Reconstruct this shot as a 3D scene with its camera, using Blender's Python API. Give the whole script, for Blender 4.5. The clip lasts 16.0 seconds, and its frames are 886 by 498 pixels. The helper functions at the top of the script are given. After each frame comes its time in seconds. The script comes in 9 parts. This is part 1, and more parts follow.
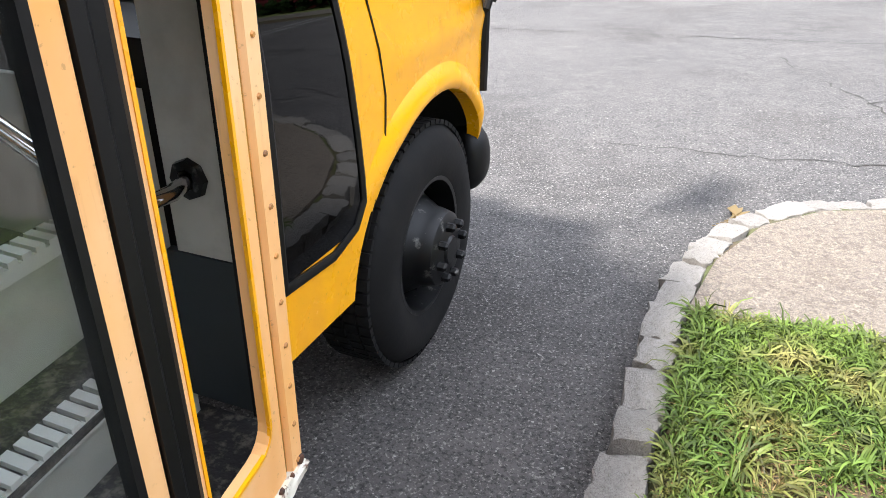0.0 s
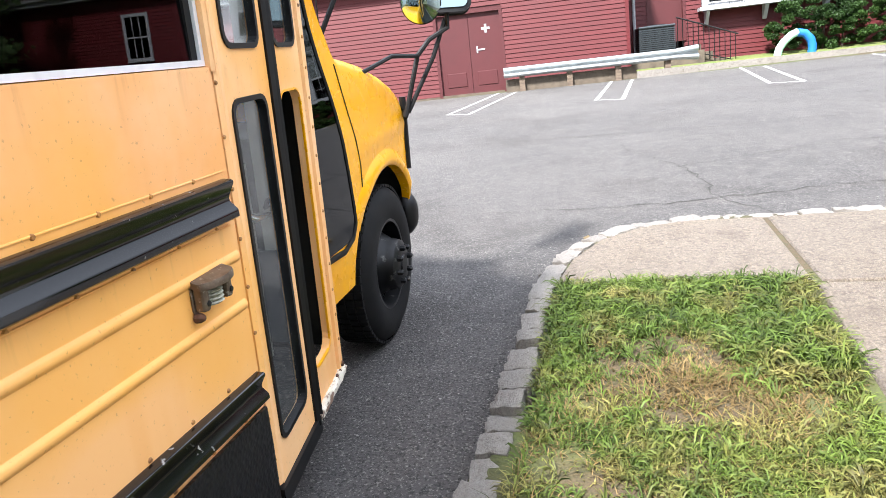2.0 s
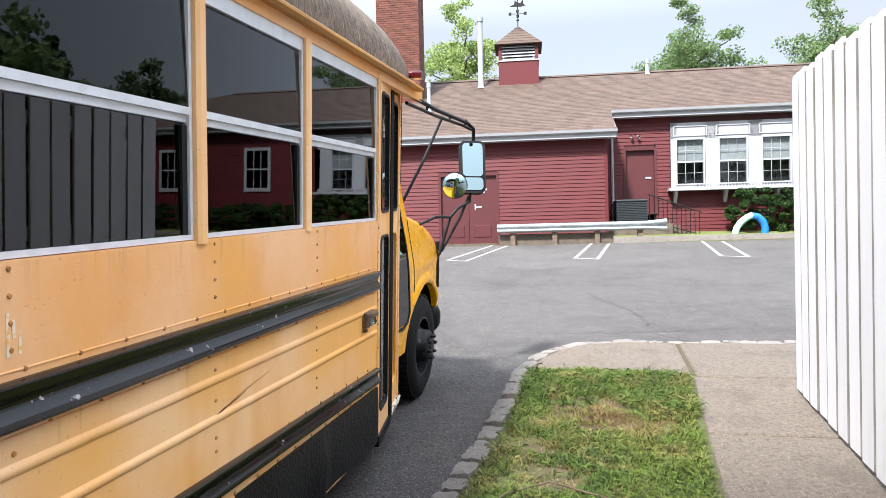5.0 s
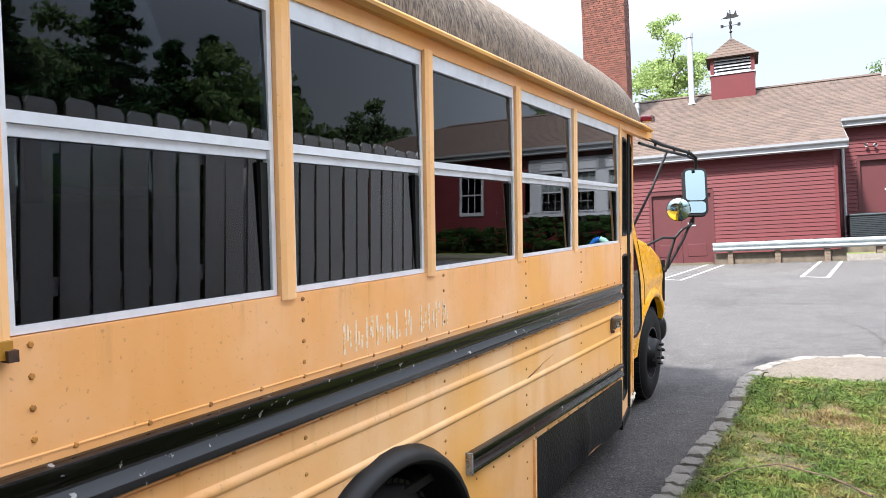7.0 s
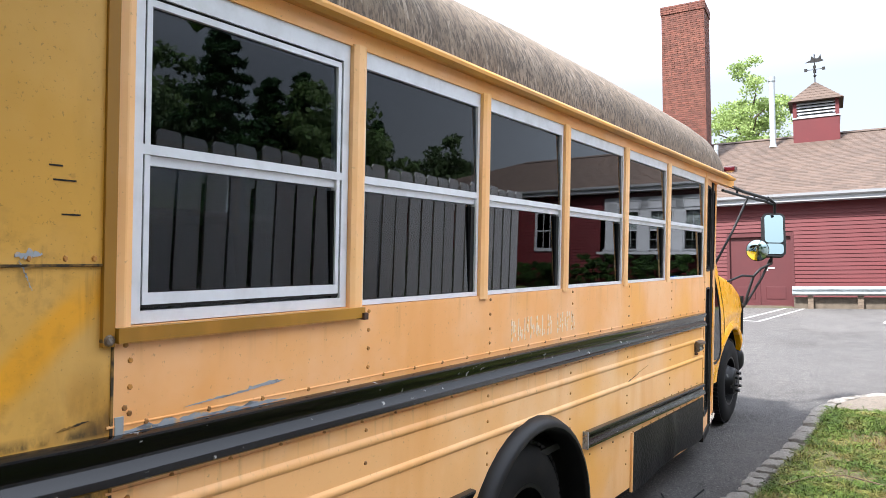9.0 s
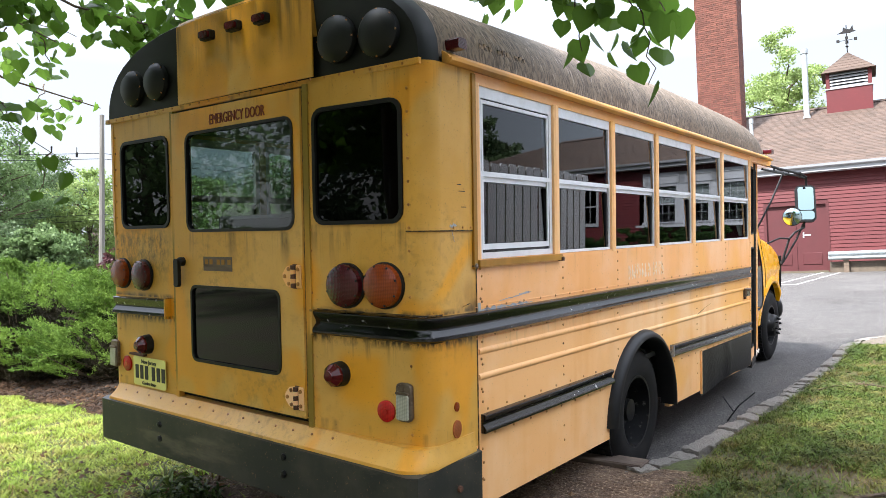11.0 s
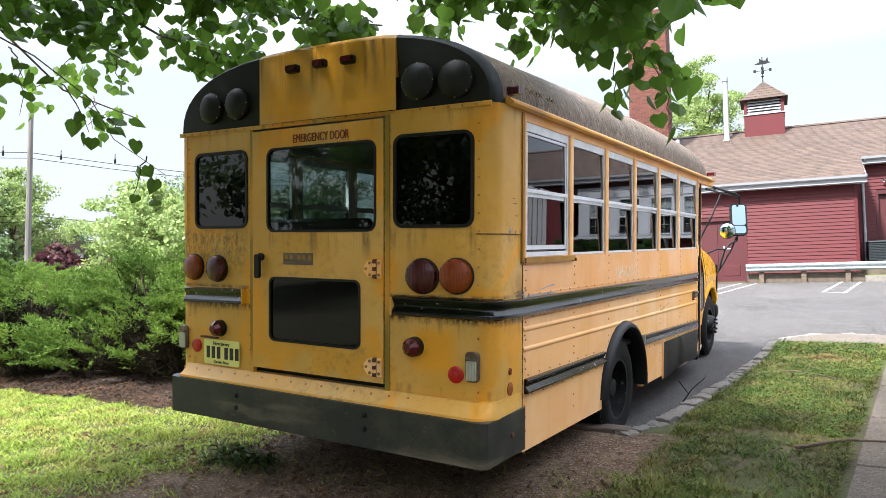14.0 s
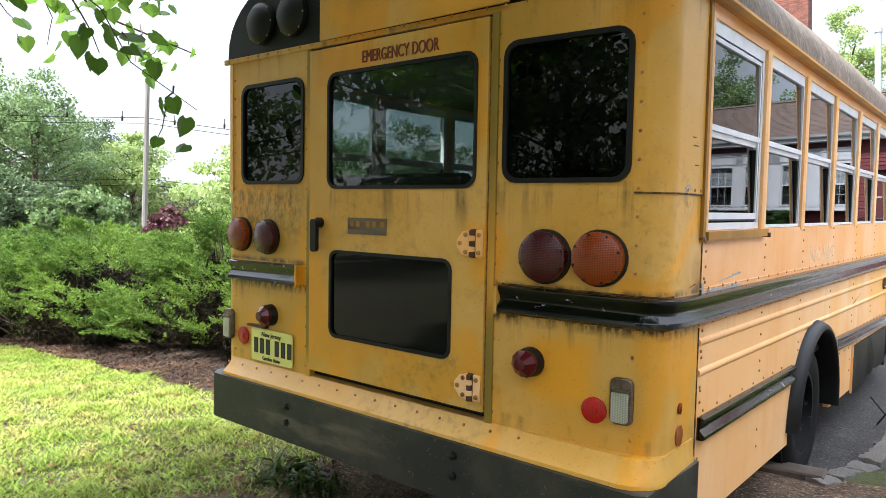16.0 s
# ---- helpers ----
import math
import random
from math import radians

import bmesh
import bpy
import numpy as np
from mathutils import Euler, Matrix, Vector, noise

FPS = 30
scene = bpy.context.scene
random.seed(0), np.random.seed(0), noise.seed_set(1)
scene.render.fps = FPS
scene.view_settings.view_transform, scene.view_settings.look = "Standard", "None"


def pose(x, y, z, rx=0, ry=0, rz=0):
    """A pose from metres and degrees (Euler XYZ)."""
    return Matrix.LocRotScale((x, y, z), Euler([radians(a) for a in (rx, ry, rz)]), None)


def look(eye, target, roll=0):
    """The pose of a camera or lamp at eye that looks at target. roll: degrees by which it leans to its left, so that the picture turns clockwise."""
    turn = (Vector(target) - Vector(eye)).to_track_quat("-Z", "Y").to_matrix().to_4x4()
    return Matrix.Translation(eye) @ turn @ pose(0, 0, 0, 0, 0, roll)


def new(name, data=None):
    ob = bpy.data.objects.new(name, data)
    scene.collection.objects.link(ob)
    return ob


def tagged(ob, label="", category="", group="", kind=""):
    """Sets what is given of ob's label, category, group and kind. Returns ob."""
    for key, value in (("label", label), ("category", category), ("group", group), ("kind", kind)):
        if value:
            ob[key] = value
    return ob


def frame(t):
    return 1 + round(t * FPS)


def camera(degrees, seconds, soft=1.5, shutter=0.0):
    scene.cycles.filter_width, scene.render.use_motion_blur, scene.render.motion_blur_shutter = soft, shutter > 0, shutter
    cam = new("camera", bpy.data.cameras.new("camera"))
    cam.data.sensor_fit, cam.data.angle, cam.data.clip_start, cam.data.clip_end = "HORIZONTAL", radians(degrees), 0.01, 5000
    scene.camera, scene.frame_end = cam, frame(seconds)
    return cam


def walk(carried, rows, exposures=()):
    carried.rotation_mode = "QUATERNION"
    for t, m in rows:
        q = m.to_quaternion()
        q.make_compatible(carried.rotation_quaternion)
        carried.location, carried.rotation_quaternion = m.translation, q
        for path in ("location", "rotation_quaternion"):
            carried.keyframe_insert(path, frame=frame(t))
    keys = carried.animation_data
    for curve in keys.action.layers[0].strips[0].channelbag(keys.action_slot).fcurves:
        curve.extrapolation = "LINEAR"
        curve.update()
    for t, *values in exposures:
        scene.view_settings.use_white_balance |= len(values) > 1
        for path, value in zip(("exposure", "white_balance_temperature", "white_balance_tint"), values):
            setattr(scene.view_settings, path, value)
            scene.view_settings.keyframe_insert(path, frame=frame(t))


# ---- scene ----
cam = camera(65.2, 16.0, soft=0.7)
EXPO, SKY, SUNPOWER = 2.15, 0.075, 2.8
PATH = [
    (0, (0.579, 3.415, 1.263), (-0.087, 5.07, 0.36), 0.9),
    (0.5, (0.724, 3.09, 1.306), (0.101, 4.812, 0.502), -0.9),
    (1, (0.748, 2.729, 1.304), (0.166, 4.499, 0.578), -3.2),
    (1.5, (0.83, 2.432, 1.302), (0.31, 4.25, 0.65), -4.0),
    (2, (0.851, 2.164, 1.309), (0.385, 4.024, 0.741), -4.1),
    (2.5, (0.921, 1.821, 1.339), (0.549, 3.731, 0.878), -4.0),
    (3, (1.009, 1.476, 1.349), (0.786, 3.432, 0.993), -2.8),
    (3.2, (1.014, 1.361, 1.344), (0.836, 3.327, 1.019), -2.1),
    (5.3, (1.067, 0.15, 1.437), (0.546, 2.076, 1.294), 0.9),
    (5.5, (1.075, 0.043, 1.435), (0.478, 1.948, 1.298), 0.5),
    (6, (1.083, -0.191, 1.424), (0.283, 1.638, 1.294), -0.5),
    (6.5, (1.115, -0.394, 1.469), (0.171, 1.366, 1.359), -1.2),
    (7, (1.101, -0.593, 1.472), (0.129, 1.152, 1.378), -0.9),
    (7.5, (1.165, -0.782, 1.48), (0.225, 0.981, 1.386), 0.2),
    (8, (1.243, -1.019, 1.454), (0.294, 0.74, 1.376), 0.8),
    (8.5, (1.208, -1.222, 1.437), (0.181, 0.495, 1.405), 0.9),
    (9, (1.244, -1.406, 1.453), (0.105, 0.239, 1.454), 1.1),
    (9.5, (1.321, -1.824, 1.432), (0.084, -0.252, 1.414), 1.1),
    (10, (1.43, -2.236, 1.401), (0.15, -0.701, 1.34), 0.5),
    (10.2, (1.483, -2.392, 1.419), (0.199, -0.86, 1.353), -0.2),
    (12.3, (1.576, -3.636, 1.376), (0.517, -1.94, 1.351), -0.5),
    (12.5, (1.582, -3.729, 1.384), (0.533, -2.026, 1.359), -0.4),
    (13, (1.547, -3.841, 1.39), (0.509, -2.132, 1.366), -0.2),
    (13.5, (1.466, -3.897, 1.38), (0.44, -2.181, 1.356), -0.2),
    (14, (1.463, -3.874, 1.386), (0.426, -2.164, 1.358), 0.1),
    (14.5, (1.5, -3.788, 1.398), (0.414, -2.11, 1.339), 0.3),
    (15, (1.343, -3.59, 1.352), (0.185, -1.965, 1.222), 0.5),
    (15.5, (1.054, -3.266, 1.33), (-0.177, -1.703, 1.123), 0.6),
    (16, (0.781, -2.946, 1.36), (-0.491, -1.408, 1.238), 1.0),
]
# the bus stands nose up and leans to its right on the sloping drive; the rows above are in the bus's own frame
LEVEL = pose(0, 0, 0, 2.87, 2.87, 0)
walk(cam, [(t, LEVEL @ look(eye, target, roll)) for t, eye, target, roll in PATH], [(t, EXPO + e) for t, e in ((0.0, 0.40), (1.5, 0.36), (3.0, 0.16), (5.5, -0.08), (7.0, 0.13), (8.0, 0.2), (9.0, 0.16), (9.5, 0.08), (10.0, 0.26), (12.5, 0.22), (13.0, 0.2), (14.5, 0.18), (16.0, 0.45))])

# ---- light ----
SUN_WAY = Vector((0.26, 0.75, -1.0)).normalized()
world = bpy.data.worlds.new("sky")
scene.world = world
world.use_nodes = True
wn, wl = world.node_tree.nodes, world.node_tree.links
bg = wn["Background"]
sky = wn.new("ShaderNodeTexSky")
sky.sky_type = "NISHITA"
sky.sun_disc = False
sky.sun_elevation = math.asin(-SUN_WAY.z)
sky.sun_rotation = math.atan2(-SUN_WAY.x, -SUN_WAY.y)
sky.air_density, sky.dust_density, sky.ozone_density = 1.2, 3.0, 1.0
# thin white haze over the blue
haze = wn.new("ShaderNodeMixRGB")
haze.inputs[0].default_value = 0.6
tc = wn.new("ShaderNodeTexCoord")
# the haze thickens overhead
hz = wn.new("ShaderNodeSeparateXYZ")
hr = wn.new("ShaderNodeMapRange")
hr.inputs[1].default_value, hr.inputs[2].default_value = 0.28, 0.75
hm = wn.new("ShaderNodeMixRGB")
hm.inputs[1].default_value, hm.inputs[2].default_value = (2.48, 2.65, 3.0, 1), (11.3, 12.2, 14.2, 1)
wl.new(tc.outputs["Generated"], hz.inputs[0])
wl.new(hz.outputs["Z"], hr.inputs[0])
wl.new(hr.outputs[0], hm.inputs[0])
wl.new(hm.outputs[0], haze.inputs[2])
cl = wn.new("ShaderNodeTexNoise")
cl.inputs["Scale"].default_value, cl.inputs["Detail"].default_value = 2.2, 5
cr = wn.new("ShaderNodeMapRange")
cr.inputs[1].default_value, cr.inputs[2].default_value, cr.inputs[3].default_value, cr.inputs[4].default_value = 0.35, 0.7, 0.75, 0.95
wl.new(tc.outputs["Generated"], cl.inputs["Vector"])
wl.new(cl.outputs[0], cr.inputs[0])
wl.new(cr.outputs[0], haze.inputs[0])
wl.new(sky.outputs[0], haze.inputs[1])
wl.new(haze.outputs[0], bg.inputs[0])
bg.inputs[1].default_value = SKY
sun = new("sun", bpy.data.lights.new("sun", "SUN"))
sun.data.energy, sun.data.angle, sun.data.color = SUNPOWER, radians(5.5), (1.0, 0.98, 0.97)
sun.matrix_world = look((0, 0, 40), Vector((0, 0, 40)) + SUN_WAY)


# ---- materials ----
def srgb(r, g, b):
    return tuple(((c / 255 + 0.055) / 1.055) ** 2.4 if c > 10 else c / 255 / 12.92 for c in (r, g, b)) + (1.0,)


class Mat:
    """A node material on object or generated-free world-scale coordinates."""

    def __init__(self, name, col, rough=0.6, metal=0.0, spec=0.5):
        self.m = bpy.data.materials.new(name)
        self.m.use_nodes = True
        self.n, self.l = self.m.node_tree.nodes, self.m.node_tree.links
        self.b = self.n["Principled BSDF"]
        self.b.inputs["Base Color"].default_value = col
        self.b.inputs["Roughness"].default_value = rough
        self.b.inputs["Metallic"].default_value = metal
        self.b.inputs["Specular IOR Level"].default_value = spec
        self.tc = self.n.new("ShaderNodeTexCoord").outputs["Object"]
        self.col = None
        self.base = col
        self.h = None

    def noise(self, scale, detail=4, stretch=(1, 1, 1), rough=0.6):
        mp = self.n.new("ShaderNodeMapping")
        mp.inputs["Scale"].default_value = stretch
        self.l.new(self.tc, mp.inputs[0])
        t = self.n.new("ShaderNodeTexNoise")
        t.inputs["Scale"].default_value, t.inputs["Detail"].default_value, t.inputs["Roughness"].default_value = scale, detail, rough
        self.l.new(mp.outputs[0], t.inputs["Vector"])
        return t.outputs[0]

    def voronoi(self, scale, stretch=(1, 1, 1), feature="F1"):
        mp = self.n.new("ShaderNodeMapping")
        mp.inputs["Scale"].default_value = stretch
        self.l.new(self.tc, mp.inputs[0])
        t = self.n.new("ShaderNodeTexVoronoi")
        t.feature = feature
        t.inputs["Scale"].default_value = scale
        self.l.new(mp.outputs[0], t.inputs["Vector"])
        return t

    def ramp(self, fac, lo, hi):
        r = self.n.new("ShaderNodeMapRange")
        r.inputs[1].default_value, r.inputs[2].default_value = lo, hi
        self.l.new(fac, r.inputs[0])
        return r.outputs[0]

    def times(self, a, k):
        r = self.n.new("ShaderNodeMath")
        r.operation = "MULTIPLY"
        self.l.new(a, r.inputs[0])
        if isinstance(k, (int, float)):
            r.inputs[1].default_value = k
        else:
            self.l.new(k, r.inputs[1])
        return r.outputs[0]

    def mix(self, fac, col):
        """Lay col over what is there, by fac."""
        x = self.n.new("ShaderNodeMixRGB")
        if isinstance(fac, (int, float)):
            x.inputs[0].default_value = fac
        else:
            self.l.new(fac, x.inputs[0])
        if self.col is None:
            x.inputs[1].default_value = self.base
        else:
            self.l.new(self.col, x.inputs[1])
        x.inputs[2].default_value = col
        self.col = x.outputs[0]
        self.l.new(self.col, self.b.inputs["Base Color"])
        return self

    def vary(self, amount, island=False):
        """Lightness by piece."""
        if island:
            o = self.n.new("ShaderNodeNewGeometry").outputs["Random Per Island"]
        else:
            o = self.n.new("ShaderNodeObjectInfo").outputs["Random"]
        r = self.n.new("ShaderNodeMapRange")
        r.inputs[3].default_value, r.inputs[4].default_value = 1 - amount, 1 + amount
        self.l.new(o, r.inputs[0])
        h = self.n.new("ShaderNodeHueSaturation")
        self.l.new(r.outputs[0], h.inputs["Value"])
        if self.col is None:
            h.inputs["Color"].default_value = self.base
        else:
            self.l.new(self.col, h.inputs["Color"])
        self.col = h.outputs[0]
        self.l.new(self.col, self.b.inputs["Base Color"])
        return self

    def bump(self, fac, strength=0.3, dist=0.01):
        b = self.n.new("ShaderNodeBump")
        b.inputs["Strength"].default_value, b.inputs["Distance"].default_value = strength, dist
        self.l.new(fac, b.inputs["Height"])
        if self.h is not None:
            self.l.new(self.h, b.inputs["Normal"])
        self.h = b.outputs[0]
        self.l.new(self.h, self.b.inputs["Normal"])
        return self

    def rough(self, fac, lo, hi):
        r = self.n.new("ShaderNodeMapRange")
        r.inputs[3].default_value, r.inputs[4].default_value = lo, hi
        self.l.new(fac, r.inputs[0])
        self.l.new(r.outputs[0], self.b.inputs["Roughness"])
        return self

    def height(self, lo, hi):
        """0 at lo to 1 at hi, up the thing."""
        s = self.n.new("ShaderNodeSeparateXYZ")
        self.l.new(self.tc, s.inputs[0])
        return self.ramp(s.outputs["Z"], lo, hi)

    def along(self, axis, lo, hi):
        s = self.n.new("ShaderNodeSeparateXYZ")
        self.l.new(self.tc, s.inputs[0])
        return self.ramp(s.outputs[axis], lo, hi)

    def drips(self, top, low, share, col, fine=20):
        """Dirt that has run down from an edge at height top."""
        n = self.ramp(self.noise(fine, 5, (1, 1, 0.07)), 0.55, 0.68)
        n = self.times(self.times(n, self.height(low, top)), self.height(top + 0.012, top))
        self.mix(self.times(n, share), col)
        return self

    def leafy(self, col, share=0.4):
        """Let light through, as leaves do."""
        t = self.n.new("ShaderNodeBsdfTranslucent")
        if self.col is None:
            t.inputs[0].default_value = col
        else:
            self.l.new(self.col, t.inputs[0])
        x = self.n.new("ShaderNodeMixShader")
        x.inputs[0].default_value = share
        self.l.new(self.b.outputs[0], x.inputs[1])
        self.l.new(t.outputs[0], x.inputs[2])
        self.l.new(x.outputs[0], self.n["Material Output"].inputs[0])
        return self


def bus_paint(name, col, pale, dirt=0.35, rough=0.38):
    a = Mat(name, col, rough)
    a.mix(a.times(a.ramp(a.noise(1.7, 5), 0.42, 0.68), 0.75), pale)
    a.mix(a.times(a.ramp(a.noise(2.6, 6, (1, 1, 0.5)), 0.55, 0.8), dirt * 0.7), srgb(150, 105, 45))
    a.mix(a.times(a.ramp(a.noise(55, 3), 0.66, 0.74), dirt * 0.45), srgb(95, 68, 35))
    if dirt > 0.5:
        # touched-up patches, black drips and mould
        a.mix(a.times(a.ramp(a.noise(2.1, 2, (1, 1, 0.8)), 0.55, 0.60), 0.75), srgb(226, 152, 10))
        # a square brushed over with brighter paint below the rail
        k = a.times(a.times(a.along("X", -0.47, -0.40), a.along("X", -0.18, -0.25)), a.times(a.height(0.70, 0.77), a.height(0.97, 0.92)))
        a.mix(a.times(a.times(k, a.along("Y", -0.9, -0.95)), 0.85), srgb(228, 156, 18))
        # mildew beneath the far rear window
        k = a.times(a.times(a.along("X", -1.56, -1.66), a.times(a.height(1.14, 1.28), a.height(1.46, 1.40))), a.ramp(a.noise(45, 7, (1, 1, 0.6), 0.7), 0.44, 0.62))
        a.mix(a.times(k, 0.8), srgb(74, 66, 32))
        # a slanting sprayed patch on the rounded corner, one beside the plate and one over the lamp board
        lean_ = a.n.new("ShaderNodeVectorMath")
        lean_.operation = "DOT_PRODUCT"
        lean_.inputs[1].default_value = (0.0, 0.72, -0.69)
        a.l.new(a.tc, lean_.inputs[0])
        k = a.times(a.times(a.ramp(lean_.outputs["Value"], -1.51, -1.485), a.ramp(lean_.outputs["Value"], -1.42, -1.45)), a.times(a.height(1.12, 1.20), a.height(1.40, 1.34)))
        a.mix(a.times(a.times(k, a.along("X", -0.05, -0.02)), 0.85), srgb(228, 158, 10))
        # mud by the seam above the rail
        k = a.times(a.times(a.along("Y", -0.86, -0.72), a.height(1.24, 1.12)), a.ramp(a.noise(9, 6, (1, 1, 0.5)), 0.40, 0.60))
        a.mix(a.times(a.times(a.times(k, a.height(1.085, 1.10)), a.along("X", -0.05, -0.02)), 0.85), srgb(70, 48, 26))
        k = a.times(a.times(a.along("X", -1.47, -1.40), a.along("X", -0.55, -0.62)), a.times(a.height(2.04, 2.10), a.ramp(a.noise(3.0, 4), 0.36, 0.52)))
        a.mix(a.times(a.times(k, a.along("Y", -0.9, -0.95)), 0.8), srgb(224, 156, 20))
        a.mix(a.times(a.ramp(a.noise(0.9, 4), 0.46, 0.62), 0.45), srgb(176, 136, 48))
        a.mix(a.times(a.ramp(a.noise(9, 6, (1, 1, 0.3)), 0.56, 0.72), 0.15), srgb(140, 112, 50))
        a.mix(a.times(a.times(a.ramp(a.noise(30, 7), 0.5, 0.68), a.ramp(a.noise(1.5, 3), 0.52, 0.66)), 0.35), srgb(86, 74, 36))
        a.mix(a.times(a.ramp(a.noise(130, 3), 0.64, 0.70), 0.4), srgb(90, 66, 34))
        a.mix(a.times(a.times(a.height(2.10, 2.22), a.ramp(a.noise(3.4, 6, (1, 1, 0.35)), 0.36, 0.62)), 0.65), srgb(128, 98, 34))
        # smudges run down from the door window
        for x in (-1.069, -0.71):
            k = a.times(a.times(a.along("X", x - 0.035, x - 0.012), a.along("X", x + 0.035, x + 0.012)), a.times(a.height(1.27, 1.37), a.height(1.425, 1.415)))
            a.mix(a.times(a.times(k, a.ramp(a.noise(14, 5, (1, 1, 0.4)), 0.30, 0.55)), 0.75), srgb(78, 58, 18))
        # black fringe along the rail, beside the door only
        for x0, x1 in ((-0.62, -0.59), (-1.54, -1.57)):
            side_ = a.along("X", x0, x1)
            k = a.times(a.times(a.height(0.965, 0.995), a.height(1.015, 1.008)), a.ramp(a.noise(38, 5, (1, 1, 0.4)), 0.42, 0.56))
            a.mix(a.times(a.times(k, side_), 0.9), srgb(40, 34, 20))
            k = a.times(a.times(a.height(1.096, 1.101), a.height(1.122, 1.106)), a.ramp(a.noise(22, 5, (1, 1, 0.5)), 0.42, 0.58))
            a.mix(a.times(a.times(k, side_), 0.8), srgb(46, 38, 22))
            k = a.times(a.times(a.height(0.90, 1.006), a.height(1.018, 1.006)), a.ramp(a.noise(20, 5, (1, 1, 0.07)), 0.55, 0.68))
            a.mix(a.times(a.times(k, side_), 0.75), srgb(50, 44, 26))
        for top, low, share in ((2.40, 2.12, 0.8), (2.025, 1.90, 0.45), (1.44, 1.24, 0.45), (1.41, 1.33, 0.4), (0.66, 0.58, 0.45)):
            a.drips(top, low, share, srgb(50, 44, 26))
    else:
        a.mix(a.times(a.ramp(a.noise(5, 3, (1, 1, 0.15)), 0.55, 0.72), 0.35), srgb(226, 150, 62))
        if dirt > 0.1:
            # warmer repainted patches
            a.mix(a.times(a.ramp(a.noise(1.05, 2, (1, 1, 1.6)), 0.52, 0.64), 0.55), srgb(240, 170, 60))
        a.drips(0.985, 0.88, 0.35, srgb(110, 78, 44), 30)
        a.drips(1.29, 1.17, 0.22, srgb(150, 100, 50), 26)
        a.mix(a.times(a.ramp(a.noise(90, 4), 0.64, 0.70), 0.35), srgb(120, 84, 48))
    a.rough(a.noise(6, 4), rough - 0.08, rough + 0.2)
    a.bump(a.noise(3, 2), 0.06, 0.02)
    return a.m


M = {}
M["paint_side"] = bus_paint("faded_bus_paint", srgb(240, 171, 102), srgb(247, 198, 152), 0.25, 0.42)
M["paint_low"] = bus_paint("chalky_bus_paint", srgb(243, 184, 120), srgb(248, 206, 158), 0.22, 0.42)
M["paint_cab"] = bus_paint("fresh_cab_paint", srgb(250, 176, 8), srgb(247, 170, 4), 0.06, 0.22)
M["paint_rear"] = bus_paint("stained_bus_paint", srgb(208, 155, 60), srgb(222, 176, 102), 0.51, 0.38)
M["olive"] = bus_paint("mossy_post_paint", srgb(140, 116, 38), srgb(122, 106, 40), 0.4, 0.5)
M["paint_trim"] = bus_paint("ochre_trim_paint", srgb(148, 102, 14), srgb(158, 112, 24), 0.4, 0.5)
M["paint_gutter"] = bus_paint("grimy_gutter_paint", srgb(196, 142, 72), srgb(160, 116, 62), 0.5, 0.55)
a = Mat("mildewed_roof_paint", srgb(138, 122, 105), 0.8)
a.mix(a.times(a.ramp(a.noise(2.2, 6), 0.38, 0.62), 0.75), srgb(118, 100, 80))
a.mix(a.times(a.ramp(a.noise(34, 6, (0.22, 1, 0.22)), 0.44, 0.62), 0.6), srgb(104, 84, 62))
a.mix(a.times(a.ramp(a.noise(95, 6, (0.3, 1, 0.3)), 0.47, 0.58), 0.85), srgb(58, 48, 38))
a.mix(a.times(a.ramp(a.noise(1.6, 4), 0.5, 0.68), 0.55), srgb(98, 84, 68))
a.mix(a.times(a.ramp(a.noise(150, 3), 0.6, 0.68), 0.5), srgb(44, 38, 32))
a.mix(a.times(a.ramp(a.noise(13, 7, (0.18, 1, 0.18), 0.7), 0.50, 0.66), 0.6), srgb(62, 50, 38))
a.mix(a.times(a.ramp(a.noise(55, 6, (0.25, 1, 0.25)), 0.58, 0.66), 0.5), srgb(176, 160, 142))
a.bump(a.noise(60, 3, (0.2, 1, 0.2)), 0.2, 0.004)
M["roof"] = a.m
a = Mat("black_rail_paint", srgb(8, 8, 10), 0.2, 0.0, 0.5)
a.mix(a.times(a.ramp(a.noise(8, 6, (1, 0.3, 1)), 0.62, 0.75), 0.25), srgb(60, 60, 62)).mix(a.times(a.ramp(a.noise(26, 5), 0.665, 0.69), 0.8), srgb(168, 166, 162)).rough(a.noise(11, 4), 0.05, 0.2)
M["rail"] = a.m
a = Mat("black_lamp_board_paint", srgb(20, 22, 22), 0.5, 0, 0.3)
a.mix(a.times(a.ramp(a.noise(5, 5), 0.5, 0.75), 0.4), srgb(44, 46, 42))
M["black_rear"] = a.m
a = Mat("bumper_paint", srgb(42, 44, 40), 0.5, 0, 0.4)
a.mix(a.times(a.ramp(a.noise(4, 6), 0.45, 0.7), 0.6), srgb(82, 77, 65))
a.mix(a.times(a.ramp(a.noise(3, 7, (0.4, 0.4, 2)), 0.54, 0.7), 0.7), srgb(124, 114, 94))
a.mix(a.times(a.ramp(a.noise(70, 2), 0.66, 0.72), 0.7), srgb(110, 86, 60)).bump(a.noise(30, 3), 0.1, 0.004)
M["bumper"] = a.m
a = Mat("window_aluminium", srgb(222, 224, 228), 0.36, 0.25)
a.mix(a.times(a.ramp(a.noise(14, 5), 0.45, 0.7), 0.3), srgb(170, 170, 170)).rough(a.noise(20, 3), 0.3, 0.55)
M["alu"] = a.m
a = Mat("black_rubber", srgb(13, 13, 14), 0.5, 0, 0.3)
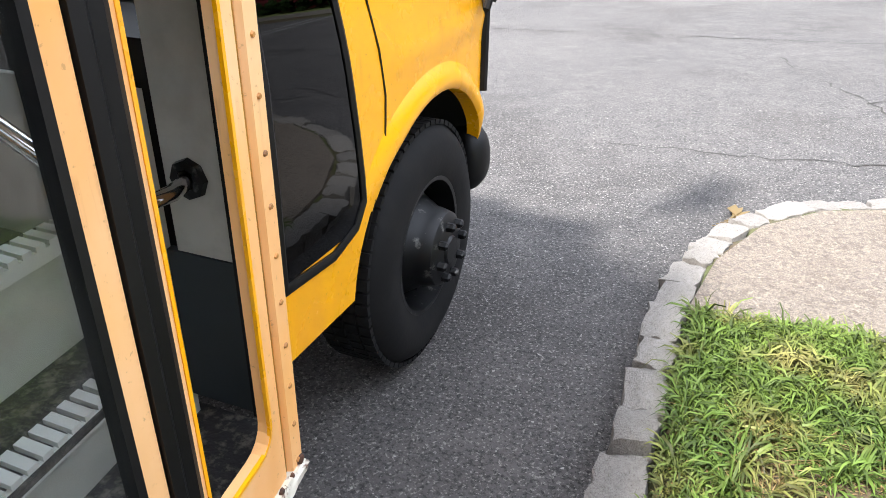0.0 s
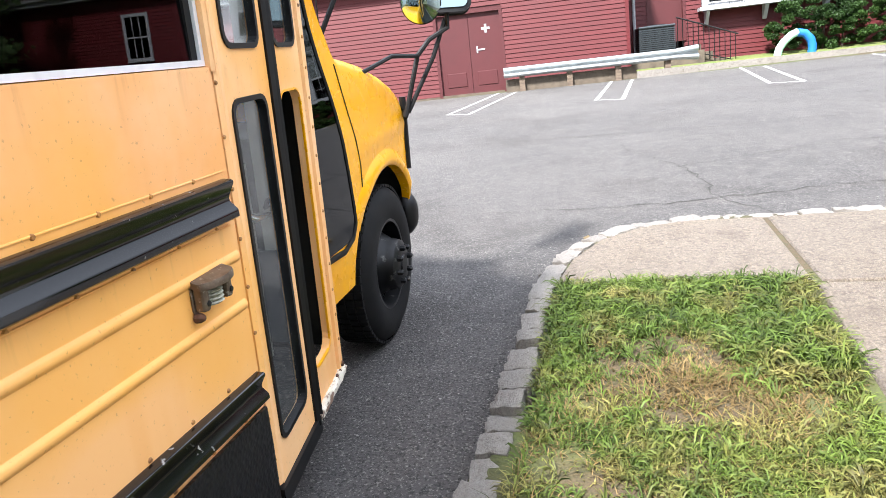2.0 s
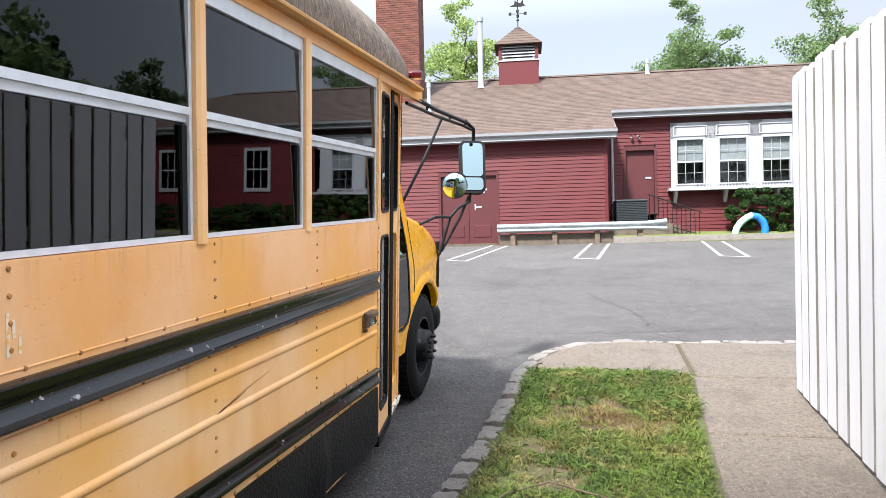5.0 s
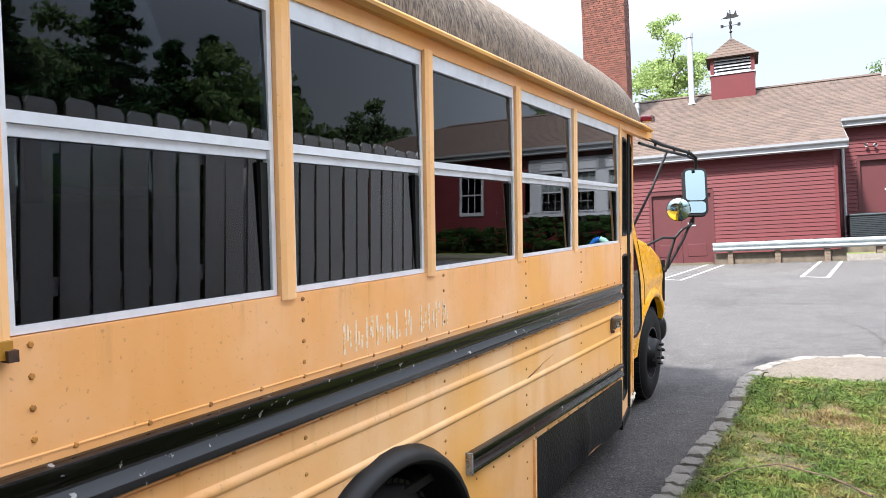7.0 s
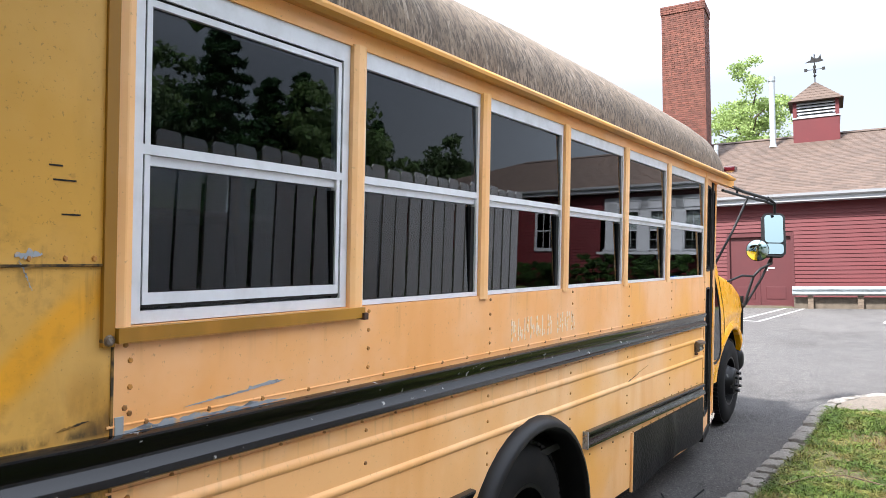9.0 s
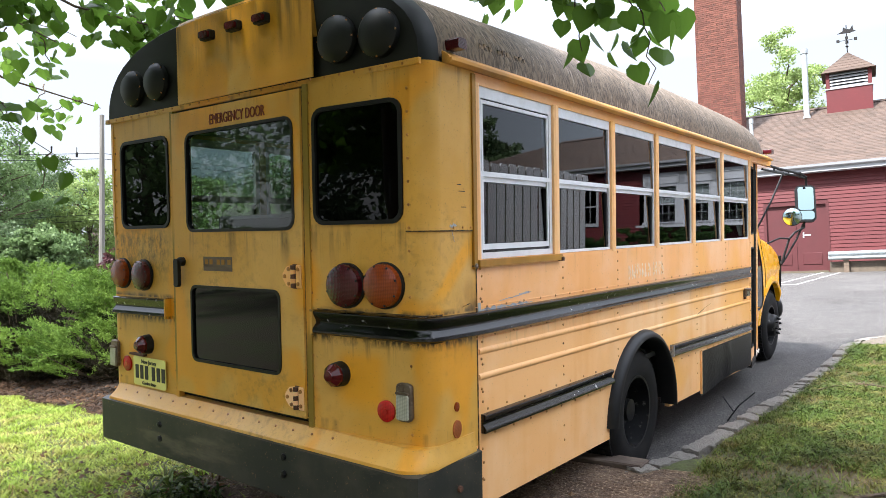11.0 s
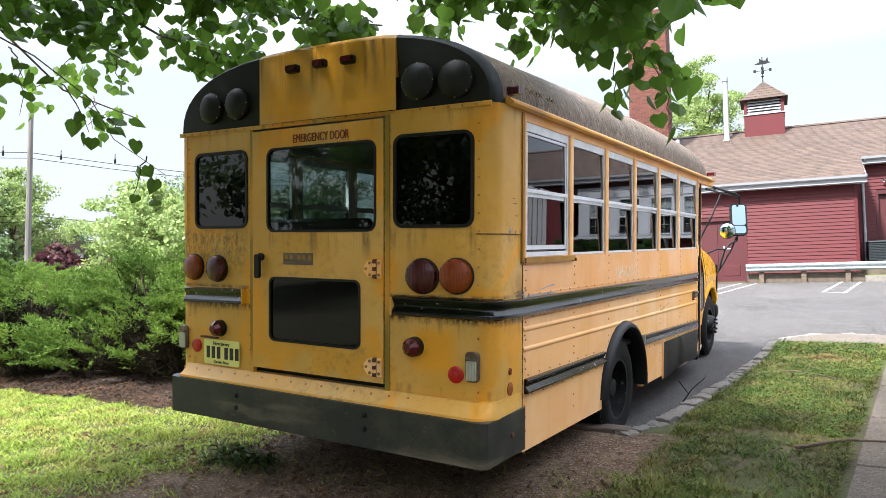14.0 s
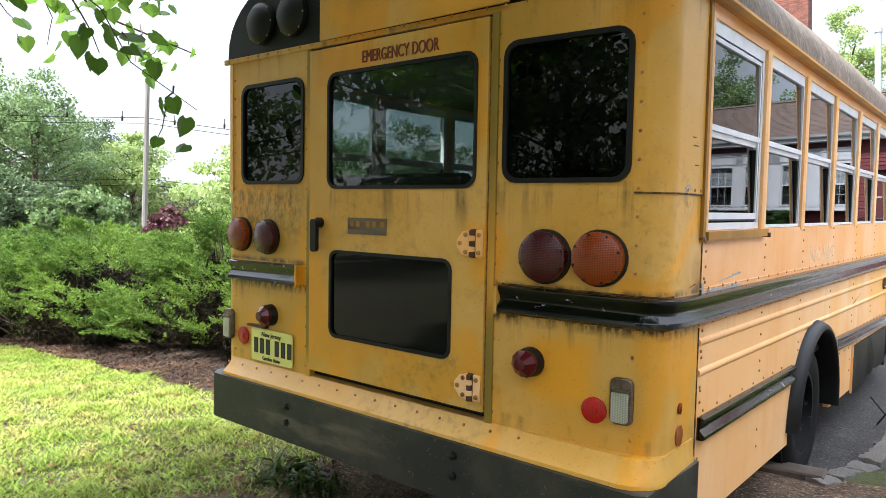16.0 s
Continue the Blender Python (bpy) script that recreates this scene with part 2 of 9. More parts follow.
a.mix(a.times(a.ramp(a.noise(12, 5), 0.5, 0.75), 0.4), srgb(34, 33, 32))
M["rubber"] = a.m
a = Mat("tyre_rubber", srgb(14, 14, 15), 0.75, 0, 0.25)
a.mix(a.times(a.ramp(a.noise(9, 5), 0.45, 0.75), 0.5), srgb(36, 34, 32)).bump(a.noise(80, 2), 0.15, 0.003)
M["tyre"] = a.m
a = Mat("black_steel", srgb(17, 18, 20), 0.35, 0.3)
a.mix(a.times(a.ramp(a.noise(25, 4), 0.62, 0.75), 0.8), srgb(120, 118, 114)).rough(a.noise(8, 4), 0.25, 0.6)
M["steel"] = a.m
a = Mat("rusty_iron", srgb(92, 58, 38), 0.8)
a.mix(a.ramp(a.noise(40, 4), 0.4, 0.7), srgb(52, 38, 30)).bump(a.noise(90, 3), 0.3, 0.003)
M["rust"] = a.m
a = Mat("chipped_cream_paint", srgb(206, 200, 184), 0.6)
a.mix(a.times(a.ramp(a.noise(24, 6, (1, 0.6, 1)), 0.52, 0.58), 0.9), srgb(96, 60, 38)).mix(a.times(a.ramp(a.noise(70, 4), 0.60, 0.66), 0.8), srgb(60, 42, 32)).bump(a.noise(40, 5), 0.5, 0.006)
M["sill"] = a.m
a = Mat("scraped_bare_metal", srgb(158, 164, 170), 0.5, 0.3)
a.mix(a.times(a.ramp(a.noise(60, 5, (1, 0.3, 1)), 0.5, 0.6), 0.8), srgb(96, 98, 98)).mix(a.times(a.ramp(a.noise(35, 4), 0.58, 0.66), 0.8), srgb(226, 176, 110))
M["scraped"] = a.m
a = Mat("tarnished_lamp_metal", srgb(112, 98, 84), 0.42, 0.6)
a.mix(a.times(a.ramp(a.noise(30, 5), 0.45, 0.65), 0.7), srgb(74, 56, 42)).mix(a.times(a.ramp(a.noise(90, 3), 0.60, 0.68), 0.6), srgb(168, 160, 150)).rough(a.noise(20, 4), 0.3, 0.6)
M["lampmetal"] = a.m
M["chrome"] = Mat("polished_steel", srgb(200, 200, 202), 0.12, 1.0).m
M["mirror"] = Mat("mirror_glass", srgb(158, 178, 178), 0.02, 1.0).m
M["inside"] = Mat("dark_bus_interior", srgb(18, 17, 16), 0.8).m
a = Mat("grey_interior_panel", srgb(126, 126, 116), 0.6)
a.mix(a.times(a.ramp(a.noise(6, 5), 0.5, 0.8), 0.5), srgb(110, 108, 98))
M["panel"] = a.m
a = Mat("black_grit_tread", srgb(36, 36, 37), 0.8)
a.mix(a.ramp(a.noise(35, 4), 0.5, 0.65), srgb(96, 92, 84)).bump(a.noise(60, 3), 0.5, 0.01)
M["tread"] = a.m
M["stepedge"] = Mat("ribbed_aluminium_nosing", srgb(222, 224, 220), 0.4, 0.1).m
M["seat"] = Mat("green_vinyl_seat", srgb(34, 36, 38), 0.5).m


def glass(name, tint, rough=0.01, ior=1.5, dust=0.0, thin=False):
    """Dark tinted pane: a sharp reflection over a view into the dark."""
    m = bpy.data.materials.new(name)
    m.use_nodes = True
    n, l = m.node_tree.nodes, m.node_tree.links
    g = n.new("ShaderNodeBsdfGlossy")
    g.inputs["Roughness"].default_value = rough
    g.inputs[0].default_value = (0.93, 0.96, 1.0, 1)
    tr = n.new("ShaderNodeBsdfTransparent")
    tr.inputs[0].default_value = tint
    f = n.new("ShaderNodeFresnel")
    f.inputs[0].default_value = ior
    x = n.new("ShaderNodeMixShader")
    gloss = f.outputs[0]
    if thin:
        # the same gloss from both faces of a thin pane
        lw = n.new("ShaderNodeLayerWeight")
        lw.inputs[0].default_value = 0.5
        pw = n.new("ShaderNodeMath")
        pw.operation = "POWER"
        pw.inputs[1].default_value = 5.0
        l.new(lw.outputs["Facing"], pw.inputs[0])
        mg = n.new("ShaderNodeMapRange")
        mg.inputs[3].default_value, mg.inputs[4].default_value = 0.042, 1.0
        l.new(pw.outputs[0], mg.inputs[0])
        gloss = mg.outputs[0]
    l.new(gloss, x.inputs[0])
    l.new(tr.outputs[0], x.inputs[1])
    l.new(g.outputs[0], x.inputs[2])
    if dust:
        df = n.new("ShaderNodeBsdfDiffuse")
        df.inputs[0].default_value = (0.55, 0.56, 0.54, 1)
        y = n.new("ShaderNodeMixShader")
        ns = n.new("ShaderNodeTexNoise")
        ns.inputs["Scale"].default_value, ns.inputs["Detail"].default_value = 7.0, 6
        mr = n.new("ShaderNodeMapRange")
        mr.inputs[1].default_value, mr.inputs[2].default_value, mr.inputs[3].default_value, mr.inputs[4].default_value = 0.35, 0.7, dust * 0.6, dust * 1.5
        l.new(n.new("ShaderNodeTexCoord").outputs["Object"], ns.inputs["Vector"])
        l.new(ns.outputs[0], mr.inputs[0])
        l.new(mr.outputs[0], y.inputs[0])
        l.new(x.outputs[0], y.inputs[1])
        l.new(df.outputs[0], y.inputs[2])
        x = y
    l.new(x.outputs[0], n["Material Output"].inputs[0])
    return m


M["glass_dusty"] = glass("dusty_door_glass", (0.93, 0.95, 0.94, 1), 0.01, 1.5, 0.010, True)
M["glass"] = glass("tinted_glass", (0.20, 0.22, 0.23, 1))
M["glass_rear"] = glass("green_tinted_rear_glass", (0.56, 0.63, 0.60, 1), 0.01, 1.5, 0.003, True)
M["glass_left"] = glass("pale_tinted_glass", (0.52, 0.56, 0.57, 1), 0.01, 1.5, 0.0, True)
M["glass_dark"] = glass("dark_glass", (0.05, 0.055, 0.06, 1), 0.01, 1.36)
M["glass_clear"] = glass("clear_glass", (0.91, 0.94, 0.94, 1), 0.01, 1.4, 0.0, True)


def lens(name, col):
    a = Mat(name, col, 0.16)
    # moulded grid of fine ribs
    for way, sc in (("Z", 62), ("X", 40)):
        wv_ = a.n.new("ShaderNodeTexWave")
        wv_.bands_direction = way
        wv_.inputs["Scale"].default_value = sc
        a.l.new(a.tc, wv_.inputs["Vector"])
        a.mix(a.times(a.ramp(wv_.outputs["Fac"], 0.45, 0.1), 0.3), tuple(c * 0.25 for c in col[:3]) + (1,))
        a.bump(wv_.outputs["Fac"], 0.14, 0.002)
    a.mix(a.times(a.ramp(a.noise(25, 4), 0.5, 0.75), 0.4), tuple(c * 0.35 for c in col[:3]) + (1,))
    return a.m


M["amber"] = lens("amber_lens", srgb(142, 58, 16))
M["red"] = lens("dark_red_lens", srgb(74, 14, 24))
a = Mat("maroon_stop_lens", srgb(82, 12, 20), 0.1)
a.mix(a.times(a.ramp(a.noise(30, 4), 0.5, 0.75), 0.4), srgb(40, 8, 12))
M["stoplens"] = a.m
M["redlite"] = lens("red_reflector", srgb(190, 26, 26))
M["whitelens"] = lens("cloudy_white_lens", srgb(172, 172, 154))
M["brownlens"] = lens("faded_orange_reflector", srgb(166, 92, 50))
M["maroon"] = Mat("maroon_letter_paint", srgb(112, 44, 30), 0.6).m
a = Mat("bare_letter_ghost", srgb(238, 216, 188), 0.6)
a.mix(a.ramp(a.noise(60, 4), 0.5, 0.6), srgb(236, 184, 108))
M["bareletter"] = a.m
M["plate"] = Mat("pale_yellow_plate", srgb(226, 220, 130), 0.4).m
M["ink"] = Mat("black_ink", srgb(28, 28, 26), 0.5).m
a = Mat("perforated_black_panel", srgb(20, 20, 22), 0.45, 0, 0.4)
v = a.voronoi(75)
a.mix(a.ramp(v.outputs["Distance"], 0.42, 0.30), srgb(12, 12, 13)).bump(v.outputs["Distance"], 0.6, 0.004)
M["mesh"] = a.m

a = Mat("worn_asphalt", srgb(82, 80, 79), 0.95, 0, 0.2)
a.mix(a.times(a.ramp(a.noise(0.35, 6), 0.40, 0.62), 0.35), srgb(110, 106, 103))
a.mix(a.times(a.ramp(a.noise(6, 8, rough=0.7), 0.46, 0.62), 0.4), srgb(110, 106, 103))
a.mix(a.times(a.ramp(a.noise(0.9, 6), 0.5, 0.7), 0.5), srgb(62, 59, 57))
a.mix(a.times(a.ramp(a.noise(75, 8, rough=0.75), 0.49, 0.60), 0.75), srgb(44, 43, 44))
a.mix(a.times(a.ramp(a.noise(110, 5, rough=0.6), 0.56, 0.64), 0.75), srgb(150, 146, 141))
a.mix(a.times(a.ramp(a.noise(48, 3), 0.69, 0.72), 0.8), srgb(176, 172, 166))
a.mix(a.times(a.ramp(a.noise(14, 5), 0.62, 0.72), 0.5), srgb(64, 63, 62))
a.bump(a.noise(95, 8, rough=0.7), 1.0, 0.02).bump(a.noise(34, 5), 0.6, 0.02).bump(a.noise(5, 4), 0.25, 0.03)
M["asphalt"] = a.m
a = Mat("lawn_soil", srgb(72, 60, 42), 0.95)
a.mix(a.ramp(a.noise(1.3, 5), 0.42, 0.62), srgb(70, 78, 36))
a.mix(a.times(a.ramp(a.noise(40, 4), 0.5, 0.62), 0.7), srgb(48, 50, 26))
a.bump(a.noise(50, 4), 0.6, 0.02)
M["soil"] = a.m
a = Mat("bare_dirt", srgb(116, 94, 74), 0.95)
a.mix(a.ramp(a.noise(6, 6), 0.4, 0.65), srgb(90, 70, 54)).mix(a.times(a.ramp(a.noise(70, 3), 0.55, 0.65), 0.8), srgb(176, 152, 124)).mix(a.times(a.ramp(a.noise(26, 6), 0.54, 0.62), 0.6), srgb(66, 50, 38)).bump(a.noise(40, 5), 1.0, 0.05).bump(a.noise(9, 5), 0.8, 0.06)
M["dirt"] = a.m
a = Mat("sandy_concrete", srgb(102, 92, 82), 0.9)
a.mix(a.times(a.ramp(a.noise(1.4, 6), 0.45, 0.7), 0.5), srgb(108, 95, 80)).mix(a.times(a.ramp(a.noise(130, 3), 0.52, 0.64), 0.45), srgb(88, 77, 65))
a.mix(a.times(a.ramp(a.noise(4.5, 7), 0.55, 0.68), 0.55), srgb(84, 73, 61)).mix(a.times(a.ramp(a.noise(210, 3), 0.52, 0.60), 0.6), srgb(140, 131, 120)).mix(a.times(a.ramp(a.noise(160, 3), 0.55, 0.62), 0.6), srgb(70, 63, 56))
a.mix(a.times(a.ramp(a.noise(38, 5), 0.52, 0.62), 0.6), srgb(72, 64, 56)).mix(a.times(a.ramp(a.noise(55, 4, (1.3, 0.8, 1)), 0.55, 0.64), 0.6), srgb(134, 123, 108)).mix(a.times(a.ramp(a.noise(2.2, 7), 0.56, 0.66), 0.4), srgb(76, 67, 58))
a.bump(a.noise(60, 5), 1.0, 0.02).bump(a.noise(90, 4), 0.8, 0.01)
a.vary(0.06)
M["concrete"] = a.m
a = Mat("granite_block", srgb(142, 136, 129), 0.85)
a.mix(a.times(a.ramp(a.noise(9, 6), 0.42, 0.66), 0.7), srgb(122, 116, 108)).mix(a.times(a.ramp(a.noise(130, 3), 0.55, 0.65), 0.6), srgb(78, 75, 72)).mix(a.times(a.ramp(a.noise(22, 6), 0.56, 0.68), 0.6), srgb(76, 70, 60)).mix(a.times(a.ramp(a.noise(180, 3), 0.58, 0.66), 0.5), srgb(158, 154, 148)).bump(a.noise(30, 6, rough=0.65), 0.9, 0.02)
a.vary(0.14)
M["granite"] = a.m
a = Mat("white_fence_paint", srgb(212, 212, 214), 0.55)
a.mix(a.times(a.ramp(a.noise(3, 6, (6, 6, 0.5)), 0.5, 0.75), 0.35), srgb(196, 192, 186)).bump(a.noise(30, 4, (4, 4, 0.2)), 0.15, 0.004)
a.vary(0.04)
M["fence"] = a.m
# grey board edges, the shade of the fence gaps put into their colour
a = Mat("shaded_board_edge", srgb(112, 108, 104), 0.9)
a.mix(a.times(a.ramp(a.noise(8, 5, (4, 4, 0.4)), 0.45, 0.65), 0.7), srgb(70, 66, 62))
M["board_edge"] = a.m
a = Mat("red_clapboard", srgb(82, 15, 20), 0.6)
a.mix(a.times(a.ramp(a.noise(1.2, 6), 0.42, 0.7), 0.5), srgb(92, 15, 20)).mix(a.times(a.ramp(a.noise(20, 4, (0.2, 1, 1)), 0.6, 0.75), 0.3), srgb(120, 42, 42))
a.vary(0.05, True)
M["clap"] = a.m
a = Mat("dull_red_door_paint", srgb(76, 28, 31), 0.55)
a.mix(a.times(a.ramp(a.noise(2, 5), 0.45, 0.7), 0.4), srgb(64, 24, 27))
M["door"] = a.m
a = Mat("white_trim_paint", srgb(158, 160, 164), 0.5)
a.mix(a.times(a.ramp(a.noise(3, 5), 0.5, 0.75), 0.25), srgb(176, 178, 180))
M["white"] = a.m
a = Mat("tan_shingle", srgb(78, 64, 55), 0.9)
a.mix(a.times(a.ramp(a.noise(0.5, 5), 0.42, 0.66), 0.5), srgb(86, 71, 62)).mix(a.times(a.ramp(a.noise(60, 3), 0.5, 0.65), 0.4), srgb(80, 65, 56)).bump(a.noise(60, 3), 0.3, 0.006)
a.vary(0.24, True)
M["shingle"] = a.m
a = Mat("brick_mortar", srgb(122, 98, 84), 0.95)
a.mix(a.ramp(a.noise(9, 4), 0.4, 0.7), srgb(92, 74, 64))
M["mortar"] = a.m
a = Mat("galvanised_steel", srgb(176, 182, 184), 0.5, 0.6)
a.mix(a.times(a.ramp(a.noise(4, 5), 0.45, 0.7), 0.5), srgb(138, 144, 146)).rough(a.noise(9, 4), 0.38, 0.65)
M["galv"] = a.m
M["lotpaint"] = Mat("worn_white_line_paint", srgb(184, 183, 180), 0.8)
M["lotpaint"] = M["lotpaint"].mix(M["lotpaint"].times(M["lotpaint"].ramp(M["lotpaint"].noise(18, 5), 0.44, 0.58), 0.9), srgb(118, 115, 111)).m
a = Mat("footing_concrete", srgb(98, 88, 76), 0.95)
a.mix(a.ramp(a.noise(4, 6), 0.4, 0.7), srgb(70, 62, 54)).bump(a.noise(30, 4), 0.4, 0.01)
M["footing"] = a.m
M["darkmetal"] = Mat("dark_grey_metal", srgb(58, 64, 68), 0.5, 0.4).m
M["iron"] = Mat("black_wrought_iron", srgb(28, 26, 26), 0.5, 0.4).m
M["blue"] = Mat("blue_plastic", srgb(30, 110, 196), 0.45).m
M["mint"] = Mat("pale_green_plastic", srgb(176, 226, 206), 0.45).m
a = Mat("tree_bark", srgb(92, 76, 62), 0.95)
a.mix(a.ramp(a.noise(12, 5, (1, 1, 0.25)), 0.4, 0.65), srgb(58, 48, 40)).bump(a.noise(16, 5, (1, 1, 0.25)), 0.7, 0.03)
M["bark"] = a.m
a = Mat("weathered_timber", srgb(112, 98, 84), 0.9)
a.mix(a.ramp(a.noise(20, 5, (0.15, 1, 1)), 0.4, 0.7), srgb(78, 66, 56)).bump(a.noise(30, 4, (0.1, 1, 1)), 0.4, 0.008)
M["timber"] = a.m
a = Mat("old_dark_timber", srgb(82, 68, 58), 0.9)
a.mix(a.ramp(a.noise(24, 5, (0.12, 1, 1)), 0.4, 0.7), srgb(54, 43, 36)).mix(a.times(a.ramp(a.noise(5, 5), 0.52, 0.7), 0.5), srgb(112, 98, 86)).bump(a.noise(30, 4, (0.1, 1, 1)), 0.5, 0.008)
M["chock"] = a.m


def leaf_mat(name, col, col2, share=0.35, vary=0.3, rough=0.5, third=None):
    a = Mat(name, col, rough, 0.0, 0.18)
    a.mix(a.ramp(a.noise(0.8, 4), 0.35, 0.65), col2)
    if third:
        a.mix(a.times(a.ramp(a.noise(5, 5), 0.48, 0.66), 0.75), third)
    a.vary(vary, True)
    a.leafy(col, share)
    return a.m


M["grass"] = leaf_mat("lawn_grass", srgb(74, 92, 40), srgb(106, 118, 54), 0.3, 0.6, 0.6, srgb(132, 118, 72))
M["weed"] = leaf_mat("crabgrass_blade", srgb(58, 78, 32), srgb(88, 104, 44), 0.3, 0.65, 0.5, srgb(114, 104, 62))
M["drygrass"] = leaf_mat("dry_grass", srgb(130, 110, 74), srgb(108, 90, 58), 0.3, 0.4)
M["leaf"] = leaf_mat("redbud_leaf", srgb(74, 106, 38), srgb(98, 130, 50), 0.55, 0.25, 0.4)
M["tree_a"] = leaf_mat("maple_leaf", srgb(98, 120, 78), srgb(116, 138, 90), 0.45, 0.3)
M["tree_b"] = leaf_mat("light_tree_leaf", srgb(132, 152, 90), srgb(150, 168, 106), 0.4, 0.25)
M["tree_c"] = leaf_mat("dark_tree_leaf", srgb(78, 96, 66), srgb(92, 110, 76), 0.4, 0.35)
M["plum"] = leaf_mat("purple_leaf", srgb(84, 52, 58), srgb(104, 70, 70), 0.3, 0.3)
M["juniper"] = leaf_mat("juniper_needle", srgb(74, 102, 42), srgb(114, 140, 60), 0.2, 0.5, 0.8)
# inner twigs near black, the bush's own shade put into their colour
M["juniper_inner"] = leaf_mat("shade_dark_juniper_twig", srgb(24, 28, 14), srgb(38, 32, 20), 0.05, 0.3, 0.9)
# lawn grass made lighter, with the yard's sunlight put into its colour
M["yardgrass"] = leaf_mat("sunlit_mown_grass", srgb(124, 148, 60), srgb(154, 168, 80), 0.4, 0.45, 0.6, srgb(164, 152, 94))
M["conifer"] = leaf_mat("conifer_needle", srgb(44, 70, 46), srgb(58, 86, 50), 0.25, 0.35)
M["hedge"] = leaf_mat("hedge_leaf", srgb(36, 56, 27), srgb(52, 76, 34), 0.25, 0.45)
M["canvas"] = Mat("plain_dark_interior", srgb(52, 56, 60), 0.9).m

a = Mat("rivet_paint", srgb(186, 128, 60), 0.5)
a.mix(a.times(a.ramp(a.noise(4, 4), 0.45, 0.6), 0.8), srgb(110, 72, 40))
M["rivet"] = a.m
a = Mat("chimney_brick_courses", srgb(102, 60, 48), 0.85)
a.mix(a.times(a.ramp(a.noise(1.2, 5), 0.4, 0.7), 0.6), srgb(92, 50, 42)).mix(a.times(a.ramp(a.noise(14, 4), 0.55, 0.7), 0.6), srgb(56, 42, 38)).bump(a.noise(40, 4), 0.4, 0.006)
a.vary(0.28, True)
M["brick_island"] = a.m
M["blind"] = Mat("white_roller_blind", srgb(128, 132, 134), 0.8).m
a = Mat("far_mown_grass", srgb(84, 102, 46), 0.95)
a.mix(a.ramp(a.noise(3, 5), 0.4, 0.65), srgb(106, 106, 58)).bump(a.noise(40, 3), 0.5, 0.02)
M["lawnfar"] = a.m
a = Mat("weathered_pole_wood", srgb(124, 120, 114), 0.9)
a.mix(a.ramp(a.noise(8, 5, (1, 1, 0.1)), 0.4, 0.7), srgb(98, 94, 88)).bump(a.noise(16, 5, (1, 1, 0.1)), 0.4, 0.01)
M["pole"] = a.m
a = Mat("worn_dark_lettering", srgb(70, 60, 52), 0.8)
a.mix(a.ramp(a.noise(60, 4), 0.45, 0.55), srgb(150, 128, 106))
M["wornletter"] = a.m
a = Mat("pale_grey_step_panel", srgb(190, 192, 184), 0.5)
a.mix(a.times(a.ramp(a.noise(6, 6), 0.45, 0.75), 0.5), srgb(126, 122, 112))
M["stepwall"] = a.m
a = Mat("black_grime", srgb(52, 42, 28), 0.9)
a.mix(a.ramp(a.noise(25, 5), 0.45, 0.6), srgb(140, 104, 50)).bump(a.noise(60, 3), 0.5, 0.003)
M["grime"] = a.m


# ---- mesh helpers ----
def link(name, bm, mat, parent=None, label="", smooth=False, bevel=0.0):
    me = bpy.data.meshes.new(name)
    if bevel:
        bmesh.ops.bevel(bm, geom=list(bm.edges), offset=bevel, segments=1, affect="EDGES", clamp_overlap=True)
    bmesh.ops.recalc_face_normals(bm, faces=list(bm.faces))
    bm.to_mesh(me)
    bm.free()
    me.materials.append(mat)
    if smooth:
        me.polygons.foreach_set("use_smooth", [True] * len(me.polygons))
        me.set_sharp_from_angle(angle=radians(38))
    ob = new(name, me)
    ob.parent = parent
    if label:
        tagged(ob, label)
    return ob


def part(name, bm, mat, parent, label="", smooth=False, bevel=0.0):
    return link(name, bm, mat, parent, label, smooth, bevel)


def raw(name, verts, faces, mat, parent=None, smooth=False):
    me = bpy.data.meshes.new(name)
    me.from_pydata([tuple(v) for v in verts], [], faces)
    me.materials.append(mat)
    if smooth:
        me.polygons.foreach_set("use_smooth", [True] * len(me.polygons))
    me.update()
    ob = new(name, me)
    ob.parent = parent
    return ob


def thing(name, m, label, category, group="", kind=""):
    ob = new(name)
    ob.empty_display_size = 0.1
    ob.matrix_basis = m
    return tagged(ob, label, category, group, kind)


def box(x0, x1, y0, y1, z0, z1, bm=None):
    bm = bm or bmesh.new()
    v = [bm.verts.new((x, y, z)) for x in (x0, x1) for y in (y0, y1) for z in (z0, z1)]
    for f in ((0, 1, 3, 2), (4, 6, 7, 5), (0, 4, 5, 1), (2, 3, 7, 6), (0, 2, 6, 4), (1, 5, 7, 3)):
        bm.faces.new([v[i] for i in f])
    return bm


def prism(pts, axis, a, b, bm=None):
    """A polygon, given in the two other axes, drawn out from a to b along the axis."""
    bm = bm or bmesh.new()

    def at(p, w):
        return {"x": (w, p[0], p[1]), "y": (p[0], w, p[1]), "z": (p[0], p[1], w)}[axis]

    lo = [bm.verts.new(at(p, a)) for p in pts]
    hi = [bm.verts.new(at(p, b)) for p in pts]
    bm.faces.new(lo)
    bm.faces.new(hi[::-1])
    for i in range(len(pts)):
        j = (i + 1) % len(pts)
        bm.faces.new((lo[i], lo[j], hi[j], hi[i]))
    return bm


def rrect(u0, u1, v0, v1, r, n=4):
    out = []
    for cu, cv, a0 in ((u1 - r, v1 - r, 0), (u0 + r, v1 - r, 90), (u0 + r, v0 + r, 180), (u1 - r, v0 + r, 270)):
        out += [(cu + r * math.cos(radians(a0 + 90 * i / n)), cv + r * math.sin(radians(a0 + 90 * i / n))) for i in range(n + 1)]
    return out


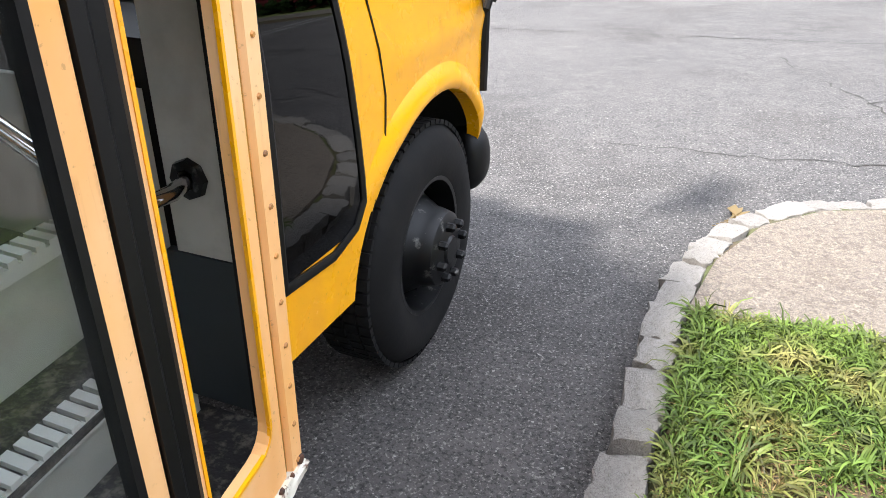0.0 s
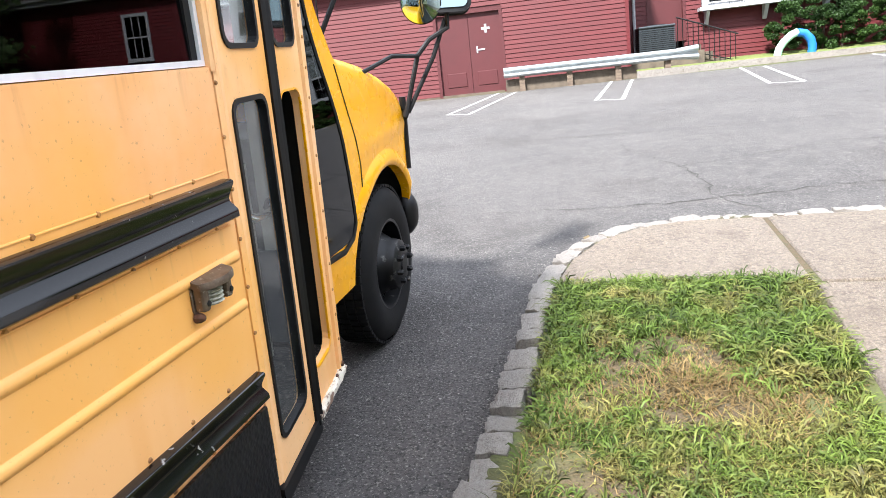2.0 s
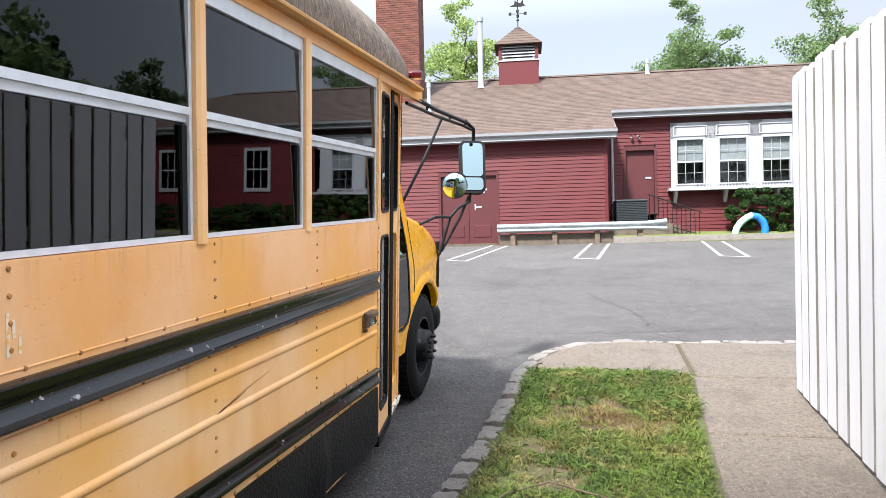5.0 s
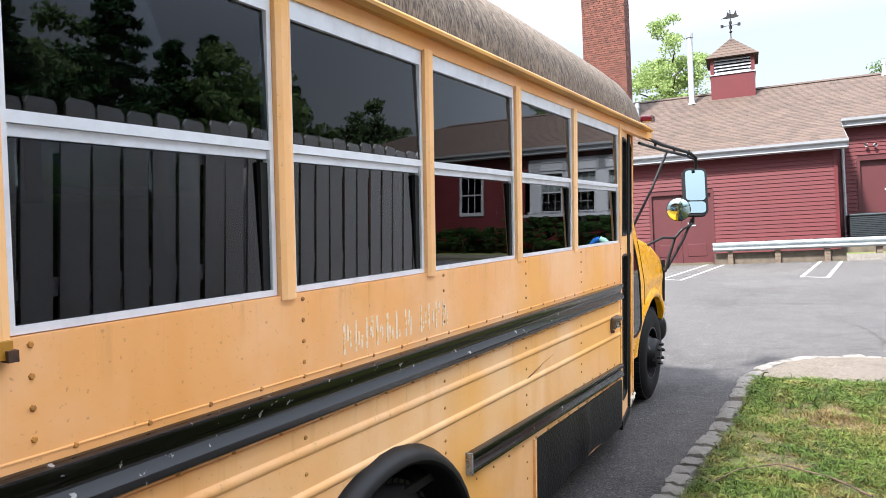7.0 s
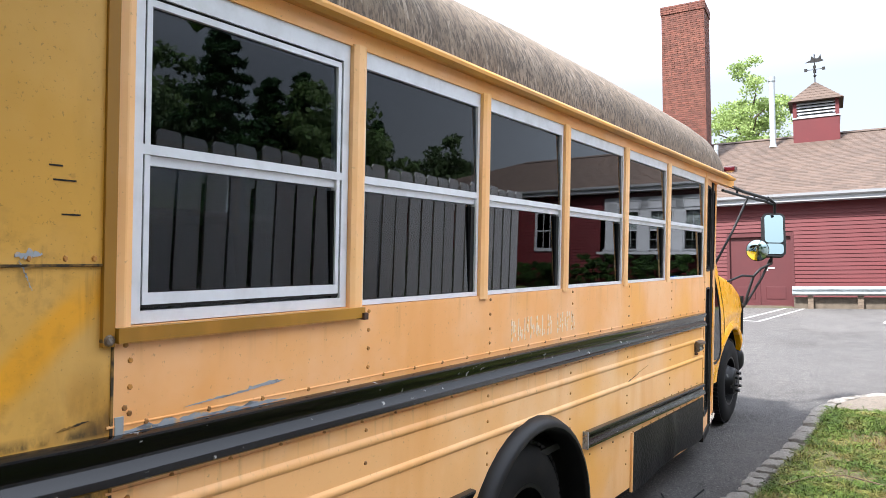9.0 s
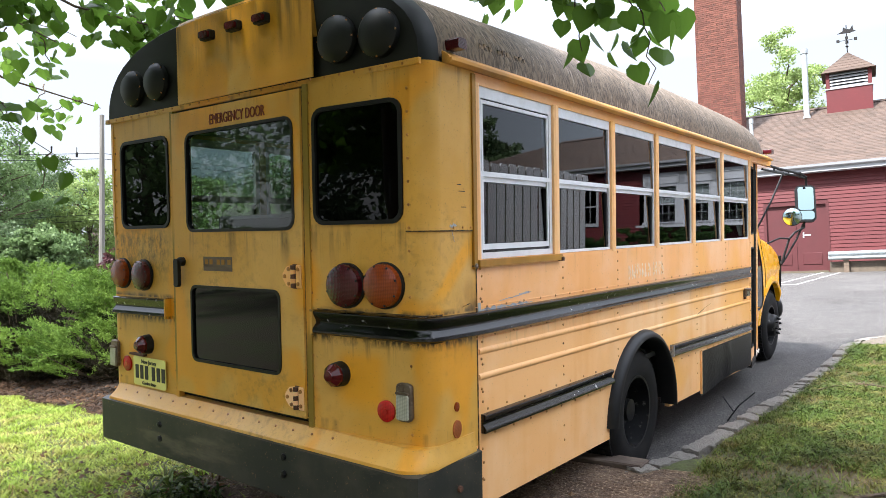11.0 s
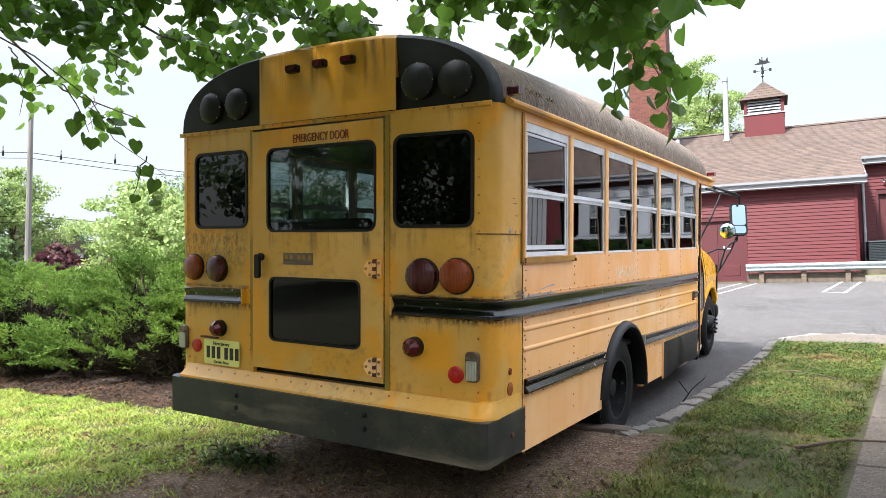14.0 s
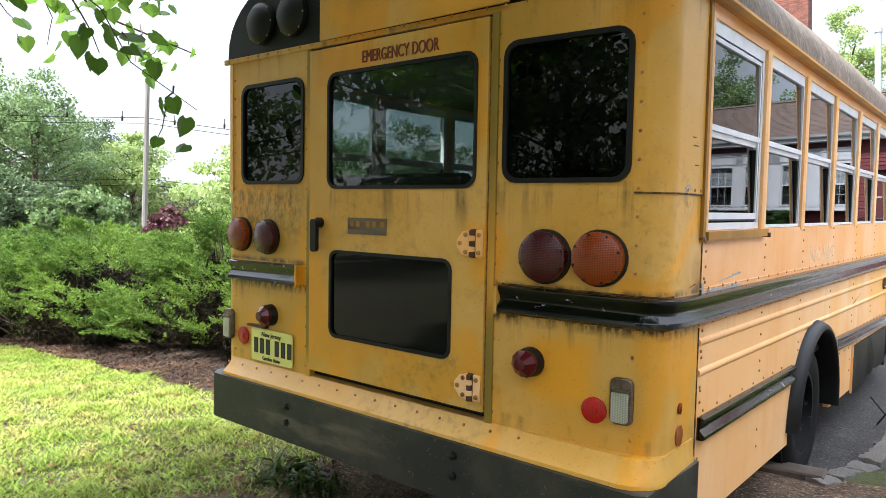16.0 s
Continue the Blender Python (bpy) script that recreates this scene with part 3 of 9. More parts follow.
def ring(outer, inner, axis, a, b, bm=None):
    """A flat frame between two loops of equal count, with thickness."""
    bm = bm or bmesh.new()

    def at(p, w):
        return {"x": (w, p[0], p[1]), "y": (p[0], w, p[1]), "z": (p[0], p[1], w)}[axis]

    o0, i0, o1, i1 = ([bm.verts.new(at(p, w)) for p in q] for q, w in ((outer, a), (inner, a), (outer, b), (inner, b)))
    n = len(outer)
    for k in range(n):
        j = (k + 1) % n
        bm.faces.new((o0[k], o0[j], i0[j], i0[k]))
        bm.faces.new((o1[k], i1[k], i1[j], o1[j]))
        bm.faces.new((o0[k], o1[k], o1[j], o0[j]))
        bm.faces.new((i0[k], i0[j], i1[j], i1[k]))
    return bm


def cell(u0, u1, v0, v1, hole, axis, a, b, bm=None):
    """A rectangular panel with one rounded hole (u0, u1, v0, v1, r)."""
    inner = rrect(*hole)
    n = len(inner) // 4
    corner = ((u1, v1), (u0, v1), (u0, v0), (u1, v0))
    outer = []
    for i, (u, v) in enumerate(inner):
        q, k = divmod(i, n)
        c = corner[q]
        if k == 0:
            outer.append((c[0], v) if q in (0, 2) else (u, c[1]))
        elif k == n - 1:
            outer.append((u, c[1]) if q in (0, 2) else (c[0], v))
        else:
            outer.append(c if k == n // 2 else c)
    # collapse the doubled corner points by moving them along the edges
    fixed = []
    for i, p in enumerate(outer):
        q, k = divmod(i, n)
        if 0 < k < n - 1 and k != n // 2:
            e = outer[q * n] if k < n // 2 else outer[q * n + n - 1]
            t = 0.5
            c = corner[q]
            p = (c[0] + (e[0] - c[0]) * t, c[1] + (e[1] - c[1]) * t)
        fixed.append(p)
    return ring(fixed, inner, axis, a, b, bm)


def tube(points, r, seg=8, bm=None, taper=None):
    bm = bm or bmesh.new()
    pts = [Vector(p) for p in points]
    rings = []
    for i, p in enumerate(pts):
        d = (pts[min(i + 1, len(pts) - 1)] - pts[max(i - 1, 0)]).normalized()
        s = d.orthogonal().normalized() if not rings else (last - d * last.dot(d)).normalized()
        last = s
        w = d.cross(s)
        rr = r if taper is None else r * (1 - (1 - taper) * i / (len(pts) - 1))
        rings.append([bm.verts.new(p + rr * (math.cos(k * math.tau / seg) * s + math.sin(k * math.tau / seg) * w)) for k in range(seg)])
    for i in range(len(rings) - 1):
        for k in range(seg):
            j = (k + 1) % seg
            bm.faces.new((rings[i][k], rings[i][j], rings[i + 1][j], rings[i + 1][k]))
    bm.faces.new(rings[0][::-1])
    bm.faces.new(rings[-1])
    return bm


def lathe(profile, origin, way, seg=24, bm=None):
    """Turn (distance along way, radius) pairs round an axis."""
    bm = bm or bmesh.new()
    o, d = Vector(origin), Vector(way).normalized()
    s = d.orthogonal().normalized()
    w = d.cross(s)
    rings = []
    for h, r in profile:
        if r < 1e-5:
            rings.append([bm.verts.new(o + d * h)])
        else:
            rings.append([bm.verts.new(o + d * h + r * (math.cos(k * math.tau / seg) * s + math.sin(k * math.tau / seg) * w)) for k in range(seg)])
    for p, q in zip(rings, rings[1:]):
        for k in range(seg):
            j = (k + 1) % seg
            if len(p) == 1 and len(q) == 1:
                continue
            if len(p) == 1:
                bm.faces.new((p[0], q[j], q[k]))
            elif len(q) == 1:
                bm.faces.new((p[k], p[j], q[0]))
            else:
                bm.faces.new((p[k], p[j], q[j], q[k]))
    return bm


def loft(sections, bm=None, caps=True):
    """Skin between closed loops of equal count."""
    bm = bm or bmesh.new()
    rings = [[bm.verts.new(p) for p in s] for s in sections]
    n = len(rings[0])
    for p, q in zip(rings, rings[1:]):
        for k in range(n):
            j = (k + 1) % n
            bm.faces.new((p[k], p[j], q[j], q[k]))
    if caps:
        bm.faces.new(rings[0][::-1])
        bm.faces.new(rings[-1])
    return bm


def letters(name, text, size, m, mat, parent, depth=0.002, align="LEFT", squash=1.0):
    cu = bpy.data.curves.new(name, "FONT")
    cu.body, cu.size, cu.extrude, cu.align_x = text, size, depth, align
    tmp = bpy.data.objects.new(name, cu)
    scene.collection.objects.link(tmp)
    dg = bpy.context.evaluated_depsgraph_get()
    dg.update()
    me = bpy.data.meshes.new_from_object(tmp.evaluated_get(dg))
    bpy.data.objects.remove(tmp)
    me.materials.clear()
    me.materials.append(mat)
    me.transform(m @ Matrix.Diagonal((squash, 1, 1, 1)))
    ob = new(name, me)
    ob.parent = parent
    return ob


rnd = random.Random(7)


# ---- ground ----
KERB = [(-0.02, 0.35), (0.13, 0.7), (0.24, 1.1), (0.31, 1.8), (0.37, 2.6), (0.43, 3.4), (0.48, 4.1), (0.50, 4.8), (0.51, 5.4), (0.57, 5.8), (0.74, 6.22), (1.0, 6.48), (1.3, 6.6), (1.8, 6.62), (2.8, 6.62), (12.0, 6.62)]


def step(v, a, b):
    t = min(1, max(0, (v - a) / (b - a)))
    return t * t * (3 - 2 * t)


def lawn_z(x, y):
    z = 0.05 * max(-12, min(y, 21.5)) + 0.09
    return z + 0.012 * math.sin(1.7 * x + 0.6) * math.sin(1.3 * y) - 0.10 * step(-y, -0.6, 1.2) * step(0.6 - abs(x + 1.0) / 2.6, 0.1, 0.5)


def drive_z(x, y):
    return 0.05 * min(y, 21.5) - 0.03 + 0.09 * step(y, 4.8, 9.0) + 0.07 * (1 - step(y, 4.8, 9.0)) * step(-x, 0.6, 2.4)


def kerb_x(y):
    for (x0, y0), (x1, y1) in zip(KERB, KERB[1:]):
        if y0 <= y <= y1 and y1 > y0:
            return x0 + (x1 - x0) * (y - y0) / (y1 - y0)
    return KERB[0][0]


def paved(x, y):
    if y > 21.2:
        return False
    if y > 6.62:
        return True
    return y > 0.75 and x < kerb_x(y) + 0.04 or (y > 2.6 and x < -2.6)


def spaced(lo, a, b, hi, fine, grow=1.35):
    out = list(np.arange(a, b + 1e-6, fine))
    d, v = fine, b
    while v < hi:
        d *= grow
        v += d
        out.append(min(v, hi))
    d, v, pre = fine, a, []
    while v > lo:
        d *= grow
        v -= d
        pre.append(max(v, lo))
    return pre[::-1] + out


def ground_z(x, y):
    return drive_z(x, y) - 0.06 if paved(x, y) else lawn_z(x, y)


xs, ys = spaced(-900, -9, 5, 900, 0.14), spaced(-900, -7, 7.5, 1200, 0.14)
verts = [(x, y, ground_z(x, y)) for y in ys for x in xs]
w = len(xs)
faces = [(j * w + i, j * w + i + 1, (j + 1) * w + i + 1, (j + 1) * w + i) for j in range(len(ys) - 1) for i in range(w - 1)]
ground = tagged(raw("ground", verts, faces, M["soil"], smooth=True), "brown lawn soil with thin green cover", "ground", kind="structure")

verts, faces = [], []
rows_y = list(np.arange(0.7, 6.62, 0.16)) + [6.62, 6.56] + list(np.arange(6.9, 21.3, 0.45))
LOT = rows_y.index(6.56)
cols = 42
for j, y in enumerate(rows_y):
    x1 = kerb_x(y) + 0.03 if j < LOT else 46
    x0 = -46 if y > 2.6 else -2.5 - 0.1 * math.sin(3 * y)
    for i in range(cols):
        t = i / (cols - 1)
        # columns crowd towards the bus
        x = x1 - (x1 - x0) * t ** (2.4 if x0 < -10 else 1.0) if j < LOT else -46 + 92 * t
        verts.append((x, y, drive_z(x, y) - (0.006 if j == LOT else 0)))
for j in range(len(rows_y) - 1):
    if j == LOT - 1:
        continue
    for i in range(cols - 1):
        faces.append((j * cols + i, j * cols + i + 1, (j + 1) * cols + i + 1, (j + 1) * cols + i))
road = tagged(raw("road", verts, faces, M["asphalt"], smooth=True), "worn grey asphalt of the drive and parking lot", "asphalt", kind="structure")
# bare earth where the bus has stood
verts, faces = [], []
nx, ny = 44, 40
for j in range(ny + 1):
    for i in range(nx + 1):
        u, v = i / nx * 2 - 1, j / ny * 2 - 1
        x = -0.82 + u * (1.5 + 0.12 * math.sin(9 * v + 1) + 0.08 * math.sin(21 * v))
        y = -0.45 + v * (1.45 + 0.15 * math.sin(7 * u) + 0.07 * math.sin(19 * u))
        e = 1 - max(abs(u), abs(v)) ** 4
        verts.append((x, y, lawn_z(x, y) - 0.02 + 0.045 * e + 0.012 * noise.noise((x * 5, y * 5, 0)) * e))
for j in range(ny):
    for i in range(nx):
        faces.append((j * (nx + 1) + i, j * (nx + 1) + i + 1, (j + 1) * (nx + 1) + i + 1, (j + 1) * (nx + 1) + i))
tagged(raw("dirt_patch", verts, faces, M["dirt"], smooth=True), "bare brown dirt with twigs beneath the bus", "dirt", kind="structure")

# cracks in the asphalt
def crack(pts, wide):
    verts, faces = [], []
    path = []
    for (x0, y0), (x1, y1) in zip(pts, pts[1:]):
        n = max(2, int(math.hypot(x1 - x0, y1 - y0) / 0.09))
        for k in range(n):
            t = k / n
            path.append((x0 + (x1 - x0) * t + rnd.uniform(-0.035, 0.035), y0 + (y1 - y0) * t + rnd.uniform(-0.035, 0.035)))
    for k, (x, y) in enumerate(path):
        a, b = path[max(0, k - 1)], path[min(len(path) - 1, k + 1)]
        d = Vector((b[0] - a[0], b[1] - a[1])).normalized()
        r = wide * rnd.uniform(0.1, 0.6)
        for s in (-1, 1):
            px, py = x - d.y * r * s, y + d.x * r * s
            verts.append((px, py, drive_z(px, py) + 0.004))
    for k in range(len(path) - 1):
        faces.append((2 * k, 2 * k + 1, 2 * k + 3, 2 * k + 2))
    ob = raw("crack", verts, faces, M["crackfill"], road)
    return ob


M["crackfill"] = Mat("dark_crack", srgb(52, 50, 47), 1.0).m
for pts, wide in (([(1.0, 10.0), (1.2, 9.2), (1.51, 8.5), (1.6, 7.9), (1.65, 7.26), (2.0, 6.8)], 0.013), ([(-6, 11.4), (-2, 11.1), (0, 10.96), (1.64, 10.78), (5, 10.9), (12, 11.3)], 0.02),
                  ([(-4, 6.9), (-0.3, 7.3), (1.2, 7.25), (3.0, 7.6), (7, 7.4)], 0.012), ([(1.5, 8.5), (3, 9.2), (6, 9.0), (9, 9.6)], 0.014),
                  ([(-12, 13.4), (-3, 13.2), (4, 13.0), (14, 13.6)], 0.016), ([(3.5, 12.8), (4.4, 11.2), (4.2, 9.6)], 0.013)):
    crack(pts, wide)

# painted bay lines
def bay_line(a, b, wide=0.075):
    d = Vector((b[0] - a[0], b[1] - a[1])).normalized()
    verts, faces = [], []
    n = 10
    for k in range(n + 1):
        t = k / n
        for s in (-0.5, 0.5):
            x, y = a[0] + (b[0] - a[0]) * t - d.y * wide * s, a[1] + (b[1] - a[1]) * t + d.x * wide * s
            verts.append((x, y, drive_z(x, y) + 0.005))
    for k in range(n):
        faces.append((2 * k, 2 * k + 1, 2 * k + 3, 2 * k + 2))
    raw("bay_line", verts, faces, M["lotpaint"], road)


for x in (-8.2, -5.05, -2.2, 0.66, 3.66, 6.5, 9.4):
    bay_line((x, 15.6), (x + 0.32, 20.5))
    bay_line((x + 0.48, 15.3), (x + 0.80, 20.2))
    bay_line((x + 0.03, 15.62), (x + 0.47, 15.34))

# ---- concrete walk ----
walk_thing = thing("pavement", pose(0, 0, 0), "sandy concrete path and apron slabs beside the lawn", "path", kind="structure")


def slab(pts, thick=0.12):
    bm = bmesh.new()
    c = (sum(p[0] for p in pts) / len(pts), sum(p[1] for p in pts) / len(pts))
    lo = [bm.verts.new((x, y, lawn_z(x, y) - thick)) for x, y in pts]
    mid = [bm.verts.new((x, y, lawn_z(x, y) + 0.002)) for x, y in pts]
    hi = [bm.verts.new((x + (c[0] - x) * 0.012, y + (c[1] - y) * 0.012, lawn_z(x, y) + 0.012)) for x, y in pts]
    n = len(pts)
    for i in range(n):
        j = (i + 1) % n
        bm.faces.new((lo[i], lo[j], mid[j], mid[i]))
        bm.faces.new((mid[i], mid[j], hi[j], hi[i]))
    bm.faces.new(hi)
    link("slab", bm, M["concrete"], walk_thing)


inner = [(0.62, 5.42), (0.68, 5.76), (0.83, 6.12), (1.06, 6.36), (1.34, 6.47), (1.77, 6.49)]
slab([(0.62, 5.40)] + inner + [(1.765, 5.36)])
slab([(1.80, 5.35), (1.80, 6.49), (3.5, 6.49), (3.5, 5.35)])
slab([(3.53, 5.35), (3.53, 6.49), (5.6, 6.49), (5.6, 5.35)])
for k in range(8):
    y1, y0 = 5.32 - k * 1.22, 5.32 - (k + 1) * 1.22 + 0.025
    xa, xb = 1.76 - 0.065 * (5.3 - y1), 1.76 - 0.065 * (5.3 - y0)
    slab([(xb, y0), (xa, y1), (xa + 1.25, y1), (xb + 1.25, y0)])

# ---- granite kerb ----
kerb = thing("kerb", pose(0, 0, 0), "row of rough grey granite kerb blocks edging the lawn", "kerb", kind="structure")
blocks = []
for k in range(7):
    r = random.Random(40 + k)
    bm = bmesh.new()
    nx, ny, nz = 5, 4, 3
    grid = {}
    for i in range(nx + 1):
        for j in range(ny + 1):
            for l in range(nz + 1):
                if 0 < i < nx and 0 < j < ny and 0 < l < nz:
                    continue
                p = Vector((i / nx - 0.5, j / ny - 0.5, l / nz - 0.5))
                f = 1 - 0.10 * max(0, abs(p.x) + abs(p.y) + abs(p.z) - 0.95)
                q = Vector((p.x * f, p.y * f, p.z * f))
                q.z -= 0.018 * (max(abs(p.x), abs(p.y)) > 0.49) * (l == nz)
                grid[i, j, l] = bm.verts.new(q + Vector((r.uniform(-1, 1) * 0.045, r.uniform(-1, 1) * 0.085, r.uniform(-1, 1) * 0.03)))
    for ax, m in ((0, nx), (1, ny), (2, nz)):
        o = [t for t in range(3) if t != ax]
        dims = (nx, ny, nz)
        for side in (0, m):
            for u in range(dims[o[0]]):
                for v in range(dims[o[1]]):
                    ids = []
                    for du, dv in ((0, 0), (1, 0), (1, 1), (0, 1)):
                        key = [0, 0, 0]
                        key[ax], key[o[0]], key[o[1]] = side, u + du, v + dv
                        ids.append(grid[tuple(key)])
                    bm.faces.new(ids)
    bmesh.ops.recalc_face_normals(bm, faces=list(bm.faces))
    me = bpy.data.meshes.new("granite_block")
    for f in bm.faces:
        f.smooth = True
    for e in bm.edges:
        e.smooth = e.calc_face_angle(0) < radians(38)
    bm.to_mesh(me)
    bm.free()
    me.materials.append(M["granite"])
    blocks.append(me)
path = []
for (x0, y0), (x1, y1) in zip(KERB, KERB[1:]):
    n = max(2, int(math.hypot(x1 - x0, y1 - y0) / 0.01))
    path += [(x0 + (x1 - x0) * t / n, y0 + (y1 - y0) * t / n) for t in range(n)]
i = 0
while i < len(path) - 30:
    length = rnd.uniform(0.11, 0.21)
    n = int(length / 0.0101)
    a, b = path[i], path[min(i + n, len(path) - 1)]
    mid = ((a[0] + b[0]) / 2, (a[1] + b[1]) / 2)
    ang = math.atan2(b[1] - a[1], b[0] - a[0])
    ob = new("granite_block", blocks[rnd.randrange(7)])
    ob.parent = kerb
    nxv = (math.sin(ang) * 0.048, -math.cos(ang) * 0.048)
    px, py = mid[0] + nxv[0], mid[1] + nxv[1]
    top = lawn_z(px, py) + rnd.uniform(-0.006, 0.024)
    ob.matrix_basis = Matrix.LocRotScale((px, py, top - 0.11), Euler((rnd.uniform(-0.09, 0.09), rnd.uniform(-0.07, 0.07), ang + rnd.uniform(-0.10, 0.10))), Vector((length * 1.04, rnd.uniform(0.10, 0.128), 0.23)))
    i += n + 1

# ---- white board fence ----
fence = thing("fence", pose(0, 0, 0), "tall white painted wooden board fence beside the path", "fence", kind="structure")
FX, FY0, FY1 = 2.36, 4.95, -3.3
board_mesh = []
for k in range(4):
    r = random.Random(k)
    t = r.uniform(-0.006, 0.006)
    bm = prism([(-0.078, 0), (0.078, 0), (0.078 + t, 0.985), (0.058, 1.0), (-0.058, 1.001), (-0.078 + t, 0.985)], "x", 0, 0.016)
    me = bpy.data.meshes.new("board")
    bmesh.ops.recalc_face_normals(bm, faces=list(bm.faces))
    # side faces take the darker tone that stands in for gap shade
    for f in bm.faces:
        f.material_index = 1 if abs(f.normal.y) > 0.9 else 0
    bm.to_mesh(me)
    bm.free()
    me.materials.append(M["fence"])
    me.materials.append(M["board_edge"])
    board_mesh.append(me)
y, k = FY0, 0
while y > FY1:
    x = FX - 0.075 * (FY0 - y) * 0.6
    ob = new("board", board_mesh[k % 4])
    ob.parent = fence
    h = 1.97 + rnd.uniform(-0.015, 0.02)
    ob.matrix_basis = Matrix.LocRotScale((x - 0.012 + rnd.uniform(-0.004, 0.004), y, lawn_z(x, y) + 0.03), Euler((rnd.uniform(-0.008, 0.008), 0, radians(-2.6))), Vector((1, 1.0, h)))
    y -= 0.185
    k += 1
for z in (0.35, 1.05, 1.75):
    bm = bmesh.new()
    sec = []
    for y in (FY0 + 0.02, FY1):
        x = FX - 0.045 * (FY0 - y)
        g = lawn_z(x, y)
        sec.append([(x + 0.014, y, g + z), (x + 0.054, y, g + z), (x + 0.054, y, g + z + 0.09), (x + 0.014, y, g + z + 0.09)])
    part("rail", loft(sec), M["fence"], fence)
y = FY0 - 0.06
while y > FY1:
    x = FX - 0.045 * (FY0 - y)
    part("post", box(x + 0.074, x + 0.164, y - 0.045, y + 0.045, lawn_z(x, y) - 0.1, lawn_z(x, y) + 1.9), M["fence"], fence)
    y -= 2.1


# ---- the bus, in its own frame: right side at x = 0, front towards +y ----
bus = thing("school_bus", LEVEL, "old faded yellow short school bus with black rub rails, parked", "bus")
LEFT, REAR, MIDX = -2.18, -1.03, -1.09
POST = [-0.70, -0.02, 0.635, 1.30, 2.02, 2.735, 3.585]
RIVETS = []   # (x, y, z, outward normal)


def roof_top(x, rise=0.39, foot=2.05):
    s = min(1, abs(x - MIDX) / 1.09)
    return foot + rise * max(0, 1 - s ** 3.2) ** (1 / 2.2)


# lower skirt with the wheel arch
def skirt(x0, x1):
    arch = [(1.03 + 0.47 * math.cos(radians(a)), 0.30 + 0.47 * math.sin(radians(a))) for a in range(180, -1, -12)]
    pts = [(-0.69, 0.31), (0.56, 0.27)] + arch + [(1.5, 0.245), (2.1, 0.225), (3.58, 0.17), (3.58, 1.03), (-0.69, 1.06)]
    return prism(pts, "x", x0, x1)


part("side_panel", skirt(-0.03, 0.0), M["paint_low"], bus, "chalky yellow lower side sheet with rolled ribs")
part("side_panel", skirt(LEFT, LEFT + 0.03), M["paint_low"], bus)
for k, (y0, y1) in enumerate(zip([-0.69] + POST[1:], POST[1:] + [3.58])):
    if k < 6:
        y1 = 3.58 if k == 5 else y1
        if k == 0:
            for xa, xb in ((-0.03, 0.002), (LEFT - 0.002, LEFT + 0.03)):
                part("belt_panel", box(xa, xb, -0.688, 3.578, 1.034, 1.295), M["paint_side"], bus, "faded yellow belt panel below the windows")
    if k == 6:
        continue
    seam = (-0.655, 0.037, 0.685, 1.379, 2.083, 2.819)[k]
    for z in np.linspace(1.128, 1.28, 4):
        RIVETS.append((0.002, seam, z, (1, 0, 0)))
    for z in (0.40, 0.47, 0.715, 0.755, 0.865, 0.955):
        if not 0.5 < y0 < 1.6 or z > 0.7:
            RIVETS.append((0, seam, z - 0.018 * seam, (1, 0, 0)))
for y in np.arange(-0.62, 3.5, 0.145):
    RIVETS.append((0.002, y, 1.106 - 0.0097 * (y + 0.6), (1, 0, 0)))
    RIVETS.append((0, y + 0.06, 0.985 - 0.0097 * (y + 0.6), (1, 0, 0)))
    if y < 0.5 or y > 1.55:
        RIVETS.append((0, y, 0.694 - 0.028 * (y + 0.68), (1, 0, 0)))
        RIVETS.append((0, y + 0.05, 0.588 - 0.028 * (y + 0.68), (1, 0, 0)))
for z in np.arange(0.3, 2.0, 0.12):
    RIVETS.append((0.004, 3.585, z, (1, 0, 0)))
    RIVETS.append((0.002, -0.665, z, (1, 0, 0)))


def sweep(profile, path):
    """profile: (out, up); path: (point, outward) in plan, with its own height."""
    return loft([[(p[0] + o[0] * u, p[1] + o[1] * u, p[2] + v) for u, v in profile] for p, o in path])


for z, dz in ((0.920, -0.0155), (0.815, -0.020)):
    prof = [(0, -0.014), (0.001, -0.012), (0.0045, -0.009), (0.007, -0.003), (0.007, 0.003), (0.0045, 0.009), (0.001, 0.012), (0, 0.014)]
    for x, s in ((0, 1), (LEFT, -1)):
        part("rib", sweep(prof, [((x, y, z + dz * y), (s, 0)) for y in (-0.68, 1.0, 3.57)]), M["paint_low"], bus, smooth=True)

RAIL = [(0, 0.046), (0.022, 0.045), (0.027, 0.042), (0.028, 0.036), (0.014, 0.010), (0.011, 0.001), (0.012, -0.006), (0.029, -0.023), (0.031, -0.029), (0.031, -0.040), (0.026, -0.044), (0, -0.046)]


def corner(z, r=0.075):
    return [((-r + r * math.cos(radians(a)), REAR + r - r * math.sin(radians(a)), z), (math.cos(radians(a)), -math.sin(radians(a)))) for a in range(0, 91, 15)]


p = [((0, y, 1.045 - 0.0097 * (y + 0.6)), (1, 0)) for y in (3.555, 2, 0.5, -0.7)] + corner(1.052) + [((-0.545, REAR, 1.056), (0, -1))]
part("rub_rail", sweep(RAIL, p), M["rail"], bus, "glossy black pressed steel rub rail", smooth=True)
part("rail_end", box(-0.556, -0.5455, REAR - 0.034, REAR, 1.004, 1.107), M["paint_rear"], bus, "yellow end plate of the rear rail")
part("rail_end", box(-1.6045, -1.594, REAR - 0.034, REAR, 1.000, 1.102), M["paint_rear"], bus)
part("rub_rail", sweep(RAIL, [((-1.605, REAR, 1.051), (0, -1)), ((LEFT + 0.07, REAR, 1.045), (0, -1))]), M["rail"], bus, smooth=True)
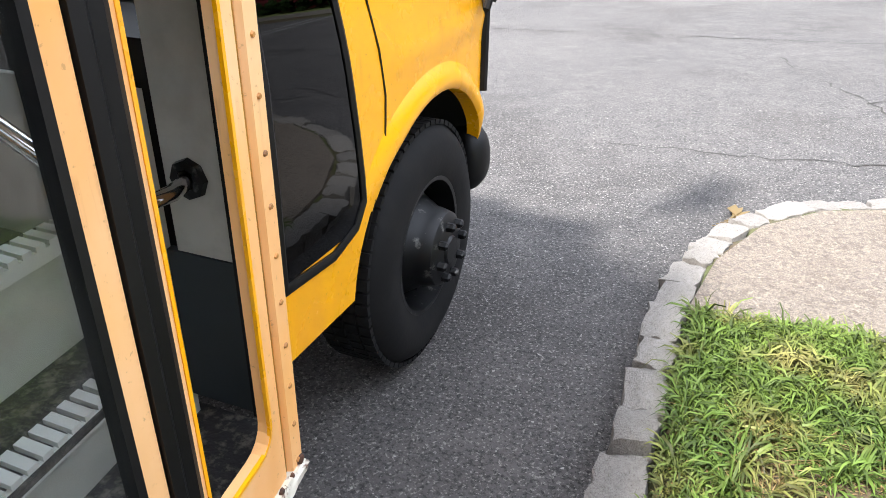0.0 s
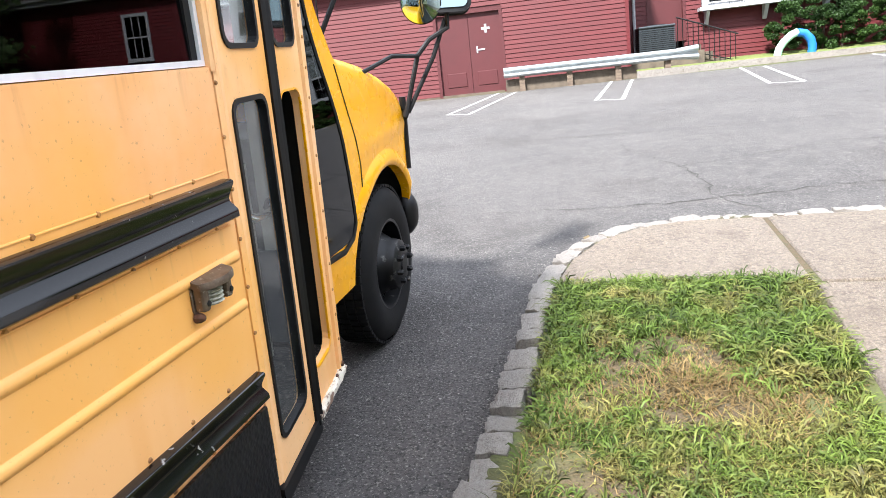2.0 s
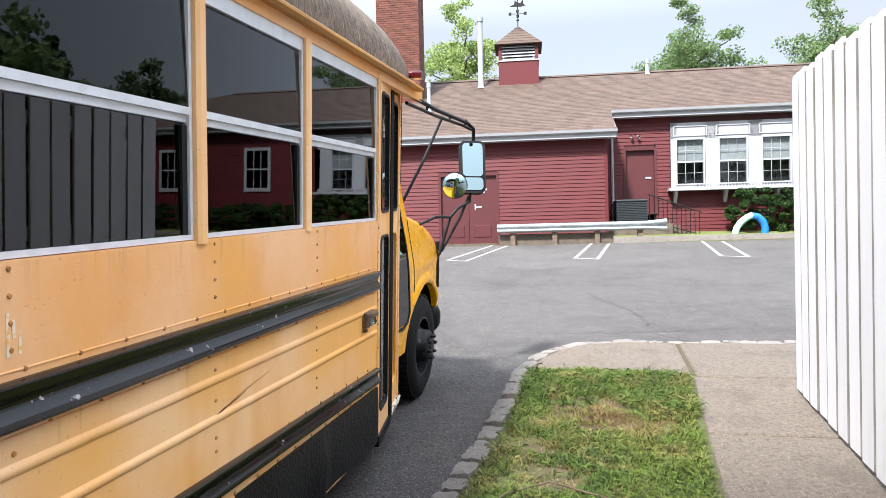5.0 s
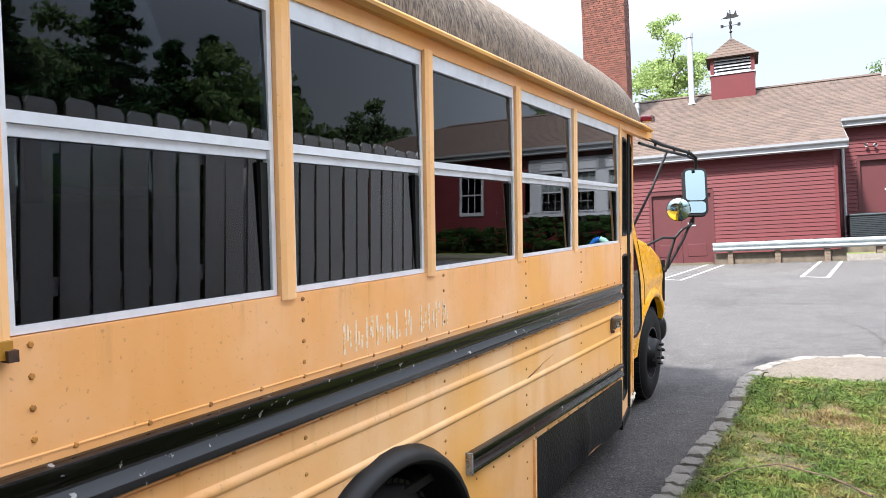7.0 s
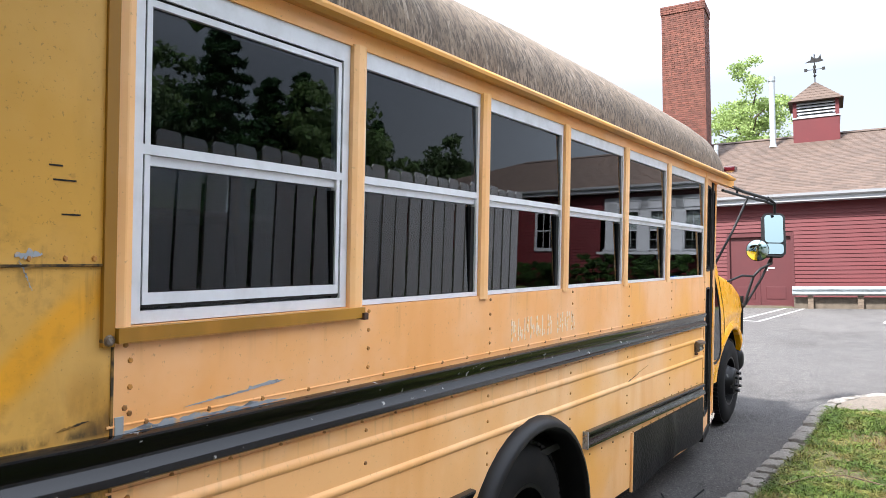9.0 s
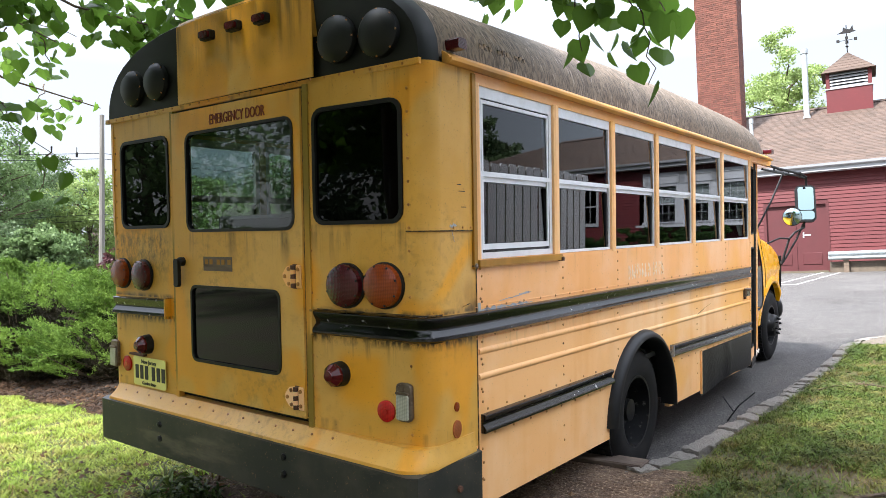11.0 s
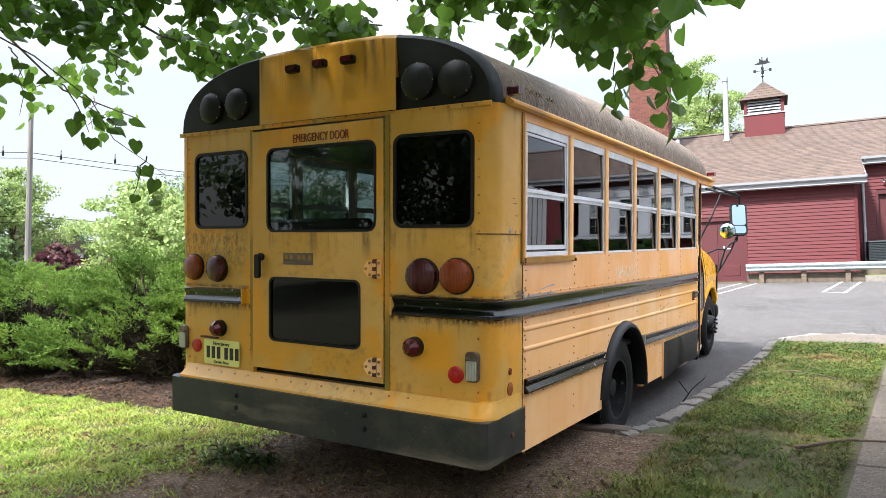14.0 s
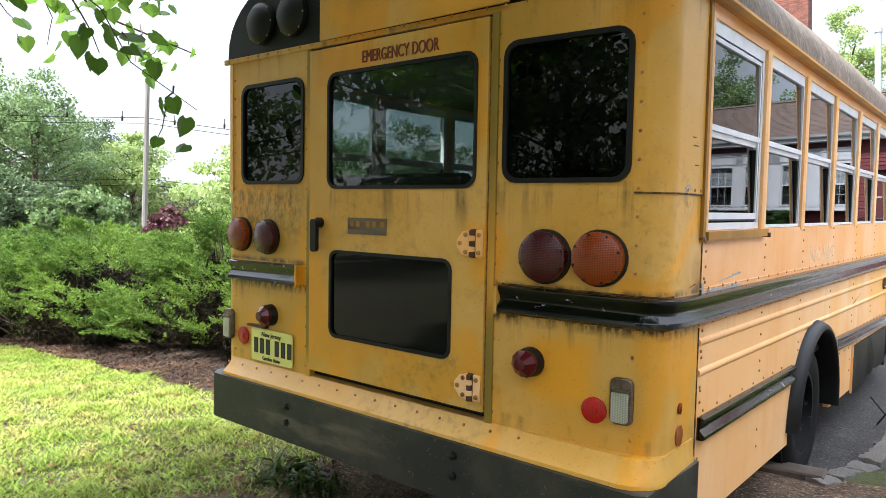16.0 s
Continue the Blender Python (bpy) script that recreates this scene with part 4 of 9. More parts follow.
part("rub_rail", sweep(RAIL, [((LEFT, -0.9, 1.04), (-1, 0)), ((LEFT, 3.59, 1.0), (-1, 0))]), M["rail"], bus, smooth=True)
BEAD = [(0, -0.003), (0.0025, -0.002), (0.003, 0.0), (0.0025, 0.002), (0, 0.003)]
for dz in (0.062, -0.062):
    part("panel_lap", sweep(BEAD, [((q[0] + 0.001, q[1], q[2] + dz), o) for q, o in p[:4]]), M["paint_side"], bus)
    part("sealant_bead", sweep(BEAD, [((q[0], q[1], q[2] + dz * 0.8), o) for q, o in p[4:]]), M["grime"], bus, "dirty cracked sealant along the rail")
part("panel_seam", box(0.0, 0.003, -0.693, -0.688, 0.345, 1.262), M["grime"], bus)
part("panel_seam", sweep([(0, -0.003), (0.006, -0.002), (0.006, 0.002), (0, 0.003)], [((0, -0.70, 1.412), (1, 0))] + corner(1.412) + [((-0.10, REAR, 1.412), (0, -1))]), M["grime"], bus)
for y in (-0.73, -0.79, -0.87):
    RIVETS.append((0.004, y, 1.424, (1, 0, 0)))
for x in (-1.5285, -0.6025):
    part("panel_seam", box(x - 0.003, x + 0.003, REAR - 0.008, REAR, 0.66, 1.99), M["grime"], bus)
LOWRAIL = [(u * 0.85, v * 0.83) for u, v in RAIL]
part("rub_rail", sweep(LOWRAIL, [((0, y, 0.641 - 0.025 * (y + 0.68)), (1, 0)) for y in (-0.67, 0.58)]), M["rail"], bus, smooth=True)
part("rub_rail", sweep(LOWRAIL, [((0, y, 0.607 - 0.04 * (y - 1.5)), (1, 0)) for y in (1.53, 3.57)]), M["rail"], bus, smooth=True)
part("rail_end", box(0.0, 0.027, 1.522, 1.5285, 0.568, 0.646), M["scraped"], bus, "bare metal end of the lower rail")

# perforated black panel behind the door
def bent(y):
    return 0.03 * math.exp(-((y - 2.82) / 0.05) ** 2) - 0.02 * step(-y, -2.5, -2.2)


sec = []
for y in list(np.arange(2.17, 3.58, 0.06)) + [3.575]:
    b = bent(y)
    sec.append([(0.002, y, 0.505 - 0.03 * (y - 2.17)), (0.012 + b * 0.3, y, 0.505 - 0.03 * (y - 2.17)), (0.014 + b, y, 0.36), (0.012 + b * 0.6, y, 0.20 + 0.02 * math.sin(5 * y)), (0.002, y, 0.20)])
part("vent_panel", loft(sec), M["mesh"], bus, "black perforated panel, dented", smooth=True)
part("panel_edge", box(0.0, 0.012, 2.15, 2.165, 0.2, 0.51), M["paint_low"], bus)

# pillars, header and drip rail
for k, y in enumerate(POST):
    wd = 0.025 if k else 0.016
    y += 0.0 if k else 0.026
    if k == len(POST) - 1:
        wd = 0.012
    for x, s in ((0, 1), (LEFT, -1)):
        part("pillar",
             prism([(x - s * 0.04, y - wd), (x + s * 0.006, y - wd), (x + s * 0.012, y - wd + 0.014), (x + s * 0.012, y + wd - 0.014), (x + s * 0.006, y + wd), (x - s * 0.04, y + wd)], "z", 1.285, 1.99),
             M["paint_low"], bus)
for x, s in ((0, 1), (LEFT, -1)):
    part("header", box(min(x, x - s * 0.04), max(x, x - s * 0.04), -0.69, 4.2, 1.985, 2.06), M["paint_side"], bus)
    prof = [(0, 2.03), (0.03, 2.025), (0.045, 2.035), (0.045, 2.045), (0.034, 2.045), (0.03, 2.055), (0, 2.075)]
    part("drip_rail", sweep(prof, [((x, y, 0), (s, 0)) for y in (-0.93, 1.5, 4.1)]), M["paint_gutter"], bus)

# sliding windows
def side_window(y0, y1, x, s, thick, pane):
    win = part("window", ring([(y0, 1.297), (y1, 1.297), (y1, 1.985), (y0, 1.985)], [(y0 + thick, 1.297 + thick), (y1 - thick, 1.297 + thick), (y1 - thick, 1.985 - max(0.045, thick * 1.5)), (y0 + thick, 1.985 - max(0.045, thick * 1.5))], "x", x - s * 0.038, x - s * 0.006), M["alu"], bus, "aluminium-framed sliding bus window")
    if 0.03 > thick > 0.021:
        part("inner_frame", ring([(y0 + 0.029, 1.333), (y1 - 0.029, 1.333), (y1 - 0.029, 1.934), (y0 + 0.029, 1.934)], [(y0 + 0.041, 1.356), (y1 - 0.041, 1.356), (y1 - 0.041, 1.920), (y0 + 0.041, 1.920)], "x", x - 0.03, x - 0.008), M["alu"], win)
        part("frame_seal", ring([(y0 + 0.023, 1.327), (y1 - 0.023, 1.327), (y1 - 0.023, 1.940), (y0 + 0.023, 1.940)], [(y0 + 0.031, 1.335), (y1 - 0.031, 1.335), (y1 - 0.031, 1.932), (y0 + 0.031, 1.932)], "x", x - 0.03, x - 0.012), M["rubber"], win)
    a, b = y0 + thick, y1 - thick
    zt = 1.985 - max(0.045, thick * 1.5)
    part("meeting_rail", box(min(x - s * 0.03, x - s * 0.006), max(x - s * 0.03, x - s * 0.006), a, b, 1.628, 1.648), M["alu"], win)
    part("inner_rail", box(min(x - s * 0.036, x - s * 0.016), max(x - s * 0.036, x - s * 0.016), a, b, 1.608, 1.6275), M["alu"], win)
    part("side_rail", box(min(x - s * 0.036, x - s * 0.014), max(x - s * 0.036, x - s * 0.014), b - 0.022, b, 1.297 + thick, 1.600), M["rubber"], win)
    for z0, z1, dx in ((1.648, zt, 0.015), (1.297 + thick, 1.608, 0.024)):
        t0, t1 = -s * 0.03 * (z0 - z1) / 2, s * 0.03 * (z0 - z1) / 2
        g = part("pane", loft([[(x - s * dx + t0 - 0.002, y, z0), (x - s * dx + t0 + 0.002, y, z0), (x - s * dx + t1 + 0.002, y, z1), (x - s * dx + t1 - 0.002, y, z1)] for y in (a, b)]), M[pane], win)
        g.visible_shadow = False


for k, (y0, y1) in enumerate(zip(POST, POST[1:])):
    e0, e1 = y0 + (0.044 if k == 0 else 0.027), y1 - (0.027 if k < 5 else 0.013)
    side_window(e0, e1, 0, 1, 0.024 if k == 0 else 0.013, "glass")
    side_window(e0, e1, LEFT, -1, 0.03, "glass_left")
part("window_sill_trim", box(0.0, 0.022, -0.69, 0.0, 1.266, 1.294), M["paint_trim"], bus, "ochre trim strip under the rear window")
part("corner_trim", box(0.0, 0.012, -0.715, -0.692, 1.26, 2.02), M["paint_trim"], bus)
part("trim_bracket", box(0.0, 0.03, -0.012, 0.004, 1.262, 1.280), M["rust"], bus)

# roof shell
def arch_loop(y, rise, foot, shrink=0.0, square=3.2):
    xs_ = [MIDX + (1.09 - shrink) * math.sin(math.pi / 2 * t) for t in np.linspace(-1, 1, 29)]
    out = [(x, y, foot + rise * max(0, 1 - (abs(x - MIDX) / (1.09 - shrink)) ** square) ** (1 / 2.2)) for x in xs_]
    inn = [(MIDX + (x - MIDX) * 0.975, y, foot + (z - foot) * 0.93) for x, _, z in out]
    return out + inn[::-1]


secs = [arch_loop(y, rise_, 2.05, 0.0, sq) for y, rise_, sq in ((-0.95, 0.39, 3.2), (-0.3, 0.405, 3.4), (0.4, 0.43, 3.6), (1.2, 0.455, 3.8), (2.2, 0.47, 3.8), (2.9, 0.47, 3.8), (3.65, 0.46, 3.8))]
for y, r, sh in ((3.85, 0.44, 0.0), (3.98, 0.39, 0.01), (4.07, 0.30, 0.03), (4.12, 0.16, 0.05), (4.13, 0.06, 0.06)):
    secs.append(arch_loop(y, r, 2.05, sh, 3.8))
secs = [[(x, y + 0.16 * (1 - min(1, abs(x - MIDX) / 1.09) ** 2) * step(y, 3.6, 4.1), z) for x, y, z in q] for q in secs]
part("roof", loft(secs), M["roof"], bus, "rounded roof grey-brown with mildew streaks", smooth=True)
part("cab_brow", box(LEFT + 0.04, -0.04, 3.6, 4.12, 2.03, 2.052), M["paint_side"], bus)
secs = []
for y, k in ((-0.95, 1.0), (-0.985, 0.995), (-1.012, 0.975), (REAR, 0.94)):
    secs.append([(MIDX + (x - MIDX) * (0.5 + 0.5 * k), y, 2.03 + (z - 2.03) * k) for x, _, z in arch_loop(y, 0.39, 2.05)[:29]] + [(MIDX + 1.09 * (0.5 + 0.5 * k), y, 2.03), (MIDX - 1.09 * (0.5 + 0.5 * k), y, 2.03)])
part("roof_cap", loft(secs), M["black_rear"], bus, "black-painted curved rear roof cap", smooth=True)
front = [(x, 0.0) for x in np.linspace(-1.48, -0.54, 12)]
pts = [(x, 2.03 + (roof_top(MIDX + (x - MIDX) / 0.97) - 2.03) * 0.925) for x, _ in front]
part("lamp_board", prism([(-1.48, 2.035)] + pts + [(-0.54, 2.035)], "y", REAR - 0.006, REAR), M["paint_rear"], bus, "stained yellow centre of the lamp board")
secs = [[(x, y, 2.03 + (roof_top(MIDX + (x - MIDX) / 0.985) - 2.03) * k) for x, _ in front] + [(-0.54, y, 2.2), (-1.48, y, 2.2)] for y, k in ((-0.952, 1.012), (-0.99, 1.002), (-1.017, 0.98), (REAR - 0.004, 0.925))]
part("lamp_board_top", loft(secs), M["paint_rear"], bus, smooth=True)
part("rear_seam", box(LEFT + 0.02, -0.02, REAR - 0.014, REAR, 2.012, 2.034), M["paint_rear"], bus)
for x in np.arange(LEFT + 0.06, -0.03, 0.075):
    RIVETS.append((x, REAR - 0.014, 2.022, (0, -1, 0)))

# rear wall
for xa, xb, hole in ((-2.11, -1.55, (-2.03, -1.585, 1.45, 1.90, 0.05)), (-0.585, -0.075, (-0.55, -0.115, 1.445, 1.905, 0.05))):
    bm = cell(xa, xb, 1.39, 2.012, hole, "y", REAR, REAR + 0.03)
    box(xa, xb, REAR, REAR + 0.03, 0.60, 1.39, bm)
    rp = part("rear_panel", bm, M["paint_rear"], bus, "stained yellow rear wall panel")
    u0, u1, v0, v1, r = hole
    part("window_gasket", ring(rrect(u0 - 0.003, u1 + 0.003, v0 - 0.003, v1 + 0.003, r + 0.002), rrect(u0 + 0.013, u1 - 0.013, v0 + 0.013, v1 - 0.013, r - 0.01), "y", REAR - 0.008, REAR + 0.01), M["rubber"], rp)
    g = part("pane", prism(rrect(u0 + 0.01, u1 - 0.01, v0 + 0.01, v1 - 0.01, r - 0.01), "y", REAR + 0.003, REAR + 0.007), M["glass_dark"], rp)
    g.visible_shadow = False
for s, x in ((1, 0), (-1, LEFT)):
    def cpath(z):
        r = 0.075
        q = [((x, -0.69, z), (s, 0))]
        q += [((x - s * r + s * r * math.cos(radians(a)), REAR + r - r * math.sin(radians(a)), z), (s * math.cos(radians(a)), -math.sin(radians(a)))) for a in range(0, 91, 15)]
        return q
    secs = [[(p[0], p[1], z) for p, o in cpath(z)] + [(p[0] - o[0] * 0.02, p[1] - o[1] * 0.02, z) for p, o in cpath(z)][::-1] for z in (0.56, 0.9, 1.415)]
    part("corner_panel", loft(secs), M["paint_rear"], bus, smooth=True)
    secs = [[(p[0] + o[0] * 0.004, p[1] + o[1] * 0.004, z) for p, o in cpath(z)] + [(p[0] - o[0] * 0.02, p[1] - o[1] * 0.02, z) for p, o in cpath(z)][::-1] for z in (1.413, 1.7, 2.03)]
    part("corner_panel", loft(secs), M["paint_rear"], bus, smooth=True)
for x in (-0.09, -1.565, -0.575, -2.09):
    for z in np.arange(0.66, 2.0, 0.085):
        RIVETS.append((x, REAR, z, (0, -1, 0)))
part("rear_post", box(-1.556, -1.531, REAR - 0.008, REAR + 0.02, 0.62, 2.01), M["olive"], bus)
part("rear_post", box(-0.600, -0.574, REAR - 0.008, REAR + 0.02, 0.62, 2.01), M["olive"], bus)

# emergency door
DX0, DX1 = -1.525, -0.605
bm = cell(DX0, DX1, 1.33, 1.995, (-1.412, -0.648, 1.425, 1.892, 0.05), "y", REAR - 0.018, REAR + 0.012)
cell(DX0, DX1, 0.655, 1.33, (-1.395, -0.748, 0.815, 1.175, 0.04), "y", REAR - 0.018, REAR + 0.012, bm)
edoor = part("emergency_door", bm, M["paint_rear"], bus, "closed yellow rear emergency door with two windows")
for u0, u1, v0, v1, r in ((-1.412, -0.648, 1.425, 1.892, 0.05), (-1.395, -0.748, 0.815, 1.175, 0.04)):
    part("window_gasket", ring(rrect(u0 - 0.001, u1 + 0.001, v0 - 0.001, v1 + 0.001, r + 0.001), rrect(u0 + 0.012, u1 - 0.012, v0 + 0.012, v1 - 0.012, r - 0.01), "y", REAR - 0.022, REAR), M["rubber"], edoor)
    g = part("pane", prism(rrect(u0 + 0.01, u1 - 0.01, v0 + 0.01, v1 - 0.01, r - 0.01), "y", REAR - 0.012, REAR - 0.008), M["glass_rear" if v0 > 1.3 else "glass_dark"], edoor)
    g.visible_shadow = False
for z in (1.235, 0.735):
    hg = part("hinge", prism([(-0.722, z + 0.012), (-0.698, z + 0.040), (-0.664, z + 0.047), (-0.664, z - 0.047), (-0.698, z - 0.040), (-0.722, z - 0.012)], "y", REAR - 0.026, REAR - 0.0185), M["paint_low"], edoor, "worn tan strap hinge with rusty bolts", bevel=0.002)
    part("hinge_leaf", prism([(-0.640, z - 0.047), (-0.610, z - 0.047), (-0.610, z + 0.047), (-0.640, z + 0.047)], "y", REAR - 0.026, REAR - 0.0185), M["paint_low"], hg, bevel=0.002)
    for k in range(5):
        part("knuckle", lathe([(0.001, 0.0), (0.001, 0.0105), (0.0178, 0.0105), (0.0178, 0.0)], (-0.652, REAR - 0.029, z - 0.047 + 0.0188 * k), (0, 0, 1), 10), M["paint_low" if k % 2 else "rust"], hg, smooth=True)
    part("hinge_gap", box(-0.664, -0.640, REAR - 0.0205, REAR - 0.0185, z - 0.05, z + 0.05), M["rust"], hg)
    for dx, dz in ((-0.706, 0.0), (-0.682, 0.03), (-0.682, -0.03), (-0.625, 0.03), (-0.625, -0.03)):
        part("bolt", lathe([(0, 0.0085), (0.004, 0.008), (0.0065, 0.0)], (dx, REAR - 0.026, z + dz), (0, -1, 0), 8), M["rivet"], hg)
bm = lathe([(0, 0.022), (0.02, 0.022), (0.035, 0.014), (0.04, 0.0)], (-1.452, REAR - 0.018, 1.285), (0, -1, 0), 12)
prism(rrect(-1.472, -1.436, 1.165, 1.30, 0.015), "y", REAR - 0.06, REAR - 0.042, bm)
part("door_handle", bm, M["rubber"], edoor, "black lever door handle")
part("sticker", box(-1.285, -1.07, REAR - 0.0205, REAR - 0.018, 1.245, 1.31), M["timber"], edoor, "scuffed brown sticker remnant")
for k, x in enumerate((-1.27, -1.235, -1.18, -1.145, -1.10)):
    part("sticker_mark", box(x, x + 0.022, REAR - 0.022, REAR - 0.0205, 1.275, 1.298), M["paint_trim"], edoor)
letters("lettering", "EMERGENCY DOOR", 0.066, pose(-1.213, REAR - 0.02, 1.912, 90, 0, 0), M["maroon"], edoor, squash=0.66)

# lamps at the back
def lamp(name, x, z, r, mat, depth, label, hood=0.0, y=REAR):
    base = part(name, lathe([(0, r * 1.06), (0.012, r * 1.06), (0.014, r * 0.98)], (x, y, z), (0, -1, 0), 28), M["rubber"], bus, label, smooth=True)
    for k in range(8):
        a = k * math.tau / 8 + 0.3
        part("lens_screw", lathe([(0, 0.005), (0.004, 0.004), (0.005, 0)], (x + r * 0.9 * math.cos(a), y - 0.012 - depth * 0.66, z + r * 0.9 * math.sin(a)), (0, -1, 0), 6), M["rubber"], base)
    part("lens", lathe([(0.012, r), (0.012 + depth * 0.6, r * 0.97), (0.012 + depth * 0.9, r * 0.75), (0.012 + depth, 0)], (x, y, z), (0, -1, 0), 28), mat, base, smooth=True)
    return base


lamp("tail_lamp", -2.035, 1.215, 0.076, M["amber"], 0.035, "round amber rear turn lamp")
lamp("tail_lamp", -1.83, 1.21, 0.076, M["red"], 0.035, "round dark red tail lamp")
lamp("tail_lamp", -0.385, 1.205, 0.084, M["red"], 0.035, "round dark red tail lamp")
lamp("tail_lamp", -0.20, 1.21, 0.084, M["amber"], 0.035, "round amber rear turn lamp")
for x, z in ((-1.81, 0.855), (-0.43, 0.855)):
    b = part("stop_lamp", lathe([(0, 0.05), (0.035, 0.047), (0.036, 0.044)], (x, REAR, z), (0, -1, 0), 20), M["rubber"], bus, "small red stop lamp in a rubber ring", smooth=True)
    part("lens", lathe([(0.034, 0.046), (0.046, 0.045), (0.068, 0.022), (0.072, 0.020), (0.073, 0)], (x, REAR, z), (0, -1, 0), 10), M["stoplens"], b, "faceted maroon lens")
for x, z in ((-2.02, 0.735), (-0.205, 0.735)):
    part("reflector", lathe([(0, 0.041), (0.007, 0.041), (0.010, 0.036), (0.010, 0.013), (0.013, 0.012), (0.013, 0)], (x, REAR, z), (0, -1, 0), 20), M["redlite"], bus, "round red reflector", smooth=True)
for x, z in ((-2.13, 0.78), (-0.115, 0.78)):
    b = part("reversing_lamp", prism(rrect(x - 0.036, x + 0.036, z - 0.072, z + 0.072, 0.02), "y", REAR - 0.018, REAR), M["lampmetal"], bus, "upright reversing lamp with a cloudy lens", bevel=0.006)
    part("lens", prism(rrect(x - 0.026, x + 0.026, z - 0.064, z + 0.03, 0.008), "y", REAR - 0.028, REAR - 0.018), M["whitelens"], b, "cloudy clear lens", bevel=0.004)
    part("lens_bar", box(x - 0.027, x + 0.027, REAR - 0.030, REAR - 0.0185, z + 0.032, z + 0.040), M["lampmetal"], b)
for x, z in ((-1.88, 2.165), (-1.66, 2.17), (-0.41, 2.16), (-0.205, 2.15)):
    b = part("warning_lamp", lathe([(0, 0.092), (0.02, 0.09), (0.03, 0.078)], (x, REAR, z), (0, -1, 0), 28), M["black_rear"], bus, "black-painted round warning lamp", smooth=True)
    part("lens", lathe([(0.028, 0.08), (0.045, 0.06), (0.05, 0)], (x, REAR, z), (0, -1, 0), 28), M["black_rear"], b, smooth=True)
    for a in range(0, 360, 45):
        RIVETS.append((x + 0.085 * math.cos(radians(a)), REAR - 0.02, z + 0.085 * math.sin(radians(a)), (0, -1, 0)))
for x, z in ((-1.215, 2.315), (-1.02, 2.32), (-0.83, 2.315)):
    b = part("marker_lamp", prism(rrect(x - 0.042, x + 0.042, z - 0.02, z + 0.022, 0.01), "y", REAR - 0.03, REAR + 0.04), M["rubber"], bus, "small red clearance marker lamp")
    part("lens", prism(rrect(x - 0.034, x + 0.034, z - 0.014, z + 0.016, 0.01), "y", REAR - 0.044, REAR - 0.03), M["red"], b)
for y, z in ((-0.86, 2.10), (4.06, 2.11)):
    part("marker_lamp", prism(rrect(y - 0.035, y + 0.035, z - 0.018, z + 0.022, 0.01), "x", -0.02, 0.055), M["red"], bus, "small red clearance marker lamp")
for y, z, r, mt in ((-0.86, 0.66, 0.034, "brownlens"), (-0.86, 0.745, 0.018, "amber")):
    part("reflector", lathe([(0, r), (0.006, r), (0.008, r * 0.5), (0.008, 0)], (0.0, y, z), (1, 0, 0), 18), M[mt], bus, "small round side reflector")

# slits, overlap plate and bolt at the rear corner
for z in (1.232, 1.187):
    part("slit_mark", prism(rrect(-0.078, -0.046, z - 0.007, z + 0.007, 0.006), "y", REAR + 0.040, REAR + 0.050), M["rubber"], bus)
part("patch_plate", box(0.0, 0.005, -0.685, -0.668, 1.085, 1.125), M["galv"], bus, "small bare metal patch plate")
part("trim_bolt", lathe([(0, 0.013), (0.010, 0.013), (0.016, 0.008), (0.016, 0)], (0.0, -0.703, 1.272), (1, 0, 0), 10), M["lampmetal"], bus)
for y, z, l in ((-0.82, 1.56, 0.05), (-0.83, 1.585, 0.03), (-0.80, 1.50, 0.04)):
    part("scratch", box(0.004, 0.0055, y, y + l, z, z + 0.003), M["rubber"], bus)

# bumper, with the sloping sheet above it
secs = []
for x, y in ((LEFT - 0.02, -0.75), (LEFT - 0.02, -1.06), (LEFT + 0.02, -1.105), (-0.022, -1.105), (0.012, -1.085), (0.022, -0.70)):
    o = Vector((x - MIDX, (y + 0.4) * 1.0)).normalized()
    inx = x + (0.03 if x < MIDX else -0.03)
    iny = y + 0.05 if y < -1 else y
    secs.append([(x, y, 0.335), (x, y, 0.545), (inx, iny, 0.552), (inx, iny, 0.335)])
part("rear_bumper", loft(secs), M["bumper"], bus, "dark green-black steel rear bumper, scratched")
for x, z in ((-1.60, 0.49), (-1.60, 0.42), (-0.68, 0.50), (-0.68, 0.43)):
    part("bumper_bolt", lathe([(0, 0.016), (0.01, 0.014), (0.014, 0)], (x, -1.105, z), (0, -1, 0), 10), M["steel"], bus)
part("bumper_bolt", lathe([(0, 0.014), (0.01, 0.012), (0.012, 0)], (0.02, -0.85, 0.44), (1, 0, 0), 10), M["rust"], bus)
secs = []
edge = [((x, REAR), (0, -1), 1.0) for x in (LEFT + 0.075, MIDX, -0.62, -0.42, -0.075)]
edge += [((-0.075 + 0.075 * math.cos(radians(a)), REAR + 0.075 - 0.075 * math.sin(radians(a))), (math.cos(radians(a)), -math.sin(radians(a))), 0.3 + 0.7 * a / 90) for a in range(75, -1, -15)]
edge.append(((0.0, -0.72), (1, 0), 0.2))
for (px, py), (ox, oy), k in edge:
    secs.append([(px + ox * u, py + oy * u, z) for u, z in ((-0.07, 0.548), (0.064 * k, 0.548), (0.062 * k, 0.560), (0.030 * k, 0.585), (0.004, 0.622), (-0.07, 0.622))])
part("bumper_apron", loft(secs), M["paint_rear"], bus, "sloping yellow sheet above the bumper", smooth=True)
part("corner_apron", prism([(-0.69, 0.345), (-0.95, 0.345), (-0.95, 0.56), (-0.69, 0.56)], "x", -0.03, 0.0), M["paint_low"], bus)
